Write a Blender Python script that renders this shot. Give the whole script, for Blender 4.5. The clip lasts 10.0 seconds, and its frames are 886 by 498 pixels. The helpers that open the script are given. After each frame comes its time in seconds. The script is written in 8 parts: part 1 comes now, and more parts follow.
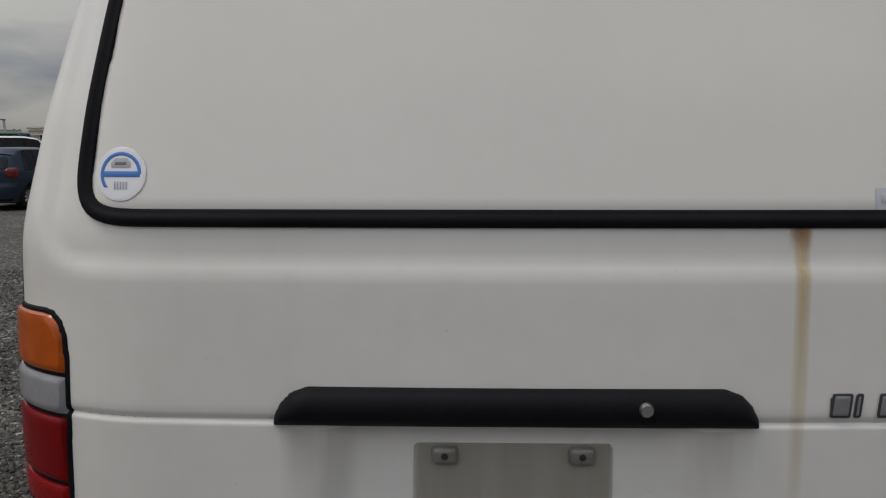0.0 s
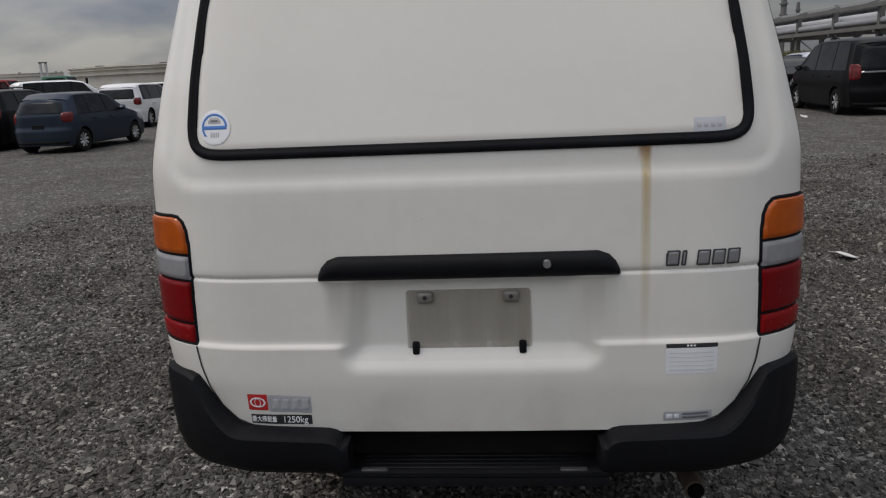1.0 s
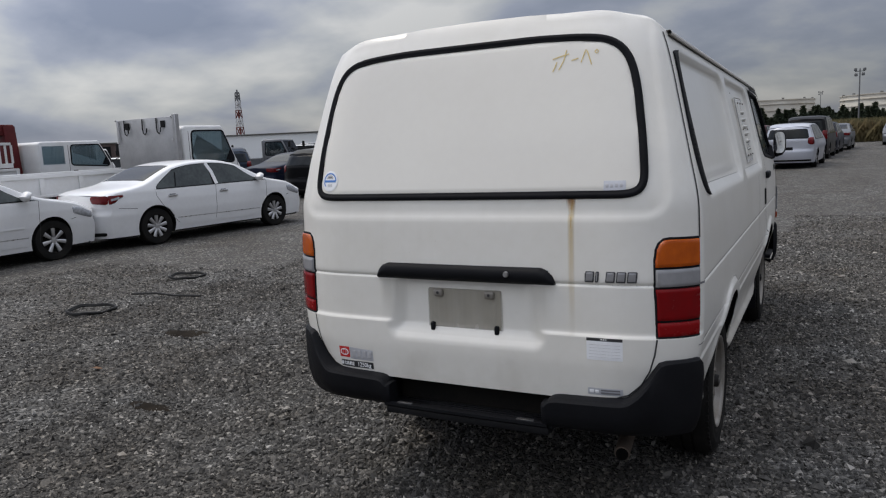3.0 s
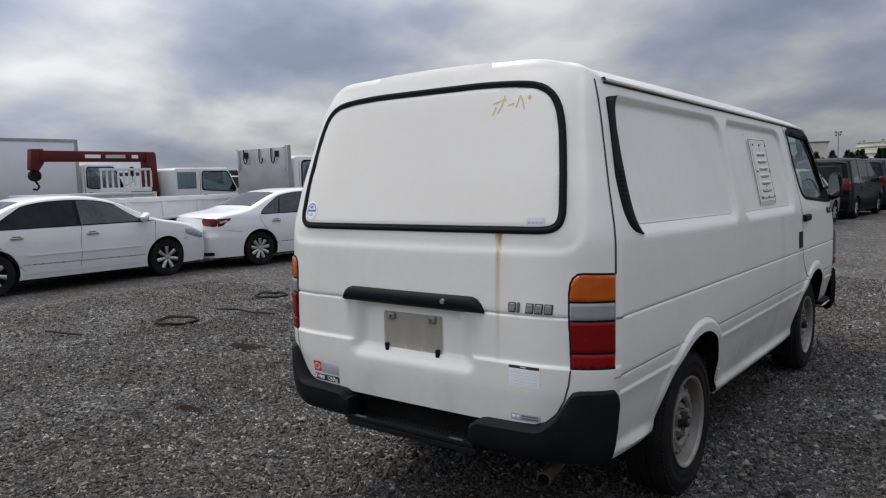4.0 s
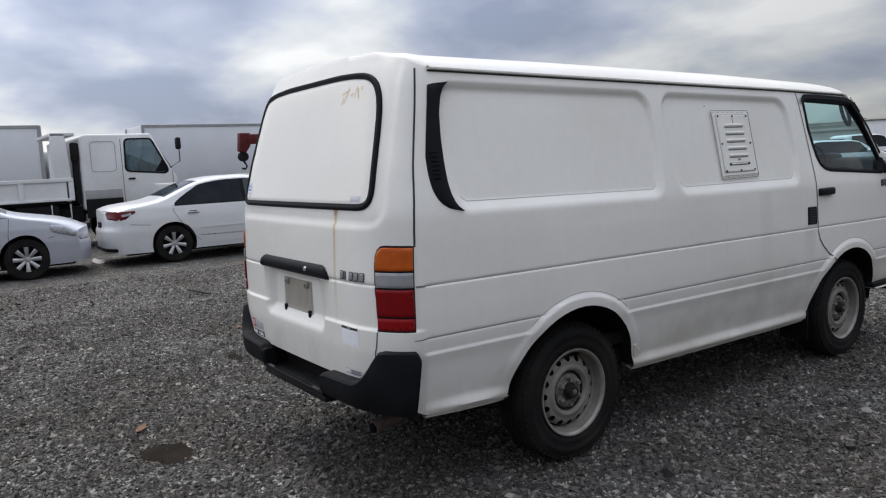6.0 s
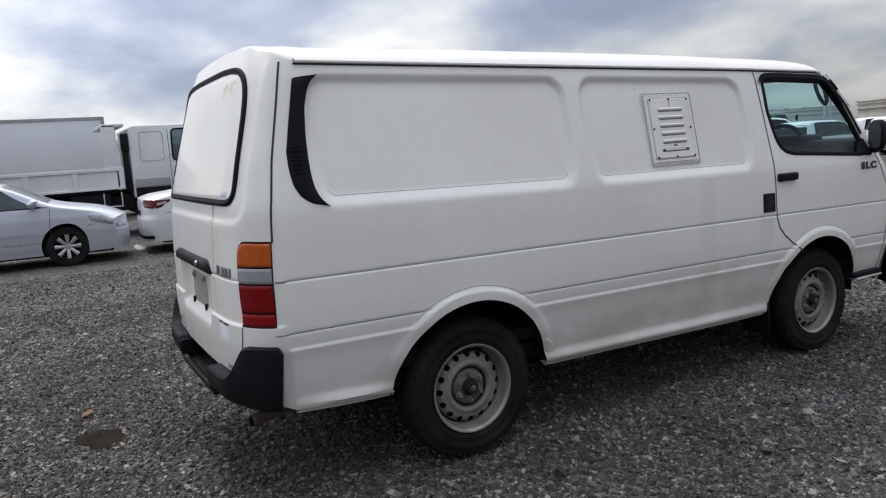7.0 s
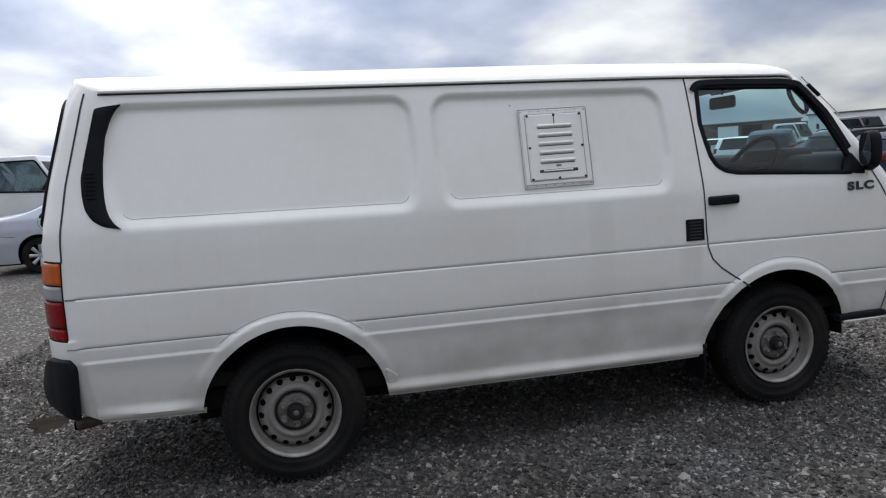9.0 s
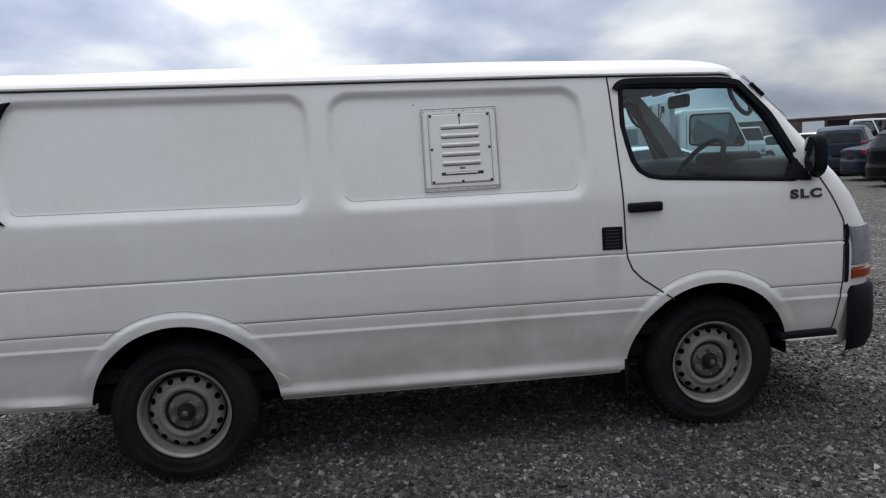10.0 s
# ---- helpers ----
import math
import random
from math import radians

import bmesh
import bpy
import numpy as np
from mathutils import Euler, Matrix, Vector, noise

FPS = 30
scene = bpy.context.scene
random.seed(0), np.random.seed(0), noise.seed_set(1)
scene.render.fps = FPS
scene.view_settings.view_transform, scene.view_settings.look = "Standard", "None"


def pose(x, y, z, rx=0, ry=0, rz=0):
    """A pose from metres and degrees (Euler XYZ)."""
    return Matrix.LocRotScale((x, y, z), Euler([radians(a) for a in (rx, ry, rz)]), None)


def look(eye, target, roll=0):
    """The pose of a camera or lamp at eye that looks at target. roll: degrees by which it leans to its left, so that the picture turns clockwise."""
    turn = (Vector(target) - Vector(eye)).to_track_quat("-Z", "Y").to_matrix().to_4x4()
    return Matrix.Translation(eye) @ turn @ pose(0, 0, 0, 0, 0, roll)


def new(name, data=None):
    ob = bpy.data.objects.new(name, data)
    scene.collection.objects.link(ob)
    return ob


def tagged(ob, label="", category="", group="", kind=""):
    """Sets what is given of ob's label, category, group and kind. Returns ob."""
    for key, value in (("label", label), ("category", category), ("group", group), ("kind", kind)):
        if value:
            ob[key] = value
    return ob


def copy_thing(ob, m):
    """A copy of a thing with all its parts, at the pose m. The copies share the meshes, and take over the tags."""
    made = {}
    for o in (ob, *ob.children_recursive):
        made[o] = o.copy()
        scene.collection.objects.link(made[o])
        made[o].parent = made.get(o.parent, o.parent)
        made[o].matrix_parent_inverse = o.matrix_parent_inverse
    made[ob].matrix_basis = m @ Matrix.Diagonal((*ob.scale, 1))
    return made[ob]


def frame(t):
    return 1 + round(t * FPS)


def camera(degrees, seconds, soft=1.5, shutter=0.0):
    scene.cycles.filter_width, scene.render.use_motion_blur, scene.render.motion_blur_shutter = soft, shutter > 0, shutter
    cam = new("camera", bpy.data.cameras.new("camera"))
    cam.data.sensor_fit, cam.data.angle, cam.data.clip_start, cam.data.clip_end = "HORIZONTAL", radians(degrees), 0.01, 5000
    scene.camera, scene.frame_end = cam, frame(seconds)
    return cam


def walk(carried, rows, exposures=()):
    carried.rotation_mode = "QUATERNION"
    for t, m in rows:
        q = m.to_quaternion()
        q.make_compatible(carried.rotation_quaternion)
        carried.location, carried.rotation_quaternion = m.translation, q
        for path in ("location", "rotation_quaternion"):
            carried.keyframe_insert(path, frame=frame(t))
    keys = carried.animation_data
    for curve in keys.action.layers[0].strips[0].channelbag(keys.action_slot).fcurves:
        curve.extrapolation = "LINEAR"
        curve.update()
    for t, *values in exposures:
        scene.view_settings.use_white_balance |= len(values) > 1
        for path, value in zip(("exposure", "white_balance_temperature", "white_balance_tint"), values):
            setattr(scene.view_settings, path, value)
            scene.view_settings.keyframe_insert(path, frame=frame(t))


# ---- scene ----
cam = camera(62.5, 10.0, soft=1.2)
PATH = [
    (0, (-0.086, -1.067, 1.406), (-0.129, 0.912, 1.124), -0.04),
    (0.1, (-0.102, -1.153, 1.427), (-0.094, 0.811, 1.049), 0.38),
    (0.2, (-0.119, -1.236, 1.450), (-0.092, 0.710, 0.987), 0.52),
    (0.5, (-0.096, -1.421, 1.461), (-0.090, 0.516, 0.962), -0.33),
    (1, (0.086, -1.714, 1.475), (-0.073, 0.222, 0.999), -2.63),
    (1.5, (0.286, -1.99, 1.48), (-0.022, -0.053, 1.087), -3.2),
    (2, (0.572, -2.218, 1.5), (0.035, -0.311, 1.225), -3.5),
    (2.5, (0.878, -2.389, 1.49), (0.152, -0.54, 1.262), -3.7),
    (2.7, (1.003, -2.438, 1.503), (0.203, -0.63, 1.202), -3.6),
    (3.8, (1.778, -2.29, 1.494), (0.591, -0.694, 1.288), -1.8),
    (4, (1.911, -2.25, 1.49), (0.701, -0.669, 1.299), -1.6),
    (4.5, (2.267, -2.118, 1.475), (0.973, -0.617, 1.208), -1.4),
    (5, (2.546, -1.88, 1.474), (1.166, -0.457, 1.207), -1.7),
    (5.5, (2.908, -1.663, 1.472), (1.397, -0.376, 1.228), -2.1),
    (7, (3.626, -0.644, 1.465), (1.897, 0.322, 1.188), -3.8),
    (7.5, (3.803, -0.215, 1.466), (2.051, 0.701, 1.163), -3.2),
    (8, (3.965, 0.201, 1.465), (2.142, 0.968, 1.166), -3.2),
    (8.5, (4.057, 0.61, 1.472), (2.185, 1.254, 1.188), -3.3),
    (9, (4.159, 1.039, 1.464), (2.224, 1.48, 1.218), -4.0),
    (9.5, (4.158, 1.431, 1.46), (2.202, 1.763, 1.209), -3.7),
    (10, (4.19, 1.872, 1.456), (2.222, 2.12, 1.201), -3.3),
]
walk(cam, [(t, look(eye, target, roll)) for t, eye, target, roll in PATH],
     exposures=[(0.0, -0.70, 6980, 10), (0.5, -0.64, 6980, 10), (1.0, -0.54, 6950, 10), (1.5, -0.50, 6880, 10), (2.0, -0.43, 6800, 10), (2.5, -0.36, 6720, 10), (4.5, -0.12, 6640, 10), (5.5, -0.03, 6640, 10), (7.5, 0.05, 6640, 10), (8.5, 0.07, 6600, 10), (9.5, -0.03, 6560, 10), (10.0, -0.07, 6560, 10)])

# ---- light ----
SUN_AZ, SUN_EL = 104.0, 61.0          # degrees to the left of +y, above the horizon
w = bpy.data.worlds.new("overcast_sky")
scene.world = w
w.use_nodes = True
wt = w.node_tree
wt.nodes.clear()


def wn(kind, **props):
    n = wt.nodes.new(kind)
    for k, v in props.items():
        if k == "noise_dimensions":
            n.noise_dimensions = v
        elif k == "operation":
            n.operation = v
        elif k == "blend":
            n.data_type, n.blend_type = "RGBA", v
    return n


sky = wn("ShaderNodeTexSky")
sky.sky_type, sky.sun_disc = "NISHITA", False
sky.sun_elevation, sky.sun_rotation = radians(SUN_EL), radians(-SUN_AZ)
coord = wn("ShaderNodeTexCoord")
sep = wn("ShaderNodeSeparateXYZ")
wt.links.new(coord.outputs["Generated"], sep.inputs[0])


def wmath(op, a, b=None, c=None):
    n = wn("ShaderNodeMath", operation=op)
    for i, v in enumerate((a, b, c)):
        if v is None:
            continue
        if isinstance(v, (int, float)):
            n.inputs[i].default_value = v
        else:
            wt.links.new(v, n.inputs[i])
    return n.outputs[0]


# cloud layer: the direction laid on a flat ceiling
zc = wmath("ADD", wmath("MAXIMUM", sep.outputs[2], 0.0), 0.32)
cx = wmath("DIVIDE", sep.outputs[0], zc)
cy = wmath("DIVIDE", sep.outputs[1], zc)
comb = wn("ShaderNodeCombineXYZ")
wt.links.new(wmath("ADD", cx, 5.3), comb.inputs[0])
wt.links.new(wmath("ADD", cy, 2.1), comb.inputs[1])
n1 = wn("ShaderNodeTexNoise")
n1.inputs["Scale"].default_value, n1.inputs["Detail"].default_value, n1.inputs["Roughness"].default_value = 1.9, 6, 0.48
n1.inputs["Distortion"].default_value = 0.15
wt.links.new(comb.outputs[0], n1.inputs["Vector"])
n2 = wn("ShaderNodeTexNoise")
n2.inputs["Scale"].default_value, n2.inputs["Detail"].default_value = 0.6, 3
wt.links.new(comb.outputs[0], n2.inputs["Vector"])
dens = wmath("ADD", wmath("MULTIPLY", n1.outputs[0], 0.62), wmath("MULTIPLY", n2.outputs[0], 0.38))
ramp = wn("ShaderNodeValToRGB")
els = ramp.color_ramp.elements
els[0].position, els[0].color = 0.405, (0.97, 0.985, 1.0, 1)
els[1].position, els[1].color = 0.61, (0.32, 0.372, 0.51, 1)
e = els.new(0.47)
e.color = (0.71, 0.745, 0.80, 1)
e = els.new(0.53)
e.color = (0.485, 0.534, 0.67, 1)
wt.links.new(dens, ramp.inputs[0])
# brighter towards the veiled sun
sv = Vector((-math.sin(radians(SUN_AZ)) * math.cos(radians(SUN_EL)), math.cos(radians(SUN_AZ)) * math.cos(radians(SUN_EL)), math.sin(radians(SUN_EL))))
dot = wn("ShaderNodeVectorMath", operation="DOT_PRODUCT")
wt.links.new(coord.outputs["Generated"], dot.inputs[0])
dot.inputs[1].default_value = sv
up = wmath("ADD", wmath("MULTIPLY", wmath("MAXIMUM", sep.outputs[2], 0.0), 2.0), wmath("MULTIPLY", wmath("MAXIMUM", wmath("SUBTRACT", sep.outputs[2], 0.36), 0.0), 2.3))
flat_dot = wn("ShaderNodeVectorMath", operation="DOT_PRODUCT")
wt.links.new(coord.outputs["Generated"], flat_dot.inputs[0])
flat_dot.inputs[1].default_value = Vector((sv.x, sv.y, 0)).normalized()
west = wmath("ADD", wmath("MULTIPLY", flat_dot.outputs["Value"], 0.23), wmath("MULTIPLY", wmath("POWER", wmath("MAXIMUM", flat_dot.outputs["Value"], 0.0), 5.0), 0.34))
glow = wmath("ADD", wmath("ADD", wmath("ADD", 0.62, west), up), wmath("MULTIPLY", wmath("POWER", wmath("MAXIMUM", dot.outputs["Value"], 0.0), 2.0), 1.15))
cl = wn("ShaderNodeMix", blend="MULTIPLY")
cl.inputs["Factor"].default_value = 1.0
wt.links.new(ramp.outputs[0], cl.inputs["A"])
wt.links.new(glow, cl.inputs["B"])
bsky = wn("ShaderNodeBackground")
bsky.inputs["Strength"].default_value = 0.10
wt.links.new(sky.outputs[0], bsky.inputs["Color"])
bcl = wn("ShaderNodeBackground")
bcl.inputs["Strength"].default_value = 0.72
wt.links.new(cl.outputs["Result"], bcl.inputs["Color"])
mixw = wn("ShaderNodeMixShader")
mixw.inputs[0].default_value = 0.88
wt.links.new(bsky.outputs[0], mixw.inputs[1])
wt.links.new(bcl.outputs[0], mixw.inputs[2])
ow = wn("ShaderNodeOutputWorld")
wt.links.new(mixw.outputs[0], ow.inputs["Surface"])

sun = new("sun", bpy.data.lights.new("sun", "SUN"))
sun.data.energy, sun.data.angle, sun.data.color = 1.3, radians(20), (1.0, 0.90, 0.75)
sun.matrix_world = look(sv * 50, (0, 0, 0))

# ---- materials ----


def mat(name, color, rough=0.5, metal=0.0, coat=0.0, noise_amt=0.0, noise_scale=4.0, bump=0.0, bump_scale=60.0, trans=0.0, ior=1.45, color2=None, rand=0.0, alpha=1.0, spec=0.5):
    """A surface with two scales of variation."""
    m = bpy.data.materials.new(name)
    m.use_nodes = True
    t = m.node_tree
    b = t.nodes["Principled BSDF"]
    b.inputs["Base Color"].default_value = (*color, 1)
    b.inputs["Roughness"].default_value = rough
    b.inputs["Metallic"].default_value = metal
    b.inputs["Coat Weight"].default_value = coat
    b.inputs["Coat Roughness"].default_value = 0.08
    b.inputs["Transmission Weight"].default_value = trans
    b.inputs["IOR"].default_value = ior
    b.inputs["Alpha"].default_value = alpha
    b.inputs["Specular IOR Level"].default_value = spec
    tc = t.nodes.new("ShaderNodeTexCoord")
    if noise_amt > 0:
        n = t.nodes.new("ShaderNodeTexNoise")
        n.inputs["Scale"].default_value, n.inputs["Detail"].default_value = noise_scale, 5
        f = t.nodes.new("ShaderNodeTexNoise")
        f.inputs["Scale"].default_value, f.inputs["Detail"].default_value = noise_scale * 14, 3
        a = t.nodes.new("ShaderNodeMath")
        a.operation = "MULTIPLY_ADD"
        a.inputs[1].default_value = 0.35
        r = t.nodes.new("ShaderNodeMapRange")
        r.inputs[1].default_value, r.inputs[2].default_value = 0.45, 0.95
        mx = t.nodes.new("ShaderNodeMix")
        mx.data_type = "RGBA"
        c2 = color2 or tuple(c * (1 - noise_amt) for c in color)
        mx.inputs["A"].default_value, mx.inputs["B"].default_value = (*color, 1), (*c2, 1)
        t.links.new(tc.outputs["Object"], n.inputs["Vector"])
        t.links.new(tc.outputs["Object"], f.inputs["Vector"])
        t.links.new(f.outputs[0], a.inputs[0])
        t.links.new(n.outputs[0], a.inputs[2])
        t.links.new(a.outputs[0], r.inputs[0])
        t.links.new(r.outputs[0], mx.inputs["Factor"])
        out = mx.outputs["Result"]
        if rand > 0:
            oi = t.nodes.new("ShaderNodeObjectInfo")
            hs = t.nodes.new("ShaderNodeHueSaturation")
            mr = t.nodes.new("ShaderNodeMapRange")
            mr.inputs[3].default_value, mr.inputs[4].default_value = 1 - rand, 1 + rand
            t.links.new(oi.outputs["Random"], mr.inputs[0])
            t.links.new(mr.outputs[0], hs.inputs["Value"])
            t.links.new(out, hs.inputs["Color"])
            out = hs.outputs[0]
        t.links.new(out, b.inputs["Base Color"])
        rr = t.nodes.new("ShaderNodeMapRange")
        rr.inputs[3].default_value, rr.inputs[4].default_value = max(rough - 0.06, 0.02), min(rough + 0.14, 1)
        t.links.new(n.outputs[0], rr.inputs[0])
        t.links.new(rr.outputs[0], b.inputs["Roughness"])
    if bump > 0:
        n = t.nodes.new("ShaderNodeTexNoise")
        n.inputs["Scale"].default_value, n.inputs["Detail"].default_value = bump_scale, 4
        t.links.new(tc.outputs["Object"], n.inputs["Vector"])
        bp = t.nodes.new("ShaderNodeBump")
        bp.inputs["Strength"].default_value, bp.inputs["Distance"].default_value = bump, 0.004
        t.links.new(n.outputs[0], bp.inputs["Height"])
        t.links.new(bp.outputs[0], b.inputs["Normal"])
    return m




def van_paint():
    """Old white enamel: rain streaks, fine specks and road dust splashed on the sills."""
    m = mat("white_van_paint", (0.78, 0.764, 0.720), 0.32, coat=0.35, noise_amt=0.07, noise_scale=1.6, color2=(0.71, 0.688, 0.630), bump=0.03, bump_scale=3.0)
    t = m.node_tree
    b = t.nodes["Principled BSDF"]
    col = b.inputs["Base Color"].links[0].from_socket
    tc = t.nodes.new("ShaderNodeTexCoord")

    def noise(vec, scale, detail):
        n = t.nodes.new("ShaderNodeTexNoise")
        n.inputs["Scale"].default_value, n.inputs["Detail"].default_value = scale, detail
        t.links.new(vec, n.inputs["Vector"])
        return n.outputs[0]

    def rng_(v, a, b_, c, d):
        r = t.nodes.new("ShaderNodeMapRange")
        for i, q in enumerate((a, b_, c, d)):
            r.inputs[i + 1].default_value = q
        t.links.new(v, r.inputs[0])
        return r.outputs[0]

    def over(base, colour, fac):
        x = t.nodes.new("ShaderNodeMix")
        x.data_type = "RGBA"
        x.inputs["B"].default_value = (*colour, 1)
        t.links.new(fac, x.inputs["Factor"])
        t.links.new(base, x.inputs["A"])
        return x.outputs["Result"]

    mp = t.nodes.new("ShaderNodeMapping")
    mp.inputs["Scale"].default_value = (22, 22, 0.9)
    t.links.new(tc.outputs["Object"], mp.inputs["Vector"])
    col = over(col, (0.56, 0.53, 0.47), rng_(noise(mp.outputs[0], 1.0, 5), .55, .85, 0, .11))
    col = over(col, (0.30, 0.25, 0.20), rng_(noise(tc.outputs["Object"], 130, 2), .72, .82, 0, .25))
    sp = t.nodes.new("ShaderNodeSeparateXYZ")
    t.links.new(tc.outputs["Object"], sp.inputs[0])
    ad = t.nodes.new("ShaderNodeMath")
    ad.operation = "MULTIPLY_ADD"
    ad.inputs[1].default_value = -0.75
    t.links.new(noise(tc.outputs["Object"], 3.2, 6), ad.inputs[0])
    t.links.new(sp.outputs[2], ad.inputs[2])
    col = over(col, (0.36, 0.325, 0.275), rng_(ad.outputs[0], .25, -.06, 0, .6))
    t.links.new(col, b.inputs["Base Color"])
    return m


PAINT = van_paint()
GATE_PANEL = mat("cream_panel_paint", (0.76, 0.74, 0.685), 0.28, coat=0.35, noise_amt=0.05, noise_scale=2.0, color2=(0.72, 0.695, 0.64))
RUBBER = mat("black_rubber", (0.005, 0.0053, 0.0068), 0.6, noise_amt=0.4, noise_scale=9, color2=(0.011, 0.0115, 0.014), spec=0.12)
PLASTIC = mat("grained_black_plastic", (0.0055, 0.0058, 0.0075), 0.5, noise_amt=0.5, noise_scale=6, color2=(0.010, 0.0105, 0.0125), bump=0.25, bump_scale=420, spec=0.14)
DARK = mat("underbody_dark", (0.007, 0.007, 0.007), 0.85, noise_amt=0.5, noise_scale=8, color2=(0.016, 0.014, 0.012), spec=0.15)
STEPBLACK = mat("worn_step_rubber", (0.006, 0.0062, 0.0075), 0.5, noise_amt=0.5, noise_scale=14, color2=(0.013, 0.013, 0.0145), spec=0.2)
SEAM = mat("panel_gap", (0.03, 0.03, 0.03), 0.8)
AMBER = mat("amber_lens", (0.50, 0.095, 0.004), 0.18, coat=0.1, noise_amt=0.2, noise_scale=25, color2=(0.36, 0.06, 0.003))
INDIC = mat("indicator_lens", (0.30, 0.045, 0.010), 0.15, coat=0.2, noise_amt=0.3, noise_scale=25)
HEADLENS = mat("head_lens", (0.26, 0.27, 0.28), 0.12, coat=0.3, noise_amt=0.4, noise_scale=18)
REDLENS = mat("red_lens", (0.20, 0.002, 0.004), 0.2, coat=0.0, spec=0.25, noise_amt=0.25, noise_scale=25, color2=(0.15, 0.004, 0.006))
REFLEX = mat("red_reflector", (0.24, 0.003, 0.005), 0.22, coat=0.0, spec=0.3, noise_amt=0.3, noise_scale=40, color2=(0.22, 0.004, 0.006))
CLEARLENS = mat("clear_lens", (0.29, 0.29, 0.30), 0.15, coat=0.3, noise_amt=0.2, noise_scale=25)
TYRE = mat("tyre_rubber", (0.008, 0.008, 0.0082), 0.68, noise_amt=0.6, noise_scale=5, color2=(0.022, 0.0205, 0.0185), bump=0.2, bump_scale=90, spec=0.12)
NUT = mat("rusty_nut", (0.34, 0.32, 0.30), 0.5, metal=0.5, noise_amt=0.5, noise_scale=60, color2=(0.10, 0.07, 0.05))
HUBDARK = mat("greasy_hub", (0.014, 0.013, 0.013), 0.6, noise_amt=0.5, noise_scale=30, color2=(0.035, 0.03, 0.027), spec=0.2)
# three steel tones, lip to hub, put the wheel's light and shade into colour
STEEL = mat("silver_wheel_paint", (0.235, 0.222, 0.205), 0.45, metal=0.1, noise_amt=0.35, noise_scale=9, color2=(0.15, 0.13, 0.108))
RIMLIP = mat("lit_rim_lip_and_lug", (0.30, 0.283, 0.26), 0.38, metal=0.3, noise_amt=0.4, noise_scale=12, color2=(0.17, 0.15, 0.125))
HUBSTEEL = mat("shaded_dirty_hub_steel", (0.19, 0.182, 0.17), 0.55, metal=0.3, noise_amt=0.5, noise_scale=14, color2=(0.05, 0.043, 0.036))
HOLE = mat("dark_hole", (0.003, 0.003, 0.003), 0.9, spec=0.05)
ALLOY = mat("alloy_wheel", (0.52, 0.52, 0.53), 0.3, metal=0.7, noise_amt=0.2, noise_scale=8)


def glass_mat(name, tint, gloss):
    """Thin tinted pane: straight through, with a Fresnel gloss."""
    m = bpy.data.materials.new(name)
    m.use_nodes = True
    t = m.node_tree
    t.nodes.clear()
    tr = t.nodes.new("ShaderNodeBsdfTransparent")
    tr.inputs[0].default_value = (*tint, 1)
    gl_ = t.nodes.new("ShaderNodeBsdfGlossy")
    gl_.inputs["Roughness"].default_value = 0.02
    lw = t.nodes.new("ShaderNodeLayerWeight")
    lw.inputs[0].default_value = 0.5
    p5 = t.nodes.new("ShaderNodeMath")
    p5.operation = "POWER"
    p5.inputs[1].default_value = 5.0
    t.links.new(lw.outputs["Facing"], p5.inputs[0])
    fr_ = t.nodes.new("ShaderNodeMath")
    fr_.operation = "MULTIPLY_ADD"
    fr_.inputs[1].default_value, fr_.inputs[2].default_value = 1.0 - gloss, gloss
    t.links.new(p5.outputs[0], fr_.inputs[0])
    mx = t.nodes.new("ShaderNodeMixShader")
    o = t.nodes.new("ShaderNodeOutputMaterial")
    t.links.new(fr_.outputs[0], mx.inputs[0])
    t.links.new(tr.outputs[0], mx.inputs[1])
    t.links.new(gl_.outputs[0], mx.inputs[2])
    t.links.new(mx.outputs[0], o.inputs[0])
    return m


GLASS = glass_mat("tinted_glass", (0.73, 0.90, 0.92), 0.055)
CABGLASS = glass_mat("cab_side_glass", (0.62, 0.70, 0.73), 0.08)
CARLAMP = mat("car_headlamp", (0.60, 0.62, 0.65), 0.12, metal=0.3, coat=0.4, noise_amt=0.5, noise_scale=14, color2=(0.22, 0.23, 0.25))
DARKGLASS = mat("dark_car_glass", (0.004, 0.005, 0.006), 0.04, noise_amt=0.5, noise_scale=3.0, color2=(0.020, 0.023, 0.025), spec=0.22)
# opaque; mottled colour stands in for the view and reflections in clear glass
FRONTGLASS = mat("mottled_opaque_car_glass", (0.030, 0.036, 0.036), 0.05, noise_amt=0.5, noise_scale=1.3, color2=(0.09, 0.105, 0.10), spec=0.5)
CARRED = mat("car_red_lens", (0.17, 0.006, 0.008), 0.15, noise_amt=0.4, noise_scale=12, color2=(0.06, 0.003, 0.004))
TRIM = mat("interior_trim", (0.016, 0.019, 0.022), 0.7, noise_amt=0.3, noise_scale=8)
MIRROR = mat("mirror_glass", (0.8, 0.82, 0.84), 0.03, metal=1.0)
CHROME = mat("dull_chrome", (0.55, 0.55, 0.56), 0.25, metal=0.9, noise_amt=0.2, noise_scale=20)
RUSTMETAL = mat("rusty_pipe", (0.075, 0.05, 0.036), 0.7, metal=0.3, noise_amt=0.6, noise_scale=25)
EXHAUST = mat("exhaust_steel", (0.13, 0.105, 0.09), 0.65, metal=0.3, noise_amt=0.6, noise_scale=25, color2=(0.06, 0.042, 0.03))
RUSTSPOT = mat("orange_rust", (0.30, 0.12, 0.035), 0.8, noise_amt=0.6, noise_scale=60, color2=(0.12, 0.05, 0.02))
WHITE = mat("white_sticker", (0.84, 0.85, 0.87), 0.45, noise_amt=0.08, noise_scale=20)
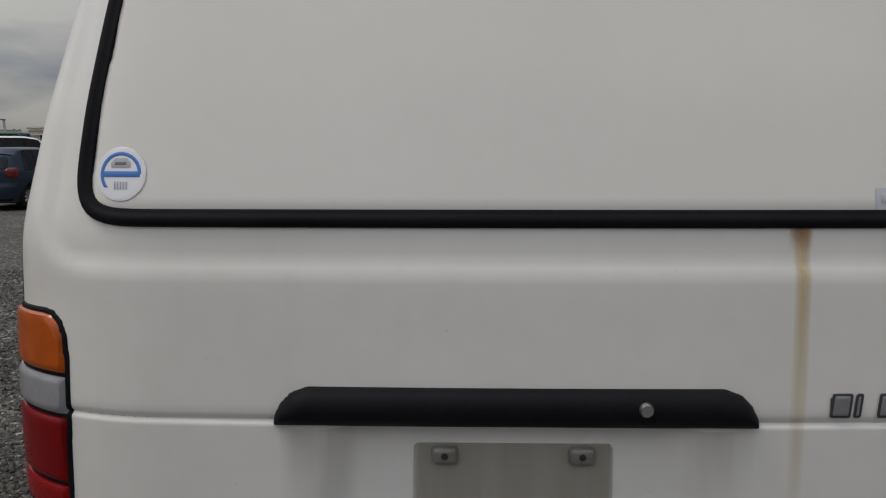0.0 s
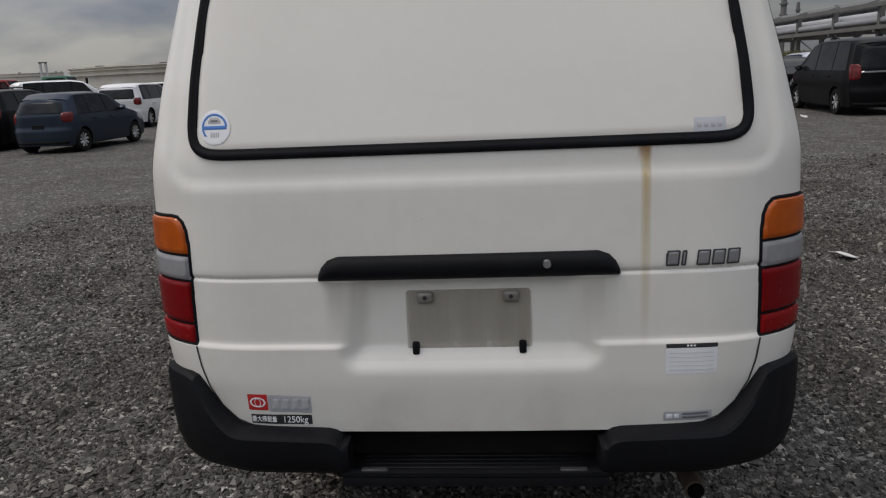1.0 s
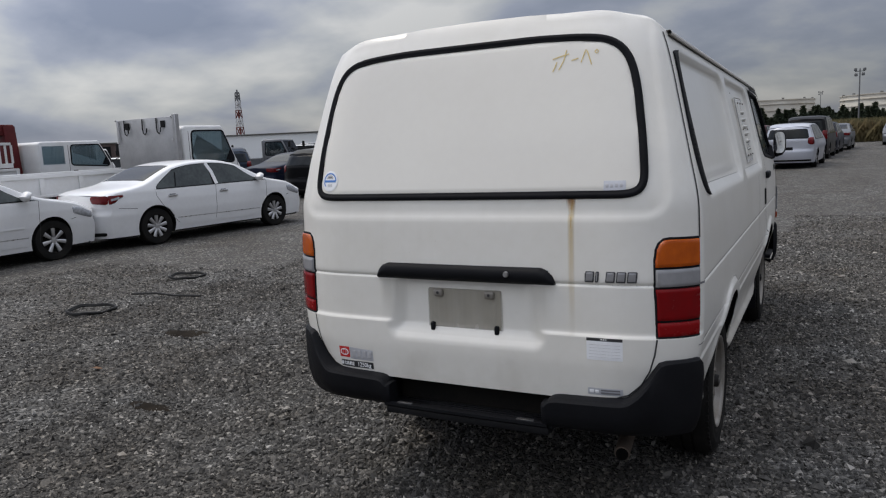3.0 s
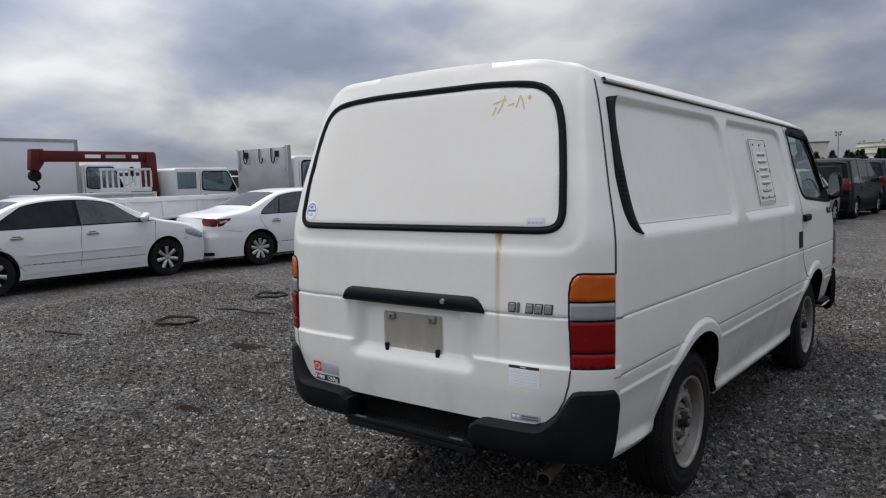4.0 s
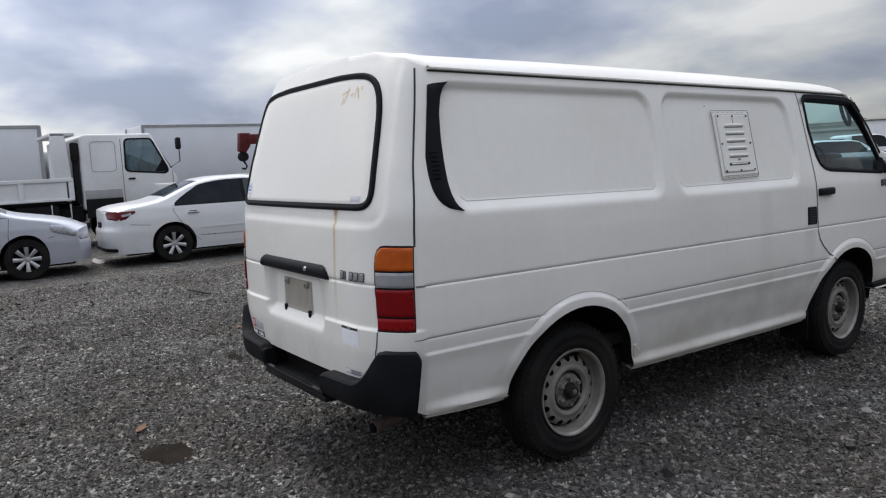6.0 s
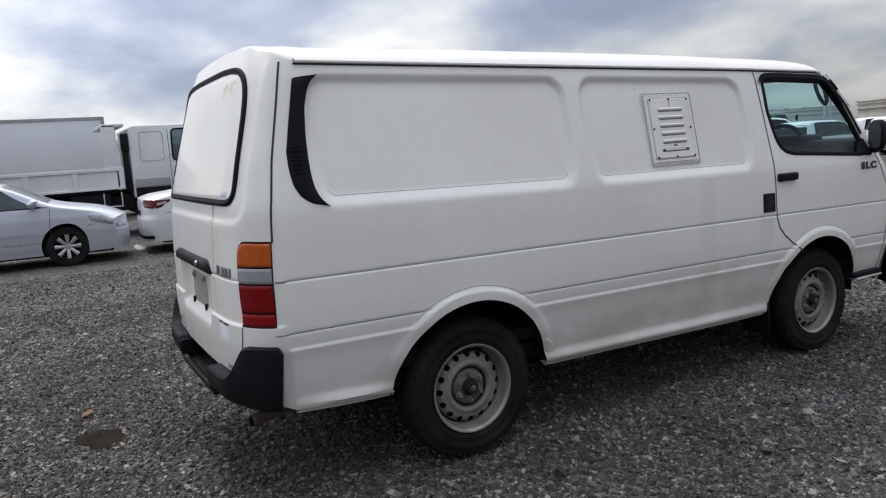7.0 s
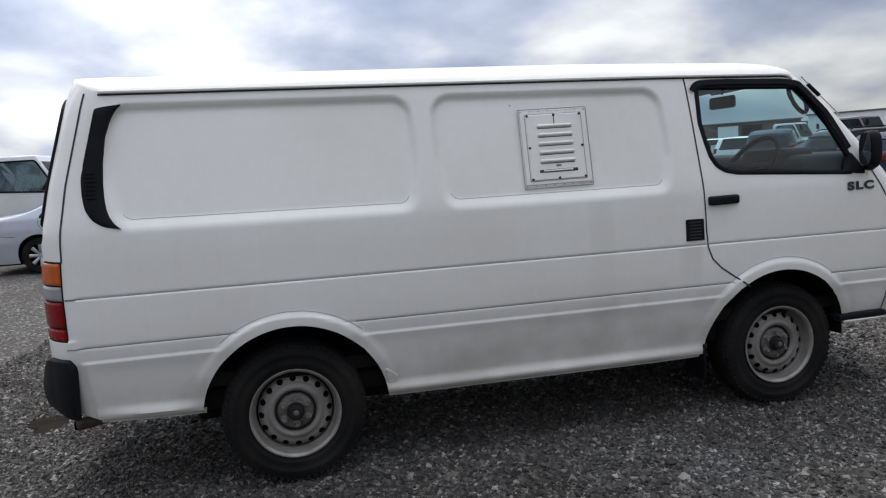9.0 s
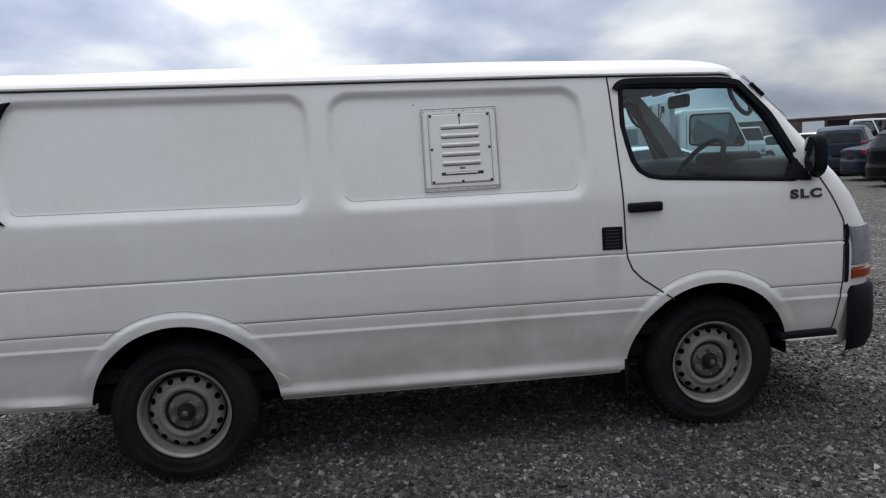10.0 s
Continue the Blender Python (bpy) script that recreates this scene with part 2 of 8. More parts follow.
FADED = mat("faded_print", (0.44, 0.44, 0.46), 0.45)
SLAT = mat("lighter_black_slat", (0.035, 0.035, 0.037), 0.5, noise_amt=0.4, noise_scale=30)
GREYINK = mat("grey_ink", (0.17, 0.17, 0.18), 0.5)
BLACKINK = mat("black_ink", (0.03, 0.03, 0.032), 0.5)
BADGE = mat("grey_badge", (0.33, 0.33, 0.34), 0.3, metal=0.5, noise_amt=0.15, noise_scale=30)
BADGEDK = mat("badge_edge", (0.05, 0.05, 0.055), 0.4)
REDINK = mat("red_sticker", (0.55, 0.03, 0.03), 0.4)
BLUEINK = mat("blue_sticker", (0.06, 0.20, 0.55), 0.4)
SILVERINK = mat("silver_sticker", (0.55, 0.56, 0.60), 0.3, metal=0.3, noise_amt=0.1, noise_scale=30)


def stain_mat(name, color, strength, scale, cx, half, axis=0, z0=0.80, z1=1.28, foot=0.22, hard=1.0):
    """A film that lets the paint show through, broken up by vertical streaks."""
    m = bpy.data.materials.new(name)
    m.use_nodes = True
    t = m.node_tree
    b = t.nodes["Principled BSDF"]
    b.inputs["Base Color"].default_value = (*color, 1)
    b.inputs["Roughness"].default_value = 0.5
    tc = t.nodes.new("ShaderNodeTexCoord")
    mp = t.nodes.new("ShaderNodeMapping")
    mp.inputs["Scale"].default_value = (scale, scale, scale * .05)
    n = t.nodes.new("ShaderNodeTexNoise")
    n.inputs["Scale"].default_value, n.inputs["Detail"].default_value = 1.0, 4
    r = t.nodes.new("ShaderNodeMapRange")
    r.inputs[1].default_value, r.inputs[2].default_value = 0.25, 0.7
    r.inputs[3].default_value, r.inputs[4].default_value = strength * (.35 if hard < 2 else .72), strength
    t.links.new(tc.outputs["Object"], mp.inputs["Vector"])
    t.links.new(mp.outputs[0], n.inputs["Vector"])
    t.links.new(n.outputs[0], r.inputs[0])
    # the run thins out to both sides and towards its foot
    sp = t.nodes.new("ShaderNodeSeparateXYZ")
    t.links.new(tc.outputs["Object"], sp.inputs[0])

    def op(kind, a, b_):
        q = t.nodes.new("ShaderNodeMath")
        q.operation = kind
        for i, v in enumerate((a, b_)):
            if isinstance(v, (int, float)):
                q.inputs[i].default_value = v
            else:
                t.links.new(v, q.inputs[i])
        return q.outputs[0]
    e = op("DIVIDE", op("SUBTRACT", sp.outputs[axis], cx), half)
    side = op("MINIMUM", op("MULTIPLY", op("MAXIMUM", op("SUBTRACT", 1.0, op("MULTIPLY", e, e)), 0.0), hard), 1.0)
    zf = t.nodes.new("ShaderNodeMapRange")
    zf.inputs[1].default_value, zf.inputs[2].default_value = z0, z1
    zf.inputs[3].default_value, zf.inputs[4].default_value = foot, 1.0
    t.links.new(sp.outputs[2], zf.inputs[0])
    t.links.new(op("MULTIPLY", op("MULTIPLY", side, zf.outputs[0]), r.outputs[0]), b.inputs["Alpha"])
    return m


RUST = stain_mat("rust_stain", (0.62, 0.44, 0.15), 0.62, 45, .430, .0135, foot=.10, z0=.84)
RUST_TOP = stain_mat("rust_at_the_seal", (0.36, 0.14, 0.035), 0.90, 60, .428, .019, z0=1.245, z1=1.285, foot=.0)
HANDLE_RUN_L = stain_mat("handle_run_left", (0.42, 0.40, 0.36), 0.40, 22, -.305, .060, z0=.80, z1=.97, foot=.05)
HANDLE_RUN_R = stain_mat("handle_run_right", (0.42, 0.40, 0.36), 0.32, 22, .315, .055, z0=.80, z1=.97, foot=.05)
MOUNT = stain_mat("stained_mount", (0.33, 0.305, 0.25), 0.80, 24, 0.0, .164, z0=.79, z1=.86, foot=.8, hard=5.0)
HATCH_RUN = stain_mat("grey_hatch_run", (0.40, 0.375, 0.335), 0.09, 16, 2.60, 0.075, 1, .55, 1.20, .0)
VENT_SOOT = stain_mat("vent_soot", (0.34, 0.30, 0.25), 0.16, 14, 3.09, 0.08, 1, .66, .97, .0)
# grey for shade drawn along creases, also the dirty sealant round the hatch
CREASE_SHADE_SEALANT = mat("crease_shade_sealant", (0.36, 0.35, 0.33), 0.6)
CRAYON = mat("yellow_crayon", (0.66, 0.52, 0.22), 0.8)

# ---- mesh helpers ----


def mesh_np(name, verts, faces, material, smooth=True, sharp=40):
    me = bpy.data.meshes.new(name)
    me.from_pydata([tuple(v) for v in np.asarray(verts, float)], [], [tuple(int(i) for i in f) for f in faces])
    me.update()
    if isinstance(material, (list, tuple)):
        for q in material:
            me.materials.append(q)
    else:
        me.materials.append(material)
    if smooth:
        me.polygons.foreach_set("use_smooth", [True] * len(me.polygons))
        me.set_sharp_from_angle(angle=radians(sharp))
    return me


def put(name, me, parent=None, label=""):
    ob = new(name, me)
    if parent is not None:
        ob.parent = parent
    if label:
        ob["label"] = label
    return ob


def part(name, bm, material, parent, label="", smooth=True, sharp=40):
    """Links a bmesh as one mesh object under a thing or a part."""
    me = bpy.data.meshes.new(name)
    bm.normal_update()
    bm.to_mesh(me)
    bm.free()
    me.materials.append(material)
    if smooth:
        me.polygons.foreach_set("use_smooth", [True] * len(me.polygons))
        me.set_sharp_from_angle(angle=radians(sharp))
    return put(name, me, parent, label)


def part_np(name, verts, faces, material, parent, label="", smooth=True, sharp=40):
    return put(name, mesh_np(name, verts, faces, material, smooth, sharp), parent, label)


def thing(name, m, label, category, group="", kind=""):
    ob = new(name)
    ob.matrix_world = m
    return tagged(ob, label, category, group, kind)


def box_bm(x0, x1, y0, y1, z0, z1, bevel=0.0, seg=2, bm=None):
    own = bm is None
    bm = bm or bmesh.new()
    vs = bmesh.ops.create_cube(bm, size=1.0, matrix=Matrix.LocRotScale(((x0 + x1) / 2, (y0 + y1) / 2, (z0 + z1) / 2), None, (abs(x1 - x0), abs(y1 - y0), abs(z1 - z0))))["verts"]
    if bevel > 0:
        es = {e for v in vs for e in v.link_edges}
        bmesh.ops.bevel(bm, geom=list(es), offset=bevel, segments=seg, affect="EDGES", profile=0.5)
    return bm


def lathe_bm(profile, seg=32, axis="X", bm=None, centre=(0, 0, 0), cap=True):
    """profile: (along the axis, radius) pairs."""
    bm = bm or bmesh.new()
    rings = []
    for a, r in profile:
        ring = []
        for i in range(seg):
            c, s = math.cos(2 * math.pi * i / seg) * r, math.sin(2 * math.pi * i / seg) * r
            p = (a, c, s) if axis == "X" else (c, a, s) if axis == "Y" else (c, s, a)
            ring.append(bm.verts.new((p[0] + centre[0], p[1] + centre[1], p[2] + centre[2])))
        rings.append(ring)
    for a, b in zip(rings, rings[1:]):
        for i in range(seg):
            bm.faces.new((a[i], a[(i + 1) % seg], b[(i + 1) % seg], b[i]))
    for ring in (rings[0], rings[-1]):
        if cap and (ring[0].co - ring[seg // 2].co).length > 1e-4:
            bm.faces.new(ring if ring is rings[0] else ring[::-1])
    bmesh.ops.recalc_face_normals(bm, faces=bm.faces)
    return bm


def tube_bm(points, radius, seg=8, bm=None, closed=False):
    """A round tube along a polyline."""
    bm = bm or bmesh.new()
    pts = [Vector(p) for p in points]
    rings = []
    n = len(pts)
    for i, p in enumerate(pts):
        a = pts[(i - 1) % n] if (closed or i > 0) else p
        b = pts[(i + 1) % n] if (closed or i < n - 1) else p
        d = (b - a).normalized()
        up = Vector((0, 0, 1)) if abs(d.z) < 0.9 else Vector((1, 0, 0))
        u = d.cross(up).normalized()
        v = u.cross(d)
        rings.append([bm.verts.new(p + (u * math.cos(2 * math.pi * k / seg) + v * math.sin(2 * math.pi * k / seg)) * radius) for k in range(seg)])
    pairs = list(zip(rings, rings[1:])) + ([(rings[-1], rings[0])] if closed else [])
    for a, b in pairs:
        for k in range(seg):
            bm.faces.new((a[k], a[(k + 1) % seg], b[(k + 1) % seg], b[k]))
    if not closed:
        bm.faces.new(rings[0][::-1])
        bm.faces.new(rings[-1])
    bmesh.ops.recalc_face_normals(bm, faces=bm.faces)
    return bm


def sdf_poly(poly, r=0.0):
    """Signed distance to a polygon (negative inside); r rounds the corners by pulling in and growing back."""
    P = np.array(poly, float)
    if r > 0:
        area = 0.5 * np.sum(P[:, 0] * np.roll(P[:, 1], -1) - np.roll(P[:, 0], -1) * P[:, 1])
        sgn = 1 if area > 0 else -1
        Q = []
        for i in range(len(P)):
            a, b, c = P[i - 1], P[i], P[(i + 1) % len(P)]
            d1, d2 = (b - a) / np.linalg.norm(b - a), (c - b) / np.linalg.norm(c - b)
            n1_, n2_ = sgn * np.array((-d1[1], d1[0])), sgn * np.array((-d2[1], d2[0]))
            k = (n1_ + n2_) / max(1 + n1_ @ n2_, 0.2)
            Q.append(b + k * r)
        P = np.array(Q)

    def f(u, v):
        u, v = np.asarray(u, float), np.asarray(v, float)
        d = np.full(u.shape, 1e9)
        inside = np.zeros(u.shape, bool)
        for i in range(len(P)):
            a, b = P[i], P[(i + 1) % len(P)]
            e_ = b - a
            t = np.clip(((u - a[0]) * e_[0] + (v - a[1]) * e_[1]) / (e_ @ e_), 0, 1)
            d = np.minimum(d, np.hypot(u - a[0] - t * e_[0], v - a[1] - t * e_[1]))
            cross = ((a[1] > v) != (b[1] > v)) & (u < (b[0] - a[0]) * (v - a[1]) / (b[1] - a[1] + 1e-12) + a[0])
            inside ^= cross
        return np.where(inside, -d, d) - r

    return f


def smooth01(x):
    x = np.clip(x, 0, 1)
    return x * x * (3 - 2 * x)


def snap(u, v, f, step):
    """Moves grid points that lie just inside f<0 onto its edge; returns u, v and what stays inside."""
    for _ in range(3):
        d = f(u, v)
        h = 1e-4
        gx, gy = (f(u + h, v) - d) / h, (f(u, v + h) - d) / h
        g2 = np.maximum(gx * gx + gy * gy, 0.05)
        near = (d < 0) & (d > -step)
        u = np.where(near, u - d * gx / g2, u)
        v = np.where(near, v - d * gy / g2, v)
    return u, v, f(u, v)


def grid_faces(nu, nv, keep=None):
    i, j = np.meshgrid(np.arange(nu - 1), np.arange(nv - 1), indexing="ij")
    a = i * nv + j
    F = np.stack([a, a + nv, a + nv + 1, a + 1], -1).reshape(-1, 4)
    if keep is not None:
        k = keep.reshape(-1)
        F = F[k[F].all(1)]
    return F


def compact(V, F):
    used = np.unique(F)
    m = np.full(len(V), -1)
    m[used] = np.arange(len(used))
    return V[used], m[F]


def patch(surf, f, bounds, step, height, edge=0.008, base=-0.002):
    """The part of a surface where f < 0, raised by height with a rounded edge. surf(u, v) gives points and normals."""
    u0, u1, v0, v1 = bounds
    nu, nv = max(int((u1 - u0) / step) + 2, 3), max(int((v1 - v0) / step) + 2, 3)
    U, V = np.meshgrid(np.linspace(u0, u1, nu), np.linspace(v0, v1, nv), indexing="ij")
    inv = lambda a, b: -f(a, b)
    du = max((u1 - u0) / (nu - 1), (v1 - v0) / (nv - 1))
    # snap points just outside onto the edge
    U, V, d = snap(U, V, inv, du * 1.05)
    keep = d > -1e-3
    P, N = surf(U, V)
    off = base + (height - base) * np.sqrt(np.clip(1 - (1 - np.clip(d / edge, 0, 1)) ** 2, 0, 1))
    X = (P + N * off[..., None]).reshape(-1, 3)
    F = grid_faces(nu, nv, keep)
    return compact(X, F)


def ribbon(surf, pts, width, lift=0.0012, step=0.02):
    """A narrow band along a line of (u, v) points on a surface."""
    P = np.array(pts, float)
    out = [P[0]]
    for a, b in zip(P, P[1:]):
        n = max(int(np.hypot(*(b - a)) / step), 1)
        out += [a + (b - a) * (k + 1) / n for k in range(n)]
    P = np.array(out)
    X, N = surf(P[:, 0], P[:, 1])
    T = np.gradient(X, axis=0)
    T /= np.linalg.norm(T, axis=1)[:, None] + 1e-12
    S = np.cross(N, T)
    A, B = X + S * width / 2 + N * lift, X - S * width / 2 + N * lift
    V = np.empty((2 * len(X), 3))
    V[0::2], V[1::2] = A, B
    F = [(2 * i, 2 * i + 1, 2 * i + 3, 2 * i + 2) for i in range(len(X) - 1)]
    return V, F


def outline(poly, r, level=0.0, n=9, step=.012):
    """The rounded outline of sdf_poly(poly, r), shifted outwards by level, as closely spaced points."""
    P = np.array(poly, float)
    area = 0.5 * np.sum(P[:, 0] * np.roll(P[:, 1], -1) - np.roll(P[:, 0], -1) * P[:, 1])
    if area < 0:
        P = P[::-1]
    out = []
    m = len(P)
    for i in range(m):
        a, b, c = P[i - 1], P[i], P[(i + 1) % m]
        d1, d2 = (b - a) / np.linalg.norm(b - a), (c - b) / np.linalg.norm(c - b)
        n1_, n2_ = np.array((d1[1], -d1[0])), np.array((d2[1], -d2[0]))
        q = b - (n1_ + n2_) / max(1 + n1_ @ n2_, 0.2) * r
        t0 = math.atan2(n1_[1], n1_[0])
        dt = (math.atan2(n2_[1], n2_[0]) - t0 + math.pi) % (2 * math.pi) - math.pi
        for k in range(n + 1):
            t = t0 + dt * k / n
            out.append(q + (r + level) * np.array((math.cos(t), math.sin(t))))
    Q = np.array(out + out[:1])
    s_ = np.concatenate([[0], np.cumsum(np.hypot(*np.diff(Q, axis=0).T))])
    g = np.linspace(0, s_[-1], max(int(s_[-1] / step), 24), endpoint=False)
    return np.stack([np.interp(g, s_, Q[:, k]) for k in (0, 1)], -1)


def moulding(surf, pts, profile):
    """A closed strip along outline points; profile: (across, height) pairs."""
    X, N = surf(pts[:, 0], pts[:, 1])
    T = np.roll(X, -1, 0) - np.roll(X, 1, 0)
    T /= np.linalg.norm(T, axis=1)[:, None] + 1e-12
    S = np.cross(T, N)
    G = np.stack([X + S * a + N * h for a, h in profile], 1)
    G = np.concatenate([G, G[:1]])
    return G.reshape(-1, 3), [tuple(f)[::-1] for f in grid_faces(*G.shape[:2])]


def mirror_x(V, F):
    V = np.asarray(V, float)
    return V * np.array((-1, 1, 1)), [tuple(f)[::-1] for f in F]


def text_mesh(body, size, material, depth=0.0008, bold=0.0, spacing=1.0):
    cu = bpy.data.curves.new("text", "FONT")
    cu.body, cu.size, cu.extrude, cu.align_x, cu.align_y, cu.offset = body, size, depth, "CENTER", "CENTER", bold
    cu.space_character = spacing
    ob = new("text", cu)
    me = bpy.data.meshes.new_from_object(ob.evaluated_get(bpy.context.evaluated_depsgraph_get()))
    bpy.data.objects.remove(ob)
    me.materials.clear()
    me.materials.append(material)
    return me

# ---- the white delivery van ----
RAKE = 0.0155
_z = np.linspace(0.2, 2.1, 381)
_k = np.exp(-0.5 * (np.arange(-8, 9) / 3.2) ** 2)
_k /= _k.sum()


def curve(zs, xs):
    y = np.interp(_z, zs, xs)
    y = np.convolve(np.pad(y, 8, "edge"), _k, "valid")
    return lambda z: np.interp(z, _z, y)


HW = curve([.30, .40, .46, .52, .60, .66, .69, .705, .775, .86, 1.0, 1.15, 1.25, 1.31, 1.5, 1.7, 1.79, 1.85, 1.95], [.772, .772, .776, .786, .804, .818, .829, .835, .846, .850, .850, .847, .841, .830, .787, .741, .718, .698, .66])
RY = curve([.3, .56, .7, 1.0, 1.2, 1.28, 1.5, 1.7, 1.81, 1.87, 1.93, 1.97], [.03, .012, .0, .003, .014, .022, .076, .128, .157, .176, .205, .235])
# the rear corners are squarer round the window than at the lamps
CORNER = curve([.3, 1.16, 1.22, 1.45, 2.0], [1.0, 1.0, .93, .72, .70])
FY = curve([.35, .65, .95, 1.06, 1.2, 1.33, 1.64, 1.80, 1.9], [4.56, 4.60, 4.60, 4.575, 4.505, 4.41, 4.145, 3.98, 3.865])
FRB = curve([.3, 1.2, 1.8], [.255, .245, .17])
RX, RB, FRX = 0.30, 0.17, 0.34


def van_base(a, z):
    a, z = np.asarray(a, float), np.asarray(z, float)
    hw, ry, fy, frb = HW(z), RY(z), FY(z), FRB(z)
    xc = hw - RX
    bow = lambda x: 0.02 * (x / 0.85) ** 2
    th = np.clip(a - 1, 0, 1) * math.pi / 2
    pw = CORNER(z)
    xr = np.where(a <= 1, a * xc, xc + RX * np.sin(th) ** pw)
    yr = ry + bow(xr) + np.where(a <= 1, 0, RB * (1 - np.clip(np.cos(th), 0, 1) ** pw))
    ys, ye = ry + RB + bow(hw), fy - frb
    yside = ys + np.clip(a - 2, 0, 1) * (ye - ys)
    tf = np.clip(a - 3, 0, 1) * math.pi / 2
    xf = np.where(a <= 4, hw - FRX + FRX * np.cos(tf), (hw - FRX) * (5 - a))
    yf = np.where(a <= 4, ye + frb * np.sin(tf), fy + 0.05 * (1 - (xf / (hw - FRX)) ** 2))
    x = np.where(a < 2, xr, np.where(a <= 3, hw, xf))
    y = np.where(a < 2, yr, np.where(a <= 3, yside, yf))
    return np.stack([x, y, z + 0 * x], -1)


WIN_POLY = [(-.695, 1.284), (.695, 1.284), (.677, 1.48), (.654, 1.64), (.640, 1.71), (.622, 1.765), (.598, 1.806), (.563, 1.835), (.515, 1.851), (.43, 1.860), (.28, 1.868), (-.28, 1.868), (-.43, 1.860), (-.515, 1.851), (-.563, 1.835), (-.598, 1.806), (-.622, 1.765), (-.640, 1.71), (-.654, 1.64), (-.677, 1.48)]
WIN_OUT = sdf_poly(WIN_POLY, 0.035)
CREASE = sdf_poly([(-.765, 1.214), (.765, 1.214), (.735, 1.5), (.665, 1.93), (-.665, 1.93), (-.735, 1.5)], 0.08)
GATE_REC = sdf_poly([(-.335, .742), (.335, .742), (.285, 1.03), (-.285, 1.03)], 0.045)
PANEL1_POLY = [(.362, 1.252), (1.712, 1.244), (1.722, 1.45), (1.706, 1.79), (.375, 1.793), (.348, 1.6), (.345, 1.45)]
PANEL1 = sdf_poly(PANEL1_POLY, 0.10)
PANEL2_POLY = [(1.806, 1.244), (3.015, 1.25), (3.03, 1.45), (2.998, 1.787), (1.815, 1.79), (1.80, 1.5)]
PANEL2 = sdf_poly(PANEL2_POLY, 0.10)
DOOR_POLY = [(3.222, 1.50), (3.240, 1.425), (3.268, 1.378), (3.312, 1.350), (3.38, 1.336), (4.125, 1.296), (3.870, 1.781), (3.215, 1.796), (3.205, 1.6)]
DOORWIN = sdf_poly(DOOR_POLY, 0.04)
ARCHES = ((1.068, 0.352, 0.428), (3.625, 0.384, 0.432))


def arch_sdf(y, z):
    return np.minimum(*[np.hypot(y - c, np.maximum(z - h, 0) + np.minimum(z - h, 0) * 0.35) - r for c, h, r in ARCHES])


def hem_z(y):
    """Height of the bottom edge along the side."""
    return np.interp(y, [0, .2, .62, 1.45, 3.2, 3.9, 4.3], [.432, .432, .418, .392, .388, .50, .50])


def side_depth(y, z):
    wd_ = np.interp(z, [1.32, 1.45, 1.72], [.060, .032, .021])
    up = smooth01((z - 1.40) / 0.2)
    soft = lambda q: np.where(q < .25, 2 * q * q, np.where(q < 1, .125 + (q - .25) * (.875 / .75), 1.0))
    d = 0.024 * soft(np.clip((.009 * up - PANEL1(y, z)) / wd_, 0, 1)) + 0.024 * soft(np.clip((.009 * up - PANEL2(y, z)) / wd_, 0, 1))
    r = np.minimum(*[np.hypot(y - c, z - h) / (rr + 0.062) for c, h, rr in ARCHES])
    flare = smooth01((1 - r) / 0.045)
    d = d - 0.016 * flare * smooth01((z - 0.40) / 0.2)
    # rolled lip along the bottom edge
    amp = np.interp(y, [.20, .40, .56, .645, 1.44, 1.56, 2.9, 3.16, 3.22], [.006, .024, .021, .005, .008, .026, .025, .010, 0])
    d = d - amp * (smooth01((hem_z(y) + .062 - z) / .050) - .5 * smooth01((hem_z(y) + .020 - z) / .020))
    d = d + 0.0055 * np.exp(-((z - 0.982) / 0.0045) ** 2)
    d = d + 0.003 * np.exp(-((z - 0.768) / 0.0045) ** 2) * (1 - flare)
    d = d - 0.0075 * smooth01((0.712 - z) / 0.016) * (1 - flare) * smooth01((z - 0.40) / 0.2)
    return d


def rear_depth(x, z):
    d = 0.007 * smooth01(-CREASE(x, z) / 0.018)
    rec = GATE_REC(x, z)
    inn = smooth01(-rec / 0.065)
    d = d - 0.009 * (1 - smooth01((z - 0.798) / 0.017)) * (1 - smooth01(-rec / 0.03 + 0.3)) * smooth01((z - 0.4) / 0.1)
    d = d + 0.024 * inn
    d = d + 0.0055 * np.exp(-((z - 0.985) / 0.0045) ** 2) * (np.abs(x) < 0.72)
    # the small dent in the crease
    d = d + 0.006 * np.exp(-(((x + .455) / .012) ** 2 + ((z - .800) / .012) ** 2))
    return d


def van_surf(a, z, detail=True):
    h = 1e-4
    P = van_base(a, z)
    T = van_base(np.asarray(a) + h, z) - van_base(np.asarray(a) - h, z)
    Zt = van_base(a, np.asarray(z) + h) - van_base(a, np.asarray(z) - h)
    N = np.cross(T, Zt)
    N /= np.linalg.norm(N, axis=-1)[..., None] + 1e-15
    if detail:
        x, y = P[..., 0], P[..., 1]
        d = np.where(a < 2, rear_depth(x, z) * np.clip((2 - a) / 0.2, 0, 1), np.where(a <= 3, side_depth(y, z), 0))
        P = P - N * d[..., None]
    P = P.copy()
    P[..., 2] -= RAKE * P[..., 1]
    return P, N


def side_a(y, z):
    ys, ye = RY(z) + RB + 0.02 * (HW(z) / 0.85) ** 2, FY(z) - FRB(z)
    return 2 + np.clip((y - ys) / (ye - ys), 0, 1)


def van_side(y, z):
    return van_surf(side_a(np.asarray(y, float), np.asarray(z, float)), np.asarray(z, float))


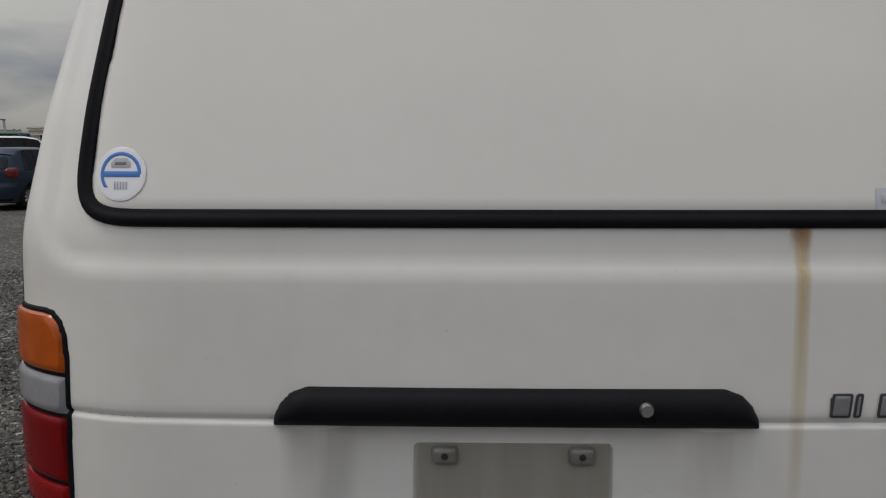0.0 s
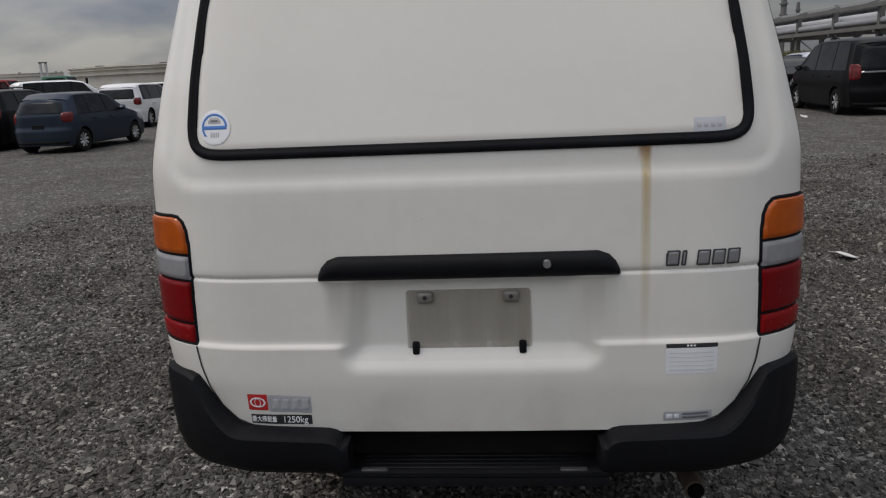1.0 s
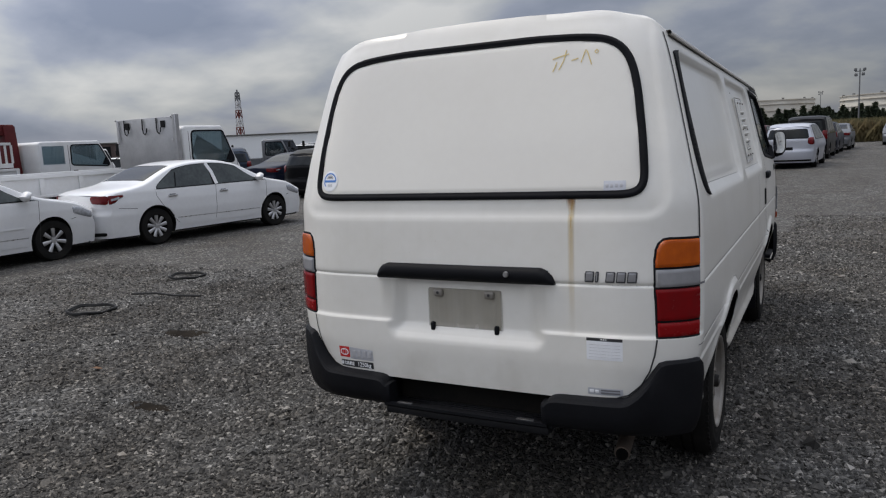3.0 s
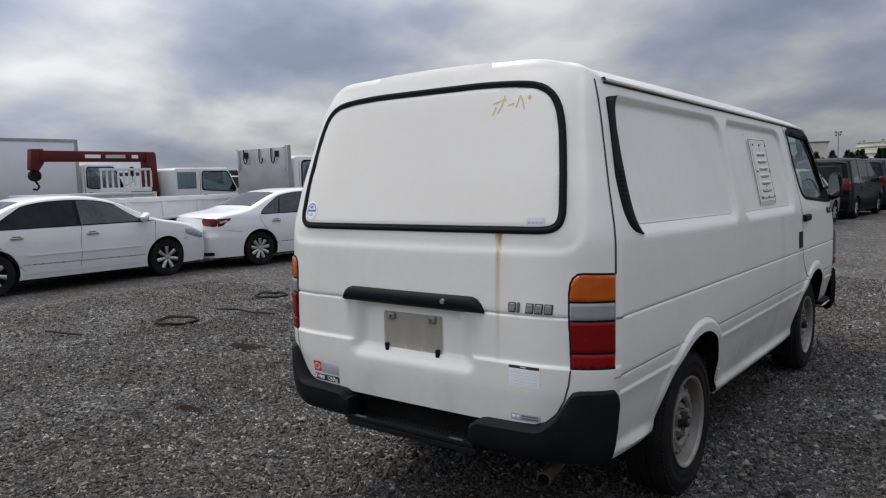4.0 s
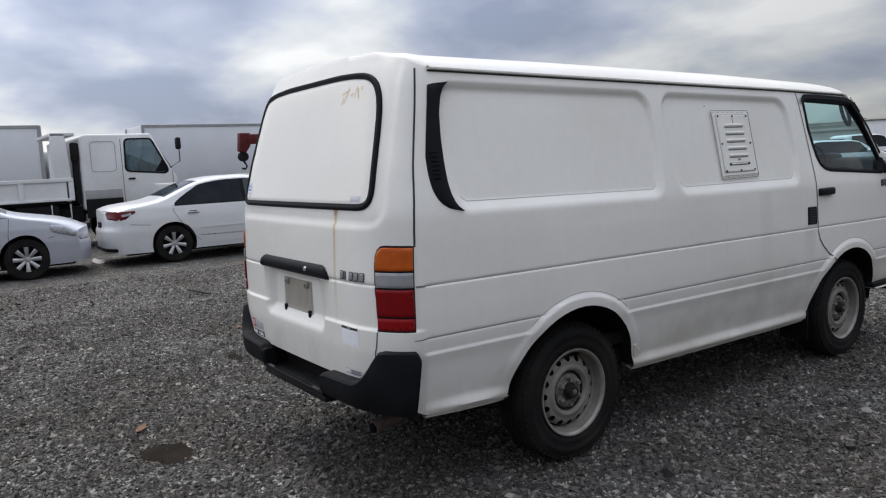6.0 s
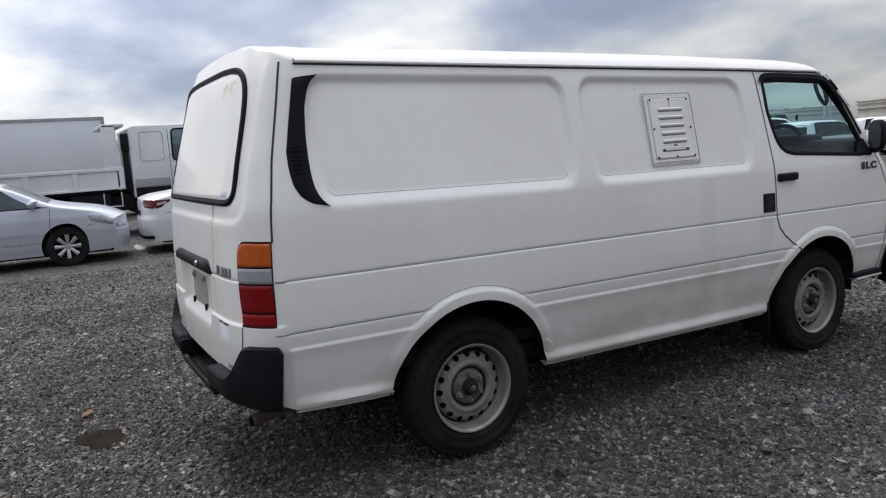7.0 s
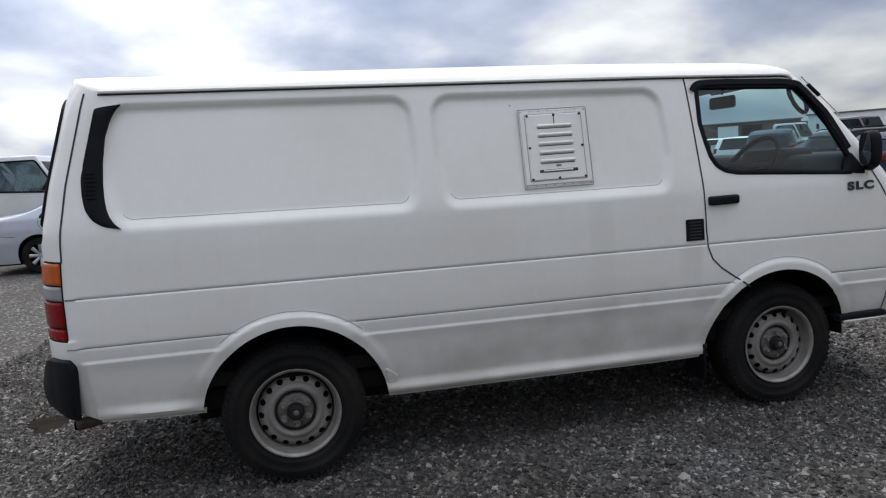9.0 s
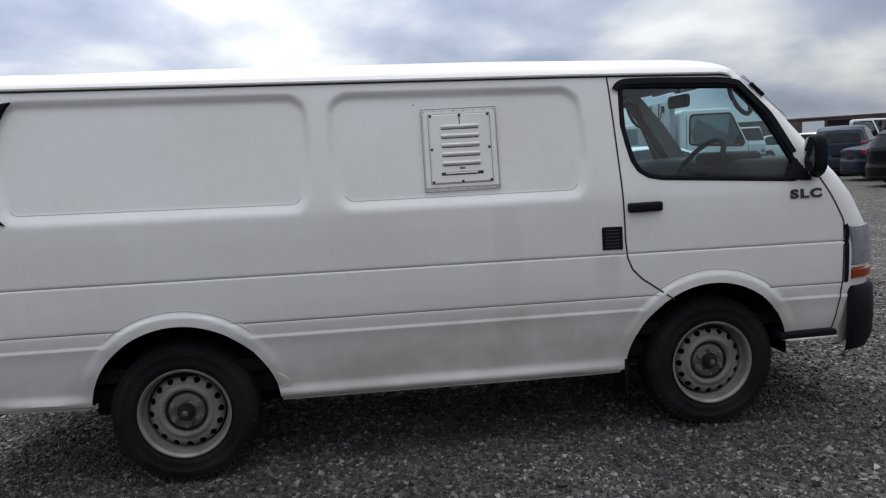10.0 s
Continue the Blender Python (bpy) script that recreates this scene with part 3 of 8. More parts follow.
def van_rear(x, z):
    x, z = np.asarray(x, float), np.asarray(z, float)
    ax = np.abs(x)
    xc = HW(z) - RX
    a = np.where(ax <= xc, ax / xc, 1 + np.arcsin(np.clip((ax - xc) / RX, 0, 1) ** (1 / CORNER(z))) * 2 / math.pi)
    P, N = van_surf(a, z)
    s = np.where(x < 0, -1.0, 1.0)
    P[..., 0] *= s
    N[..., 0] *= s
    return P, N


def flip(surf):
    def g(u, v):
        P, N = surf(u, v)
        return P * np.array((-1, 1, 1)), N * np.array((-1, 1, 1))
    return g




def van_side_flush(y, z):
    """The side without its stamped panels."""
    y, z = np.asarray(y, float), np.asarray(z, float)
    P, N = van_surf(side_a(y, z), z, False)
    return P, N


van = thing("delivery_van", Matrix(), "white panel van with black bumpers and blanked rear window", "van")

zrows = np.unique(np.round(np.concatenate([np.arange(.36, 1.8501, .0125), .982 + np.array([-.008, -.005, -.0025, 0, .0025, .005, .008]),   .768 + np.array([-.008, -.005, -.0025, 0, .0025, .005, .008]), .797 + np.arange(0, .02, .004), .692 + np.arange(0, .0241, .004)]), 5))


def row_z(zs, zb, zt):
    return np.where(zs < .60, zb + (zs - .36) / .24 * (.60 - zb), np.where(zs > 1.75, 1.75 + (zs - 1.75) / .10 * (zt - 1.75), zs))


def weld(blocks):
    Vs, Fs, n = [], [], 0
    for V, F in blocks:
        Vs.append(V)
        Fs.append(np.asarray(F) + n)
        n += len(V)
    return np.concatenate(Vs), np.concatenate(Fs)


def top_z(a):
    return np.interp(a, [0, 0.6, 1.2, 1.7, 2, 3, 3.5, 4.2, 5], [1.957, 1.954, 1.940, 1.896, 1.85, 1.838, 1.838, 1.86, 1.875])


ar = np.concatenate([np.linspace(0, 1, 46)[:-1], np.linspace(1, 2, 25)])
A, Z = np.meshgrid(ar, zrows, indexing="ij")
Z = row_z(Z, np.interp(A, [0, 1.15, 1.45, 1.8, 2], [.568, .568, .475, .458, .432]), top_z(A))
P, _ = van_surf(A, Z)
rear_block = (P.reshape(-1, 3), grid_faces(*A.shape))
rear_top = P[:, -1]

fr = np.linspace(0, 1, 285)
FRC, Z = np.meshgrid(fr, zrows, indexing="ij")
ysd = lambda z: RY(z) + RB + 0.02 * (HW(z) / 0.85) ** 2
ya = ysd(Z) + FRC * (FY(Z) - FRB(Z) - ysd(Z))
Z = row_z(Z, hem_z(ya), top_z(2 + FRC))
Y = ysd(Z) + FRC * (FY(Z) - FRB(Z) - ysd(Z))
hole = lambda y, z: np.minimum(arch_sdf(y, z), DOORWIN(y, z))
Ys, Zs, d = snap(Y, Z, hole, 0.0155)
Ys = np.where((FRC == 0) | (FRC == 1), Y, Ys)
keep = d > -1e-3
P, _ = van_side(Ys, Zs)
V, F = compact(P.reshape(-1, 3), grid_faces(*Ys.shape, keep))
side_block = (V, F)
side_top = P[:, -1]

af = np.concatenate([np.linspace(3, 4, 22)[:-1], np.linspace(4, 5, 16)])
A, Z = np.meshgrid(af, zrows, indexing="ij")
Z = row_z(Z, np.full(A.shape, .44), top_z(A))
P, N = van_surf(A, Z)
screen = (A > 3.42) & (Z > 1.33) & (Z < 1.83)
cells = grid_faces(*A.shape)
sm = screen.reshape(-1)[cells].all(1)
front_block = compact(P.reshape(-1, 3), cells[~sm])
front_top = P[:, -1]
gl = compact((P - N * 0.01).reshape(-1, 3), cells[sm])

# roof: rings from the top edge to the spine
top = np.concatenate([rear_top, side_top[1:], front_top[1:]])
rings = []
ks = np.concatenate([[0, .004, .012, .022, .035, .052, .075], np.linspace(.1, 1, 16)])
for k in ks:
    sp = np.stack([0 * top[:, 0], np.clip(top[:, 1], .75, 3.45), 0 * top[:, 0]], -1)
    R = top + (sp - top) * k
    crown = np.interp(R[:, 1], [.2, 1.2, 2.6, 3.6, 4.1], [1.953, 1.966, 1.968, 1.952, 1.92]) - RAKE * R[:, 1]
    R[:, 2] = top[:, 2] + (crown - top[:, 2]) * (1 - (1 - k) ** 4) ** .62
    rings.append(R)
RR = np.stack(rings, 1)
roof_block = (RR.reshape(-1, 3), grid_faces(*RR.shape[:2]))
V, F = weld([rear_block, side_block, front_block, roof_block])
Vm, Fm = V * np.array((-1, 1, 1)), F[:, ::-1]
bm = bmesh.new()
me = mesh_np("body", np.concatenate([V, Vm]), np.concatenate([F, Fm + len(V)]), PAINT, False)
bm.from_mesh(me)
bpy.data.meshes.remove(me)
bmesh.ops.remove_doubles(bm, verts=bm.verts, dist=2e-4)
bmesh.ops.recalc_face_normals(bm, faces=bm.faces)
body = part("body", bm, PAINT, van, "white painted steel shell with stamped side panels", sharp=50)
V, F = weld([gl, (gl[0] * np.array((-1, 1, 1)), gl[1][:, ::-1])])
part_np("windscreen", V, F, GLASS, van, "raked clear windscreen").visible_shadow = False

# folded hem under the sills
for y0_, y1_ in ((.215, .655), (1.50, 3.17)):
    yy = np.linspace(y0_, y1_, 40)
    P, _ = van_side(yy, hem_z(yy))
    G = np.stack([P + np.array(o) for o in ((.001, 0, .006), (-.002, 0, -.002), (-.008, 0, -.008), (-.016, 0, -.010), (-.018, 0, -.019), (-.024, 0, -.021), (-.06, 0, -.006))], 1)
    for s in (1, -1):
        V, F = G.reshape(-1, 3), [tuple(f)[::-1] for f in grid_faces(*G.shape[:2])]
        if s < 0:
            V, F = mirror_x(V, F)
        part_np("sill_hem", V, F, PAINT, van)

# underbody and wheel wells
part("underbody", box_bm(-.70, .70, .30, 4.45, .37, .47, 0.03), DARK, van, "dark dirty underside")
# hanging parts, mostly unseen, added to block light under the van
part("fuel_tank", box_bm(-.62, -.12, 1.75, 2.75, .23, .40, .05, 3), DARK, van)
part("gearbox", box_bm(-.22, .26, 2.85, 3.55, .24, .42, .06, 3), DARK, van)
part("silencer", lathe_bm([(1.7, .05), (1.72, .10), (2.45, .10), (2.47, .05)], 18, "Y", centre=(.34, 0, .33)), RUSTMETAL, van)
part("exhaust_run", tube_bm([(.34, 2.46, .33), (.34, 3.2, .34)], .026, 10), RUSTMETAL, van)
part("exhaust_run", tube_bm([(.34, 1.71, .33), (.36, 1.45, .40), (.50, .75, .43), (.56, .40, .42)], .026, 10), RUSTMETAL, van)
part("rear_axle", lathe_bm([(-.70, .045), (-.14, .05), (-.10, .12), (.10, .12), (.14, .05), (.70, .045)], 18, "X", centre=(0, 1.052, .336)), DARK, van)
part("prop_shaft", tube_bm([(0, 1.15, .34), (0, 2.9, .36)], .035, 10), DARK, van)
for s in (1, -1):
    part("chassis_rail", box_bm(s * .44, s * .52, .62, 4.2, .31, .40, .012, 1), DARK, van)
    part("leaf_spring", box_bm(s * .535, s * .595, .60, 1.62, .30, .345, .012, 1), DARK, van)
for s in (1, -1):
    for cy_, h, r in ARCHES:
        th = np.linspace(-0.06, math.pi + 0.06, 40)
        yy, zz = cy_ + (r + .002) * np.cos(th), h + (r + .002) * np.sin(th)
        zz = np.maximum(zz, .40)
        P, _ = van_side(yy, np.clip(zz, .39, 2))
        cols = []
        for dx in (0.003, 0.02, 0.10, 0.30):
            cols.append(np.stack([P[:, 0] - dx, yy, zz - RAKE * yy], -1))
        G = np.stack(cols, 1)
        V = G.reshape(-1, 3)
        F = [tuple(f) for f in grid_faces(*G.shape[:2])] + [tuple(range(3, len(V), 4))]
        if s < 0:
            V, F = mirror_x(V, F)
        part_np("wheel_well", V, F, DARK, van)

# rear window blank, gasket


def soften(pts, width):
    """Evens out a closed line of points."""
    k = np.exp(-0.5 * (np.arange(-12, 13) / width) ** 2)
    k /= k.sum()
    ext = np.concatenate([pts[-12:], pts, pts[:12]])
    return np.stack([np.convolve(ext[:, i], k, "valid") for i in (0, 1)], -1)


V, F = patch(van_rear, lambda x, z: WIN_OUT(x, z) + 0.0165, (-.71, .71, 1.27, 1.88), .02, 0.004, 0.004)
part_np("window_blank", V, F, GATE_PANEL, van, "cream white blanking sheet in the rear window")
V, F = moulding(van_rear, soften(outline(WIN_POLY, .035, -.013), 3.2), [(.014, -.004), (.0135, .005), (.009, .0105), (.002, .012), (-.003, .0105), (-.006, .0085), (-.009, .008), (-.0115, .0075), (-.0135, .0068), (-.0140, -.004)])
part_np("window_gasket", V, F, RUBBER, van, "thick black rubber window gasket")

# tail lamps


def lamp_surf(q, z):
    return van_surf(1 + np.asarray(q) / 0.47, np.asarray(z))


LAMP = sdf_poly([(.172, .800), (.388, .800), (.388, 1.146), (.225, 1.150), (.200, 1.146), (.180, 1.132), (.168, 1.108), (.163, 1.07), (.163, .97)], 0.008)
for s in (1, -1):
    sf = lamp_surf if s > 0 else flip(lamp_surf)
    V, F = patch(sf, LAMP, (.15, .40, .79, 1.16), .005, 0.004, 0.006)
    if s < 0:
        F = [tuple(f)[::-1] for f in F]
    hous = part_np("tail_lamp", V, F, RUBBER, van, "tall wraparound tail lamp, amber over clear over red")
    for nm, mt, z0, z1 in (("amber_lens", AMBER, 1.045, 1.2), ("reversing_lens", CLEARLENS, .978, 1.042), ("red_lens", REDLENS, .862, .975), ("reflector", REFLEX, .70, .859)):
        f = lambda q, z, z0=z0, z1=z1: np.maximum(LAMP(q, z) + 0.0065, np.maximum(z0 - z, z - z1))
        V, F = patch(sf, f, (.15, .40, max(z0, .79) - .004, min(z1, 1.16) + .004), .007, 0.011, 0.010)
        if s < 0:
            F = [tuple(f_)[::-1] for f_ in F]
        part_np(nm, V, F, mt, hous)


# gate seams
for s in (1, -1):
    sf = van_surf if s > 0 else flip(van_surf)
    V, F = ribbon(sf, [(1.83, 1.14), (1.845, 1.22), (1.865, 1.3), (1.868, 1.5), (1.868, 1.7), (1.862, 1.85)], .0085, .0015)
    part_np("gate_seam", V, F if s > 0 else [f[::-1] for f in F], SEAM, van)
    rf = (lambda x, z: van_rear(x, z)) if s > 0 else (lambda x, z: van_rear(-np.asarray(x), z))
    V, F = ribbon(rf, [(.714, .80), (.706, .745), (.690, .69), (.66, .635), (.62, .598), (.58, .584)], .0055, .0015)
    part_np("gate_seam", V, F, SEAM, van)
    # grey ribbon paints the shadow in the gate's pressed belt groove
    V, F = ribbon(rf, [(.372, .985), (.714, .985)], .0055, .0)
    part_np("belt_line", V, F, GREYINK, van)

# gate handle
HANDLE = sdf_poly([(-.373, .973), (.373, .973), (.370, .990), (.360, 1.010), (.345, 1.026), (.318, 1.036), (-.318, 1.036), (-.345, 1.026), (-.360, 1.010), (-.370, .990)], 0.004)
HANDLE_Z = .004


def handle_surf(x, z):
    P, N = van_rear(x, z)
    P[..., 1] = RY(z) + 0.003
    P[..., 2] += HANDLE_Z
    return P, N * 0 + np.array((0, -1, 0.15))


V, F = patch(handle_surf, HANDLE, (-.38, .38, .965, 1.045), .0065, 0.026, 0.03)
h_ob = part_np("gate_handle", V, F, PLASTIC, van, "long black plastic gate handle")
part("lock", lathe_bm([(-.034, .0), (-.034, .009), (-.028, .011), (-.01, .011)], 16, "Y", centre=(.194, .008, 1.015)), CHROME, h_ob)

# number plate mount, with its lugs; no plate
PLATE = sdf_poly([(-.160, .788), (.160, .788), (.157, .945), (-.157, .945)], 0.008)
V, F = patch(van_rear, PLATE, (-.17, .17, .78, .955), .007, 0.003, 0.003)
pm = part_np("plate_mount", V, F, MOUNT, van, "stained bare number plate recess")
for x in (-.107, .107):
    part("lug", box_bm(x - .021, x + .021, .012, .045, .910, .940, 0.009, 3), RIMLIP, pm)
    part("screw_hole", lathe_bm([(.0105, 0), (.0105, .0055), (.02, .0055)], 10, "Y", centre=(x, 0, .926)), BLACKINK, pm)
for x in (-.136, .134):
    part("rubber_stop", box_bm(x - .009, x + .009, .010, .045, .775, .808, 0.005, 2), RUBBER, pm)

# rust run, stickers and badges on the gate


def gate_patch(name, poly, material, h, r=0.002, step=0.01, parent=van, label=""):
    u = [p[0] for p in poly]
    v = [p[1] for p in poly]
    V, F = patch(van_rear, sdf_poly(poly, r), (min(u) - .004, max(u) + .004, min(v) - .004, max(v) + .004), step, h, .001, h - .0006)
    return part_np(name, V, F, material, parent, label)


rs = gate_patch("rust_run", [(.410, .80), (.450, .80), (.450, 1.282), (.410, 1.282)], RUST, .0016, .001, .008, van, "yellow-brown rust run below the window")
gate_patch("rust_spot", [(.400, 1.22), (.456, 1.22), (.456, 1.284), (.400, 1.284)], RUST_TOP, .0022, .001, .006, rs)
gate_patch("dirt_run", [(-.365, .80), (-.245, .80), (-.245, .972), (-.365, .972)], HANDLE_RUN_L, .0014, .001, .008, van, "grey dirt run below the handle")
gate_patch("dirt_run", [(.26, .80), (.37, .80), (.37, .972), (.26, .972)], HANDLE_RUN_R, .0014, .001, .008, van, "grey dirt run below the handle")
for x in (.50, .565, .605, .29):
    gate_patch("rust_spot", [(x - .012, 1.296), (x + .012, 1.296), (x + .008, 1.305), (x - .009, 1.305)], RUSTSPOT, .0052, .002, .004, rs)
s_ = gate_patch("silver_label", [(.541, 1.310), (.616, 1.310), (.616, 1.343), (.541, 1.343)], SILVERINK, .0056, .001, .012, van, "small worn silver label with unreadable print")
for i in range(4):
    gate_patch("print_bar", [(.548 + .016 * i, 1.320), (.558 + .016 * i, 1.320), (.558 + .016 * i, 1.333), (.548 + .016 * i, 1.333)], FADED, .0066, .0005, .006, s_)
# round disc sticker with a blue ring
DZ = 1.3635
disc = gate_patch("round_sticker", [(-.610 + .042 * math.cos(i * math.pi / 16), DZ + .042 * math.sin(i * math.pi / 16)) for i in range(32)], WHITE, .0058, 0, .006, van, "round white sticker with a blue ring and a small car emblem")
ring = lambda x, z: np.maximum(np.abs(np.hypot(x + .610, z - DZ) - .031) - .0028, np.where(x + .610 < -.015, DZ - .021 - z, DZ - z))
V, F = patch(van_rear, ring, (-.646, -.574, DZ - .026, DZ + .036), .002, .0066, .001, .006)
part_np("blue_ring", V, F, BLUEINK, disc)
gate_patch("blue_band", [(-.638, DZ - .005), (-.578, DZ - .005), (-.578, DZ + .004), (-.638, DZ + .004)], BLUEINK, .0068, .0005, .006, disc)
gate_patch("car_emblem", [(-.626, DZ + .009), (-.594, DZ + .009), (-.593, DZ + .016), (-.600, DZ + .024), (-.620, DZ + .024), (-.627, DZ + .016)], FADED, .0068, .001, .004, disc)
gate_patch("car_emblem", [(-.620, DZ + .013), (-.600, DZ + .013), (-.600, DZ + .018), (-.620, DZ + .018)], GREYINK, .0074, .001, .004, disc)
for i in range(5):
    gate_patch("print_bar", [(-.620 + .0048 * i, DZ - .024), (-.6172 + .0048 * i, DZ - .024), (-.6172 + .0048 * i, DZ - .012), (-.620 + .0048 * i, DZ - .012)], FADED, .0068, 0, .003, disc)
# white notice with a black head
nt = gate_patch("white_notice", [(.482, .721), (.606, .721), (.606, .798), (.482, .798)], WHITE, .0012, .001, .015, van, "white paper notice with a black heading")
gate_patch("heading", [(.482, .789), (.606, .789), (.606, .800), (.482, .800)], BLACKINK, .0020, .0005, .01, nt)
for i in range(5):
    gate_patch("print_bar", [(.49, .731 + .011 * i), (.598, .731 + .011 * i), (.598, .7322 + .011 * i), (.49, .7322 + .011 * i)], FADED, .0020, 0, .02, nt)
for i in range(3):
    gate_patch("print_bar", [(.532 + .008 * i, .7925), (.537 + .008 * i, .7925), (.537 + .008 * i, .7970), (.532 + .008 * i, .7970)], WHITE, .0026, 0, .003, nt)
# dealer label
dl = gate_patch("dealer_label", [(.482, .592), (.602, .592), (.602, .617), (.482, .617)], SILVERINK, .0012, .001, .015, van, "faded grey dealer label with unreadable print")
for i, (x0, x1) in enumerate(((.488, .504), (.508, .520))):
    gate_patch("print_bar", [(x0, .598), (x1, .598), (x1, .611), (x0, .611)], WHITE, .0020, .001, .006, dl)
for i in range(2):
    gate_patch("print_bar", [(.528, .597 + .010 * i), (.592, .597 + .010 * i), (.592, .603 + .010 * i), (.528, .603 + .010 * i)], GREYINK, .0020, 0, .01, dl)
# emblem stickers
es_ = gate_patch("red_sticker", [(-.585, .630), (-.532, .630), (-.532, .677), (-.585, .677)], REDINK, .0012, .001, .012, van, "red square sticker with a white oval emblem")
V, F = patch(van_rear, lambda x, z: np.abs(np.hypot((x + .5585) / 1.45, z - .6535) - .013) - .0017, (-.585, -.532, .63, .677), .002, .0021, .0008, .0015)
part_np("oval_emblem", V, F, WHITE, es_)
V, F = patch(van_rear, lambda x, z: np.abs(np.hypot((x + .5585) / .62, z - .6535) - .012) - .0016, (-.585, -.532, .63, .677), .002, .0022, .0008, .0015)
part_np("oval_emblem", V, F, WHITE, es_)
ts = gate_patch("silver_sticker", [(-.530, .627), (-.416, .624), (-.416, .671), (-.530, .676)], SILVERINK, .0012, .001, .012, van, "silver sticker with four plain emblem bars")
for i in range(4):
    x = -.520 + .026 * i
    gate_patch("emblem_bar", [(x, .634), (x + .018, .634), (x + .022, .664), (x + .003, .664)], FADED, .0021, .001, .006, ts)
ks_ = gate_patch("load_sticker", [(-.582, .590), (-.418, .590), (-.418, .618), (-.582, .618)], BLACKINK, .0012, .001, .014, van, "black and white load limit sticker reading 1250kg")
for body_t, size_t, x_t, sx_t in (("最大積載量", .0175, -.5455, .80), ("1250kg", .0255, -.4625, .93)):
    me = text_mesh(body_t, size_t, WHITE, .0006, 0.0)
    tx = put("load_text", me, ks_)
    P, N = van_rear(np.array(x_t), np.array(.604))
    tx.matrix_basis = pose(P[0], P[1] - .0032, P[2], 90, 0, math.degrees(math.atan2(N[0], -N[1]))) @ Matrix.Diagonal((sx_t, 1, 1, 1))
# model badge: five plain bars
bg = gate_patch("model_badge", [(.478, 1.000), (.482, 1.000), (.482, 1.026), (.478, 1.026)], BADGEDK, .003, 0, .004, van, "grey raised model badge")
for i in range(5):
    x = .478 + .036 * i
    w_ = .028 if i != 1 else .008
    gate_patch("badge_bar", [(x - .001, .995), (x + w_ + .003, .995), (x + w_ + .007, 1.033), (x + .003, 1.033)], BADGEDK, .003, .003, .006, bg)
    gate_patch("badge_bar", [(x + .003, .999), (x + w_ - .001, .999), (x + w_ + .002, 1.029), (x + .006, 1.029)], BADGE, .0045, .002, .005, bg)
# crayon marks
strokes = [[(.335, 1.775), (.36, 1.782), (.395, 1.79)], [(.385, 1.805), (.378, 1.77), (.36, 1.735)], [(.352, 1.765), (.345, 1.745), (.338, 1.73)], [(.405, 1.765), (.43, 1.772)], [(.44, 1.755), (.455, 1.80), (.462, 1.79), (.478, 1.745)],
           [(.487, 1.79), (.494, 1.797), (.500, 1.79), (.494, 1.783), (.487, 1.79)]]
for st in strokes:
    V, F = ribbon(van_rear, st, .0036, .006, .006)
    part_np("crayon_stroke", V, F, CRAYON, van, "hand-drawn yellow crayon stroke")

# rear bumper with its step


def bump_top(a):
    x = van_base(a, np.full_like(a, .6))[..., 0]
    return np.interp(x, [.318, .326, .338, .36, .585, .605, .635, .66, .68, .697, .72, .9], [.552, .566, .574, .579, .585, .593, .620, .655, .69, .718, .725, .725])


ab = np.concatenate([np.linspace(.60, .68, 8)[:-1], np.linspace(.68, 1, 12)[:-1], np.linspace(1, 1.93, 30)])
tp = bump_top(ab) - .035 * np.clip((ab - 1.85) / .08, 0, 1) ** 2
rows = []
for k, off in ((0.0, -.01), (0.0, .034), (.03, .048), (.10, .054), (.45, .054), (.72, .046), (.90, .026), (1.0, .0), (1.0, -.03)):
    z = tp + (.450 - tp) * k
    ak = .60 + (ab - .60) * (1.29 - .09 * k) / 1.33
    endfade = np.where(ab > 1.915, .86, 1.0)
    P, N = van_surf(ak, np.full_like(ak, .70), False)
    N[..., 2] = 0
    P = P + N * (off * endfade * np.interp(ab, [.60, .612, .64, 1.2, 1.6], [.86, 1.02, 1.12, 1.12, .66]))[:, None]
    P[:, 2] = z - RAKE * P[:, 1]
    rows.append(P)
G = np.stack(rows, 1)
for s in (1, -1):
    V, F = G.reshape(-1, 3), [tuple(f) for f in grid_faces(*G.shape[:2])]
    nb = G.shape[1]
    F += [tuple(range(nb))[::-1], tuple(len(V) - nb + i for i in range(nb))]
    if s < 0:
        V, F = mirror_x(V, F)
    part_np("rear_bumper", V, F, PLASTIC, van, "black grained plastic bumper end", sharp=35)
st = part("rear_step", box_bm(-.345, .345, -.036, .10, .428, .458, 0.008, 2), STEPBLACK, van, "black ribbed rear step")
al = np.linspace(0, .64, 20)
rows = []
for z, off in ((.456, .012), (.473, .020), (.479, .030), (.476, .043), (.465, .043), (.453, .030), (.443, .008), (.437, -.03)):
    P, N = van_surf(al, np.full_like(al, .70), False)
    N[..., 2] = 0
    P = P + N * (off * 1.12)
    P[:, 2] = z
    rows.append(P)
G = np.stack(rows, 1)
G = np.concatenate([(G * np.array((-1, 1, 1)))[:0:-1], G])
part_np("step_lip", G.reshape(-1, 3), [tuple(f) for f in grid_faces(*G.shape[:2])], PLASTIC, st, "rounded front lip of the step", sharp=50)
for i in range(5):
    part("step_rib", box_bm(-.30, .30, -.014 + i * .020, -.005 + i * .020, .457, .4615, 0.002, 1), STEPBLACK, st)
# paler rectangles paint the two bright spots on the step lip
for x in (-.255, .255):
    part("step_pad", box_bm(x - .035, x + .035, -.042, -.026, .474, .4822, 0.003, 1), SLAT, st, "pale grey rectangle for a bright spot on the step")
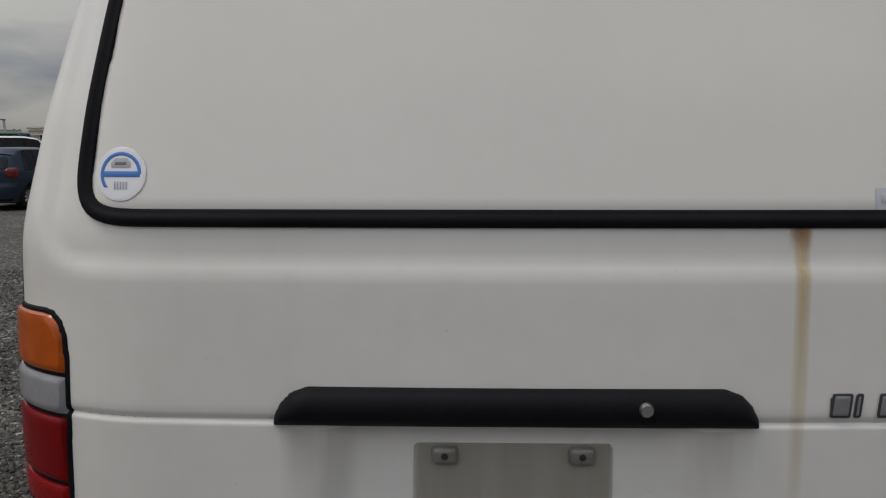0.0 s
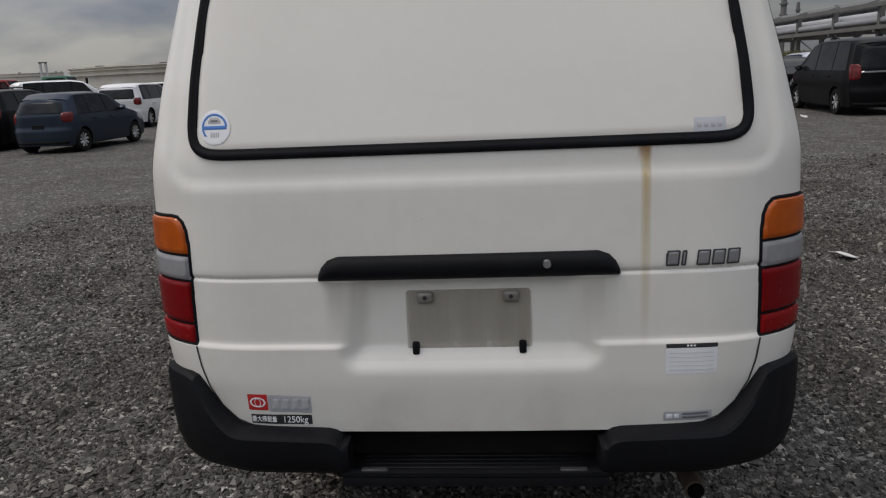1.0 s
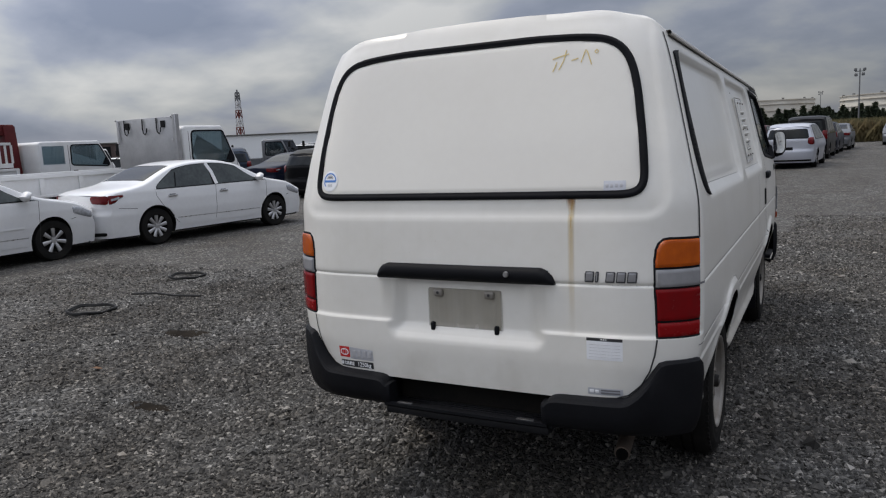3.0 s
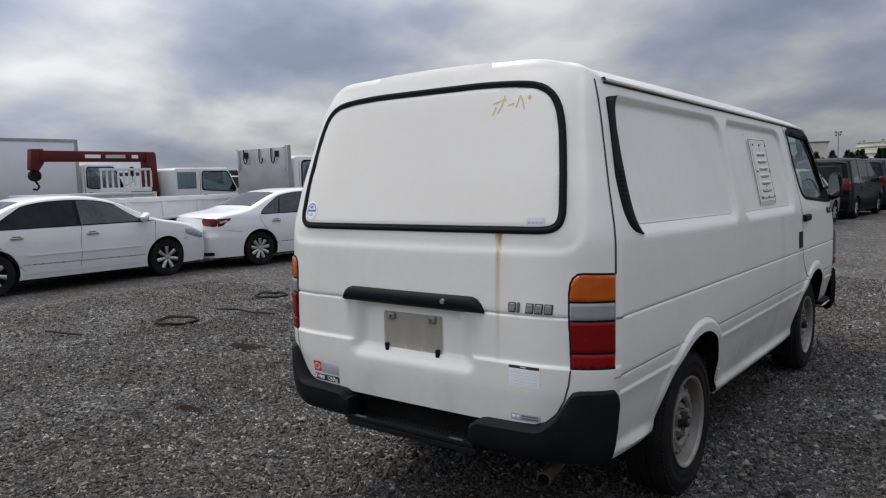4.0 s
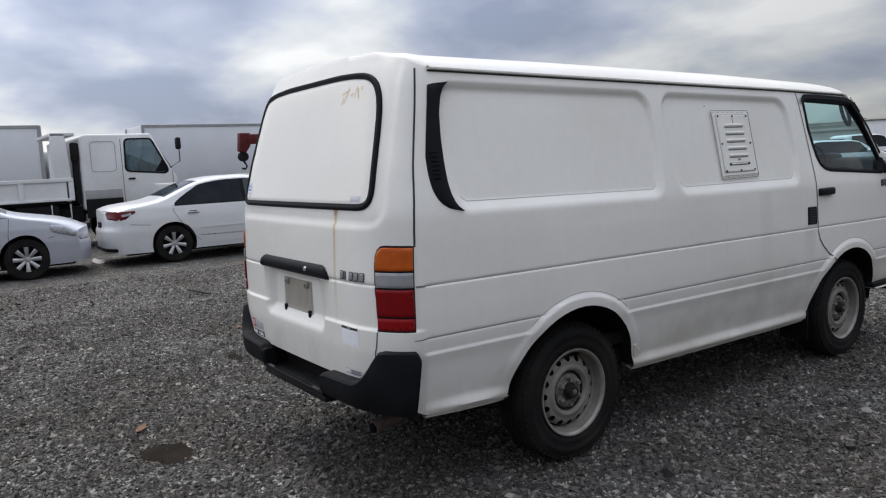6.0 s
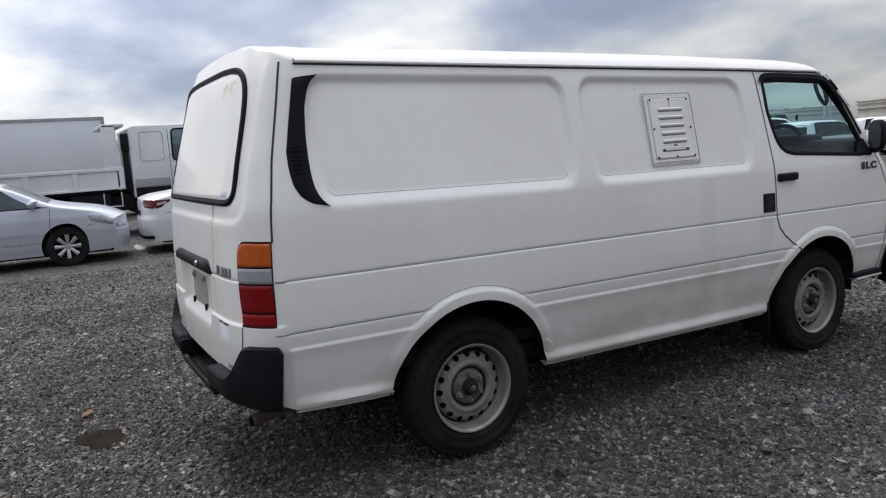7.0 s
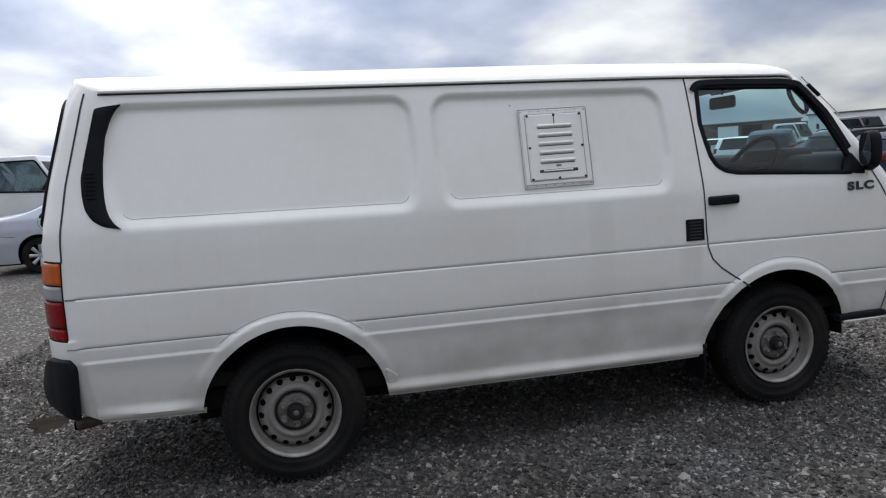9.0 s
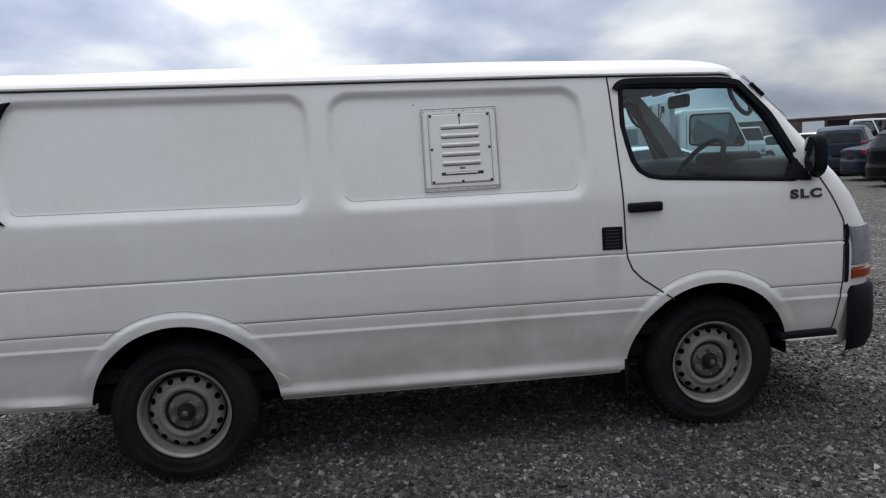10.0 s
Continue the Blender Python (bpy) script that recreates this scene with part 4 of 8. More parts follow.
part("step_back", box_bm(-.36, .36, .085, .12, .44, .57, 0.004, 1), DARK, van)
for s in (1, -1):
    part("step_cheek", box_bm(s * .335, s * .36, -.030, .10, .45, .562, 0.01, 2), PLASTIC, van)
part("exhaust_pipe", tube_bm([(.56, .40, .42), (.572, .22, .380), (.585, .065, .358)], .028, 16), EXHAUST, van, "rusty exhaust tailpipe")
part("exhaust_bore", lathe_bm([(0.0, .0), (0.0, .022), (0.01, .022)], 16, "Y", centre=(.5855, .0565, .3575)), HOLE, van)

# thin grey ribbons paint the shadow in the lines pressed into the sides
for s in (1, -1):
    for nm, ln in (("belt_line", [(.20, .982), (3.17, .982)]), ("belt_line", [(3.19, .982), (4.31, .982)]), ("waist_line", [(.19, .768), (.80, .768)]), ("waist_line", [(1.36, .768), (3.36, .768)]), ("waist_line", [(3.92, .768), (4.31, .768)])):
        V, F = ribbon(van_side, ln, .0075 if nm == "belt_line" else .004, .0006)
        if s < 0:
            V, F = mirror_x(V, F)
        part_np(nm, V, F, GREYINK, van)
    for nm, a0, z in (("belt_line", 1.838, .982), ("waist_line", 1.80, .768)):
        V, F = ribbon(van_surf, [(a0, z), (2.0, z), (2.006, z)], .0075 if nm == "belt_line" else .004, .0010)
        if s < 0:
            V, F = mirror_x(V, F)
        part_np(nm, V, F, GREYINK, van)

# grey ribbon paints the shade line along the upper edge of the arch flares
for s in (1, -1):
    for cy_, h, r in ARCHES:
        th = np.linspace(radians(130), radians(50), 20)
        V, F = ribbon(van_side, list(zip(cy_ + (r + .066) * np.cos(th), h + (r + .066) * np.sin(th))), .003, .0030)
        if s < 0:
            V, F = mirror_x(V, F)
        part_np("arch_line", V, F, CREASE_SHADE_SEALANT, van)

# side trims


def side_part(name, poly, material, h, r=.004, step=.01, parent=van, label="", edge=.006, sides=(1, -1), sf=van_side):
    u, v = [p[0] for p in poly], [p[1] for p in poly]
    out = []
    for s in sides:
        V, F = patch(sf, sdf_poly(poly, r), (min(u) - .006, max(u) + .006, min(v) - .006, max(v) + .006), step, h, edge, -.012)
        if s < 0:
            V, F = mirror_x(V, F)
        out.append(part_np(name, V, F, material, parent, label))
    return out


VENT_OUT = [(.440, 1.797), (.385, 1.793), (.325, 1.782), (.291, 1.750), (.272, 1.68), (.262, 1.54), (.259, 1.42), (.267, 1.355), (.292, 1.308), (.335, 1.279), (.405, 1.266)]
VENT_IN = [(.440, 1.7965), (.412, 1.775), (.388, 1.735), (.366, 1.665), (.352, 1.56), (.347, 1.46), (.348, 1.39), (.355, 1.34), (.370, 1.303), (.388, 1.281), (.405, 1.2665)]


def smooth_line(pts, n):
    """Points spread evenly along a rounded line through pts."""
    P = np.array(pts, float)
    s_ = np.concatenate([[0], np.cumsum(np.hypot(*np.diff(P, axis=0).T))])
    q = np.linspace(0, s_[-1], 240)
    R = np.stack([np.interp(q, s_, P[:, k]) for k in (0, 1)], -1)
    ker = np.exp(-0.5 * (np.arange(-12, 13) / 5.0) ** 2)
    ker /= ker.sum()
    for k in (0, 1):
        ext = np.concatenate([2 * R[0, k] - R[12:0:-1, k], R[:, k], 2 * R[-1, k] - R[-2:-14:-1, k]])
        R[:, k] = np.convolve(ext, ker, "valid")
    return R[np.linspace(0, 239, n).astype(int)]


vo_, vi_ = smooth_line(VENT_OUT, 60), smooth_line(VENT_IN, 60)
vents = []
for s in (1, -1):
    G = []
    for k, h in ((0, -.012), (0, .002), (.12, .0065), (.5, .008), (.88, .0065), (1, .002), (1, -.03)):
        q = vo_ + (vi_ - vo_) * k
        P, N = van_side_flush(q[:, 0], q[:, 1])
        G.append(P + N * h)
    G = np.stack(G, 1)
    V, F = G.reshape(-1, 3), [tuple(f) for f in grid_faces(*G.shape[:2])]
    if s < 0:
        V, F = mirror_x(V, F)
    vents.append(part_np("pillar_vent", V, F, RUBBER, van, "black crescent air outlet trim"))
for s, ob in zip((1, -1), vents):
    for i in range(7):
        z = 1.395 + i * .0175
        V, F = patch(van_side_flush, sdf_poly([(.275, z), (.322, z), (.322, z + .009), (.275, z + .009)], .002), (.27, .33, z - .004, z + .013), .005, .0115, .004)
        if s < 0:
            V, F = mirror_x(V, F)
        part_np("louvre", V, F, PLASTIC, ob)
for s, ob in zip((1, -1), side_part("door_vent", [(3.060, 1.003), (3.168, 1.003), (3.166, 1.120), (3.066, 1.122), (3.058, 1.112)], PLASTIC, .006, .005, .012, label="black louvred air vent behind the door")):
    for i in range(6):
        z = 1.018 + i * .016
        V, F = patch(van_side, sdf_poly([(3.075, z), (3.15, z), (3.15, z + .007), (3.075, z + .007)], .002), (3.07, 3.155, z - .004, z + .011), .006, .012, .004)
        if s < 0:
            V, F = mirror_x(V, F)
        part_np("louvre", V, F, SLAT, ob)
side_part("sill_gusset", [(1.474, .540), (1.551, .477), (1.545, .440), (1.492, .434)], PAINT, .005, .012, .008, label="small welded corner of the sill", edge=.005)
# door: seams, window frame, glass, handle
DOOR_LINE = [(3.158, 1.838), (3.166, 1.6), (3.174, 1.3), (3.178, 1.05), (3.186, .965), (3.21, .905), (3.26, .855), (3.34, .80), (3.42, .745)]
FRONT_LINE = [(4.17, 1.38), (4.245, 1.29), (4.295, 1.19), (4.315, 1.10), (4.318, 1.0), (4.316, .8), (4.305, .60), (4.29, .50)]
for s in (1, -1):
    for ln in (DOOR_LINE, FRONT_LINE):
        V, F = ribbon(van_side, ln, .008, .0015)
        if s < 0:
            V, F = mirror_x(V, F)
        part_np("door_seam", V, F, SEAM, van)
    V, F = moulding(van_side, outline(DOOR_POLY, .04, -.004), [(.013, -.004), (.012, .003), (.008, .006), (-.007, .006), (-.012, .002), (-.013, -.016)])
    if s < 0:
        V, F = mirror_x(V, F)
    wf = part_np("window_frame", V, F, RUBBER, van, "black front door window frame")
    dn = lambda y, z: (van_side(y, z)[0] - np.array((.010, 0, 0)), van_side(y, z)[1])
    V, F = patch(dn, lambda y, z: DOORWIN(y, z) - .001, (3.18, 4.15, 1.27, 1.82), .03, .0, .004)
    if s < 0:
        V, F = mirror_x(V, F)
    g = part_np("pane", V, F, GLASS, wf, "faintly green side glass")
    g.visible_shadow = False
    # dark weather visor along the top of the window
    V, F = ribbon(van_side, smooth_line([(3.185, 1.765), (3.20, 1.795), (3.235, 1.806), (3.4, 1.807), (3.735, 1.800), (3.838, 1.784), (3.897, 1.733), (3.982, 1.60), (4.07, 1.43)], 70), .030, .013, .02)
    if s < 0:
        V, F = mirror_x(V, F)
    part_np("window_visor", V, F, RUBBER, van, "smoked wind deflector above the side window")
    P, N = van_side(np.array(3.280), np.array(1.205))
    hb = box_bm(-.014, .026, -.085, .085, -.023, .023, .012, 3)
    hd = part("door_handle", hb, PLASTIC, van, "black pull door handle")
    hd.matrix_basis = pose(s * P[0], P[1], P[2] , 0, 0, 0 if s > 0 else 180)
    mb_ = side_part("mirror_base", [(4.015, 1.300), (4.155, 1.288), (4.140, 1.325), (4.070, 1.420)], RUBBER, .022, .006, .012, label="black triangular mirror base", edge=.012, sides=(s,))
# lettering on the door
me = text_mesh("SLC", .074, BLACKINK, .0008, .0042, 1.22)
for s in (1, -1):
    P, N = van_side(np.array(4.115), np.array(1.228))
    tx = put("door_lettering", me, van, "grey letters SLC on the front door")
    lean = math.degrees(math.asin(N[2]))
    tx.matrix_basis = pose(s * (P[0] + .004), P[1], P[2], 90 - lean, 0, 90 * s) @ Matrix.Diagonal((1.19, .78, 1, 1))

# louvred hatch on the right side panel
HX = lambda z: np.interp(z, [1.29, 1.67], [.800, .720])
hat = part_np("hatch_frame", *patch(lambda y, z: (np.stack([HX(z), y + .016 + (z - 1.29) * .02, z], -1), np.broadcast_to(np.array((.98, 0, .18)), y.shape + (3,))), lambda y, z: np.maximum(np.abs(y - 2.394) - .1795, np.abs(z - 1.478) - .188), (2.205, 2.585, 1.285, 1.672), .02, .010, .003, -.012), PAINT, van, "bolted white louvred hatch")


def hatch_patch(name, y0, y1, z0, z1, material, h, r=.004, step=.012, base=.008, edge=.006):
    y0, y1 = 2.394 + (y0 - 2.394) * 1.15, 2.394 + (y1 - 2.394) * 1.15
    f = sdf_poly([(y0, z0), (y1, z0), (y1, z1), (y0, z1)], r)
    V, F = patch(lambda y, z: (np.stack([HX(z), y + .016 + (z - 1.29) * .02, z], -1), np.broadcast_to(np.array((.98, 0, .18)), y.shape + (3,))), f, (y0 - .005, y1 + .005, z0 - .005, z1 + .005), step, h, edge, base)
    return part_np(name, V, F, material, hat)


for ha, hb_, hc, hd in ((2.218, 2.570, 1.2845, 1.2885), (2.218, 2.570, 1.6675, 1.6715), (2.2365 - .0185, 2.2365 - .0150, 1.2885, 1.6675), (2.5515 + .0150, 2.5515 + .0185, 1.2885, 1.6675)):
    hatch_patch("sealant", 2.394 + (ha - 2.394) / 1.15 * 1.02, 2.394 + (hb_ - 2.394) / 1.15 * 1.02, hc, hd, CREASE_SHADE_SEALANT, .0108, .0005, .01, .006, .001)
hatch_patch("hatch_rim", 2.2365, 2.5515, 1.2885, 1.6675, GATE_PANEL, .004, .003, .012, -.002, .001)
hatch_patch("hatch_edge", 2.262, 2.526, 1.315, 1.648, BADGE, .0108, .004, .012, .0095, .001)
hatch_patch("hatch_door", 2.266, 2.522, 1.319, 1.644, PAINT, .0165, .006, .012)
for i in range(5):
    z = 1.404 + i * .0425
    hatch_patch("louvre", 2.314, 2.474, z, z + .018, PAINT, .027, .007, .004, .016, .012)
    # dark strip paints the shadow under each louvre
    hatch_patch("louvre_gap", 2.317, 2.471, z - .0045, z - .0005, SEAM, .0175, .0005, .004, .0165, .001)
hatch_patch("latch_slot", 2.308, 2.482, 1.357, 1.372, SEAM, .0176, .002, .005, .0165, .001)
hatch_patch("latch", 2.325, 2.460, 1.361, 1.370, PAINT, .0225, .003, .004, .0165, .003)
hatch_patch("keyhole", 2.384, 2.408, 1.383, 1.394, GREYINK, .0176, .004, .004, .0165, .001)
for y, z in [(2.275, 1.328), (2.395, 1.328), (2.513, 1.328), (2.275, 1.635), (2.395, 1.635), (2.513, 1.635), (2.275, 1.48), (2.513, 1.48)]:
    hatch_patch("screw", y - .006, y + .006, z - .006, z + .006, RUSTMETAL, .022, .005, .003, .016, .004)
for i in range(8):
    for z in (1.298, 1.658):
        hatch_patch("rivet", 2.25 + i * .0412 - .003, 2.25 + i * .0412 + .003, z - .003, z + .003, CHROME, .0135, .002, .003, .009, .003)

hatch_patch("rust_run", 2.3925, 2.3970, 1.592, 1.632, RUSTSPOT, .0172, .0015, .003, .0165, .001)
side_part("screw", [(2.203, 1.731), (2.214, 1.731), (2.214, 1.742), (2.203, 1.742)], RUSTMETAL, .004, .004, .003, sides=(1,))

# grey ribbon paints the crease shade along the inner edge of the stamped panels
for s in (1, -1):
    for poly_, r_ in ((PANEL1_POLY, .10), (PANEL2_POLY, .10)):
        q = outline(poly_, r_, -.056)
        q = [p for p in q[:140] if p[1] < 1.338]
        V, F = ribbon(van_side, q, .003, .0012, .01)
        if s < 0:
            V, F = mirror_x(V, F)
        part_np("panel_crease", V, F, CREASE_SHADE_SEALANT, van)

# grey run below the hatch and soot under the door vent
for nm_, mt_, y0_, y1_, z0_, z1_, lab_ in (("hatch_run", HATCH_RUN, 2.525, 2.675, .50, 1.238, "faint grey dirt run below the hatch"), ("vent_soot", VENT_SOOT, 3.012, 3.155, .64, .975, "faint brown soot below the air vent")):
    V, F = patch(van_side, lambda y, z: np.maximum(np.maximum(y0_ - y, y - y1_), np.maximum(z0_ - z, z - z1_)), (y0_, y1_, z0_, z1_), .008, .0013, .0005, .0012)
    part_np(nm_, V, F, mt_, van, lab_)

# drip rail
for s in (1, -1):
    yy = np.concatenate([np.linspace(.275, 3.74, 50), np.linspace(3.80, 3.94, 6)])
    zz = np.interp(yy, [.2, 3.0, 3.74, 3.94], [1.851, 1.846, 1.838, 1.815])
    P, N = van_side(yy, zz)
    rail = []
    for dx, dz in ((-.01, .010), (.010, .012), (.016, .006), (.016, -.001), (.010, -.004), (-.01, -.004)):
        rail.append(P + np.array((dx, 0, dz)))
    G = np.stack(rail, 1)
    V, F = G.reshape(-1, 3), [tuple(f) for f in grid_faces(*G.shape[:2])]
    # dark ribbon on the body just below the rail
    V2, F2 = ribbon(van_side, list(zip(yy, zz - .009)), .007, .002)
    if s < 0:
        V, F = mirror_x(V, F)
        V2, F2 = mirror_x(V2, F2)
    part_np("drip_rail", V, F, PAINT, van)
    part_np("drip_gap", V2, F2, SEAM, van)

# mirror
for s in (1, -1):
    mb = bmesh.new()
    bmesh.ops.create_icosphere(mb, subdivisions=3, radius=1)
    for v in mb.verts:
        p = v.co
        q = Vector([math.copysign(abs(c) ** 0.62, c) for c in p])
        v.co = Vector((s * (.884 + q.x * .048), 4.140 + q.y * .034 + (.010 if q.y > 0 else 0), 1.358 + q.z * .096))
    mr = part("door_mirror", mb, PLASTIC, van, "black rounded door mirror", sharp=85)
    part("mirror_arm", tube_bm([(s * .80, 4.17, 1.27), (s * .86, 4.165, 1.262), (s * .90, 4.155, 1.28)], .022, 10), PLASTIC, mr)
    gm = bmesh.new()
    bmesh.ops.create_circle(gm, cap_ends=True, segments=40, radius=1)
    for v in gm.verts:
        p = v.co
        q = Vector([math.copysign(abs(c) ** 0.62, c) for c in p])
        v.co = Vector((s * (.884 + q.x * .041), 4.104, 1.358 + q.y * .084))
    part("mirror_glass", gm, MIRROR, mr)

# front corner: head lamp, front bumper, step
for s in (1, -1):
    sf = van_surf if s > 0 else flip(van_surf)
    for nm, mt, z0, z1, h in (("headlamp", HEADLENS, .855, 1.06, .012), ("indicator", INDIC, .785, .845, .014)):
        f = lambda a, z, z0=z0, z1=z1: np.maximum(np.maximum(3.02 - a, a - 4.2) * .5, np.maximum(z0 - z, z - z1))
        V, F = patch(sf, f, (3.0, 4.25, z0 - .01, z1 + .01), .02, h, .012)
        part_np(nm, V, F if s > 0 else [tuple(q)[::-1] for q in F], mt, van, "clear square headlamp" if nm == "headlamp" else "amber front indicator")
    V, F = ribbon(van_side, [(4.333, .772), (4.333, 1.066)], .024, .004)
    if s < 0:
        V, F = mirror_x(V, F)
    part_np("lamp_trim", V, F, PLASTIC, van)
    afb = np.concatenate([np.linspace(3.0, 4, 20), np.linspace(4.1, 5, 10)])
    rows = []
    for z, off in ((.755, 0), (.75, .03), (.73, .045), (.60, .05), (.48, .045), (.42, .02), (.40, -.02)):
        P, N = van_surf(afb, np.full_like(afb, .66), False)
        N[..., 2] = 0
        P = P + N * (off * np.clip((afb - 2.97) / .08, 0, 1))[:, None]
        P[:, 2] = z - RAKE * P[:, 1]
        rows.append(P)
    G = np.stack(rows, 1)
    V, F = G.reshape(-1, 3), [tuple(f_) for f_ in grid_faces(*G.shape[:2])]
    if s < 0:
        V, F = mirror_x(V, F)
    part_np("front_bumper", V, F, PLASTIC, van, "black front bumper")
    part("side_step", box_bm(s * .70, s * .835, 3.99, 4.30, .430, .462, .01, 2), PLASTIC, van, "black cab step")
    part("step_edge", box_bm(s * .75, s * .838, 4.02, 4.30, .418, .430, .004, 1), PAINT, van)
    part("mud_flap", box_bm(s * .60, s * .788, 3.185, 3.20, .19, .392, .004, 1), RUBBER, van, "black rubber mud flap")
# black trim at the upper corners of the screen
for s in (1, -1):
    V, F = ribbon(van_surf if s > 0 else flip(van_surf), [(3.26, 1.815), (3.32, 1.76), (3.37, 1.70)], .022, .008)
    part_np("screen_trim", V, F if s > 0 else [f[::-1] for f in F], RUBBER, van)
# aerial folded along the windscreen pillar
P, N = van_surf(np.array(3.24), np.array(1.775))
Q, _ = van_surf(np.array(3.30), np.array(1.60))
P, Q = Vector(P + N * .014), Vector(Q + N * .016)
ae = part("aerial_base", tube_bm([P, P + (Q - P) * .35], .011, 8), RUBBER, van, "black aerial folded along the screen pillar")
part("aerial_rod", tube_bm([P + (P - Q) * .22 + Vector((.004, 0, .004)), Q], .003, 6), CHROME, ae)
# cab interior
part("dashboard", box_bm(-.72, .72, 3.86, 4.34, .75, 1.345, .05, 3), TRIM, van, "dark grey dashboard")
part("instrument_hood", box_bm(.18, .58, 3.86, 4.05, 1.26, 1.385, .03, 3), TRIM, van)
part("cab_floor", box_bm(-.75, .75, .4, 4.3, .50, .56), DARK, van)
wheel_pts = [(.38 + .19 * math.cos(i * math.pi / 16), 3.78 + .19 * math.sin(i * math.pi / 16) * .62, 1.30 + .19 * math.sin(i * math.pi / 16) * .80) for i in range(32)]
sw = part("steering_wheel", tube_bm(wheel_pts, .015, 8, closed=True), RUBBER, van, "black steering wheel")
part("spoke", tube_bm([(.20, 3.78, 1.30), (.38, 3.79, 1.29), (.56, 3.78, 1.30)], .018, 8), RUBBER, sw)
part("column", tube_bm([(.38, 3.79, 1.29), (.38, 4.0, 1.10)], .04, 10), RUBBER, sw)
for x in (.40, -.40):
    se = part("cab_seat", box_bm(x - .24, x + .24, 3.22, 3.68, .80, .95, .05, 3), TRIM, van, "dark cloth cab seat")
    part("seat_back", box_bm(x - .22, x + .22, 3.14, 3.25, .93, 1.36, .045, 3), TRIM, se)
part("mirror_stem", tube_bm([(.0, 3.88, 1.83), (.0, 3.86, 1.74)], .008, 6), RUBBER, van)
part("inside_mirror", box_bm(-.13, .13, 3.845, 3.875, 1.652, 1.728, .018, 3), RUBBER, van, "black inside mirror")
for s in (1, -1):
    part("grab_handle", tube_bm([(s * (.675 - .10 * (math.sin(a) * .085)), 3.865 + .040 * math.cos(a) - .035 * math.sin(a), 1.655 + .080 * math.sin(a)) for a in np.linspace(0, 2 * math.pi, 18, endpoint=False)], .012, 8, closed=True), RUBBER, van)

# cab lining on both sides
for s in (1, -1):
    for ln, wd_ in (([(3.865, 1.81), (4.04, 1.60), (4.20, 1.32)], .05), ([(3.19, 1.80), (3.185, 1.55), (3.19, 1.32)], .10), ([(3.2, 1.235), (4.2, 1.20)], .17), ([(3.18, 1.825), (3.85, 1.82)], .07)):
        V, F = ribbon(van_side, ln, wd_, -.03)
        if s < 0:
            V, F = mirror_x(V, F)
        part_np("cab_lining", V, F, TRIM, van)
# unseen low partition, added so that no light leaks through the interior
part("bulkhead", box_bm(-.66, .66, 3.08, 3.10, .55, 1.35, .004, 1), TRIM, van)

# wheels


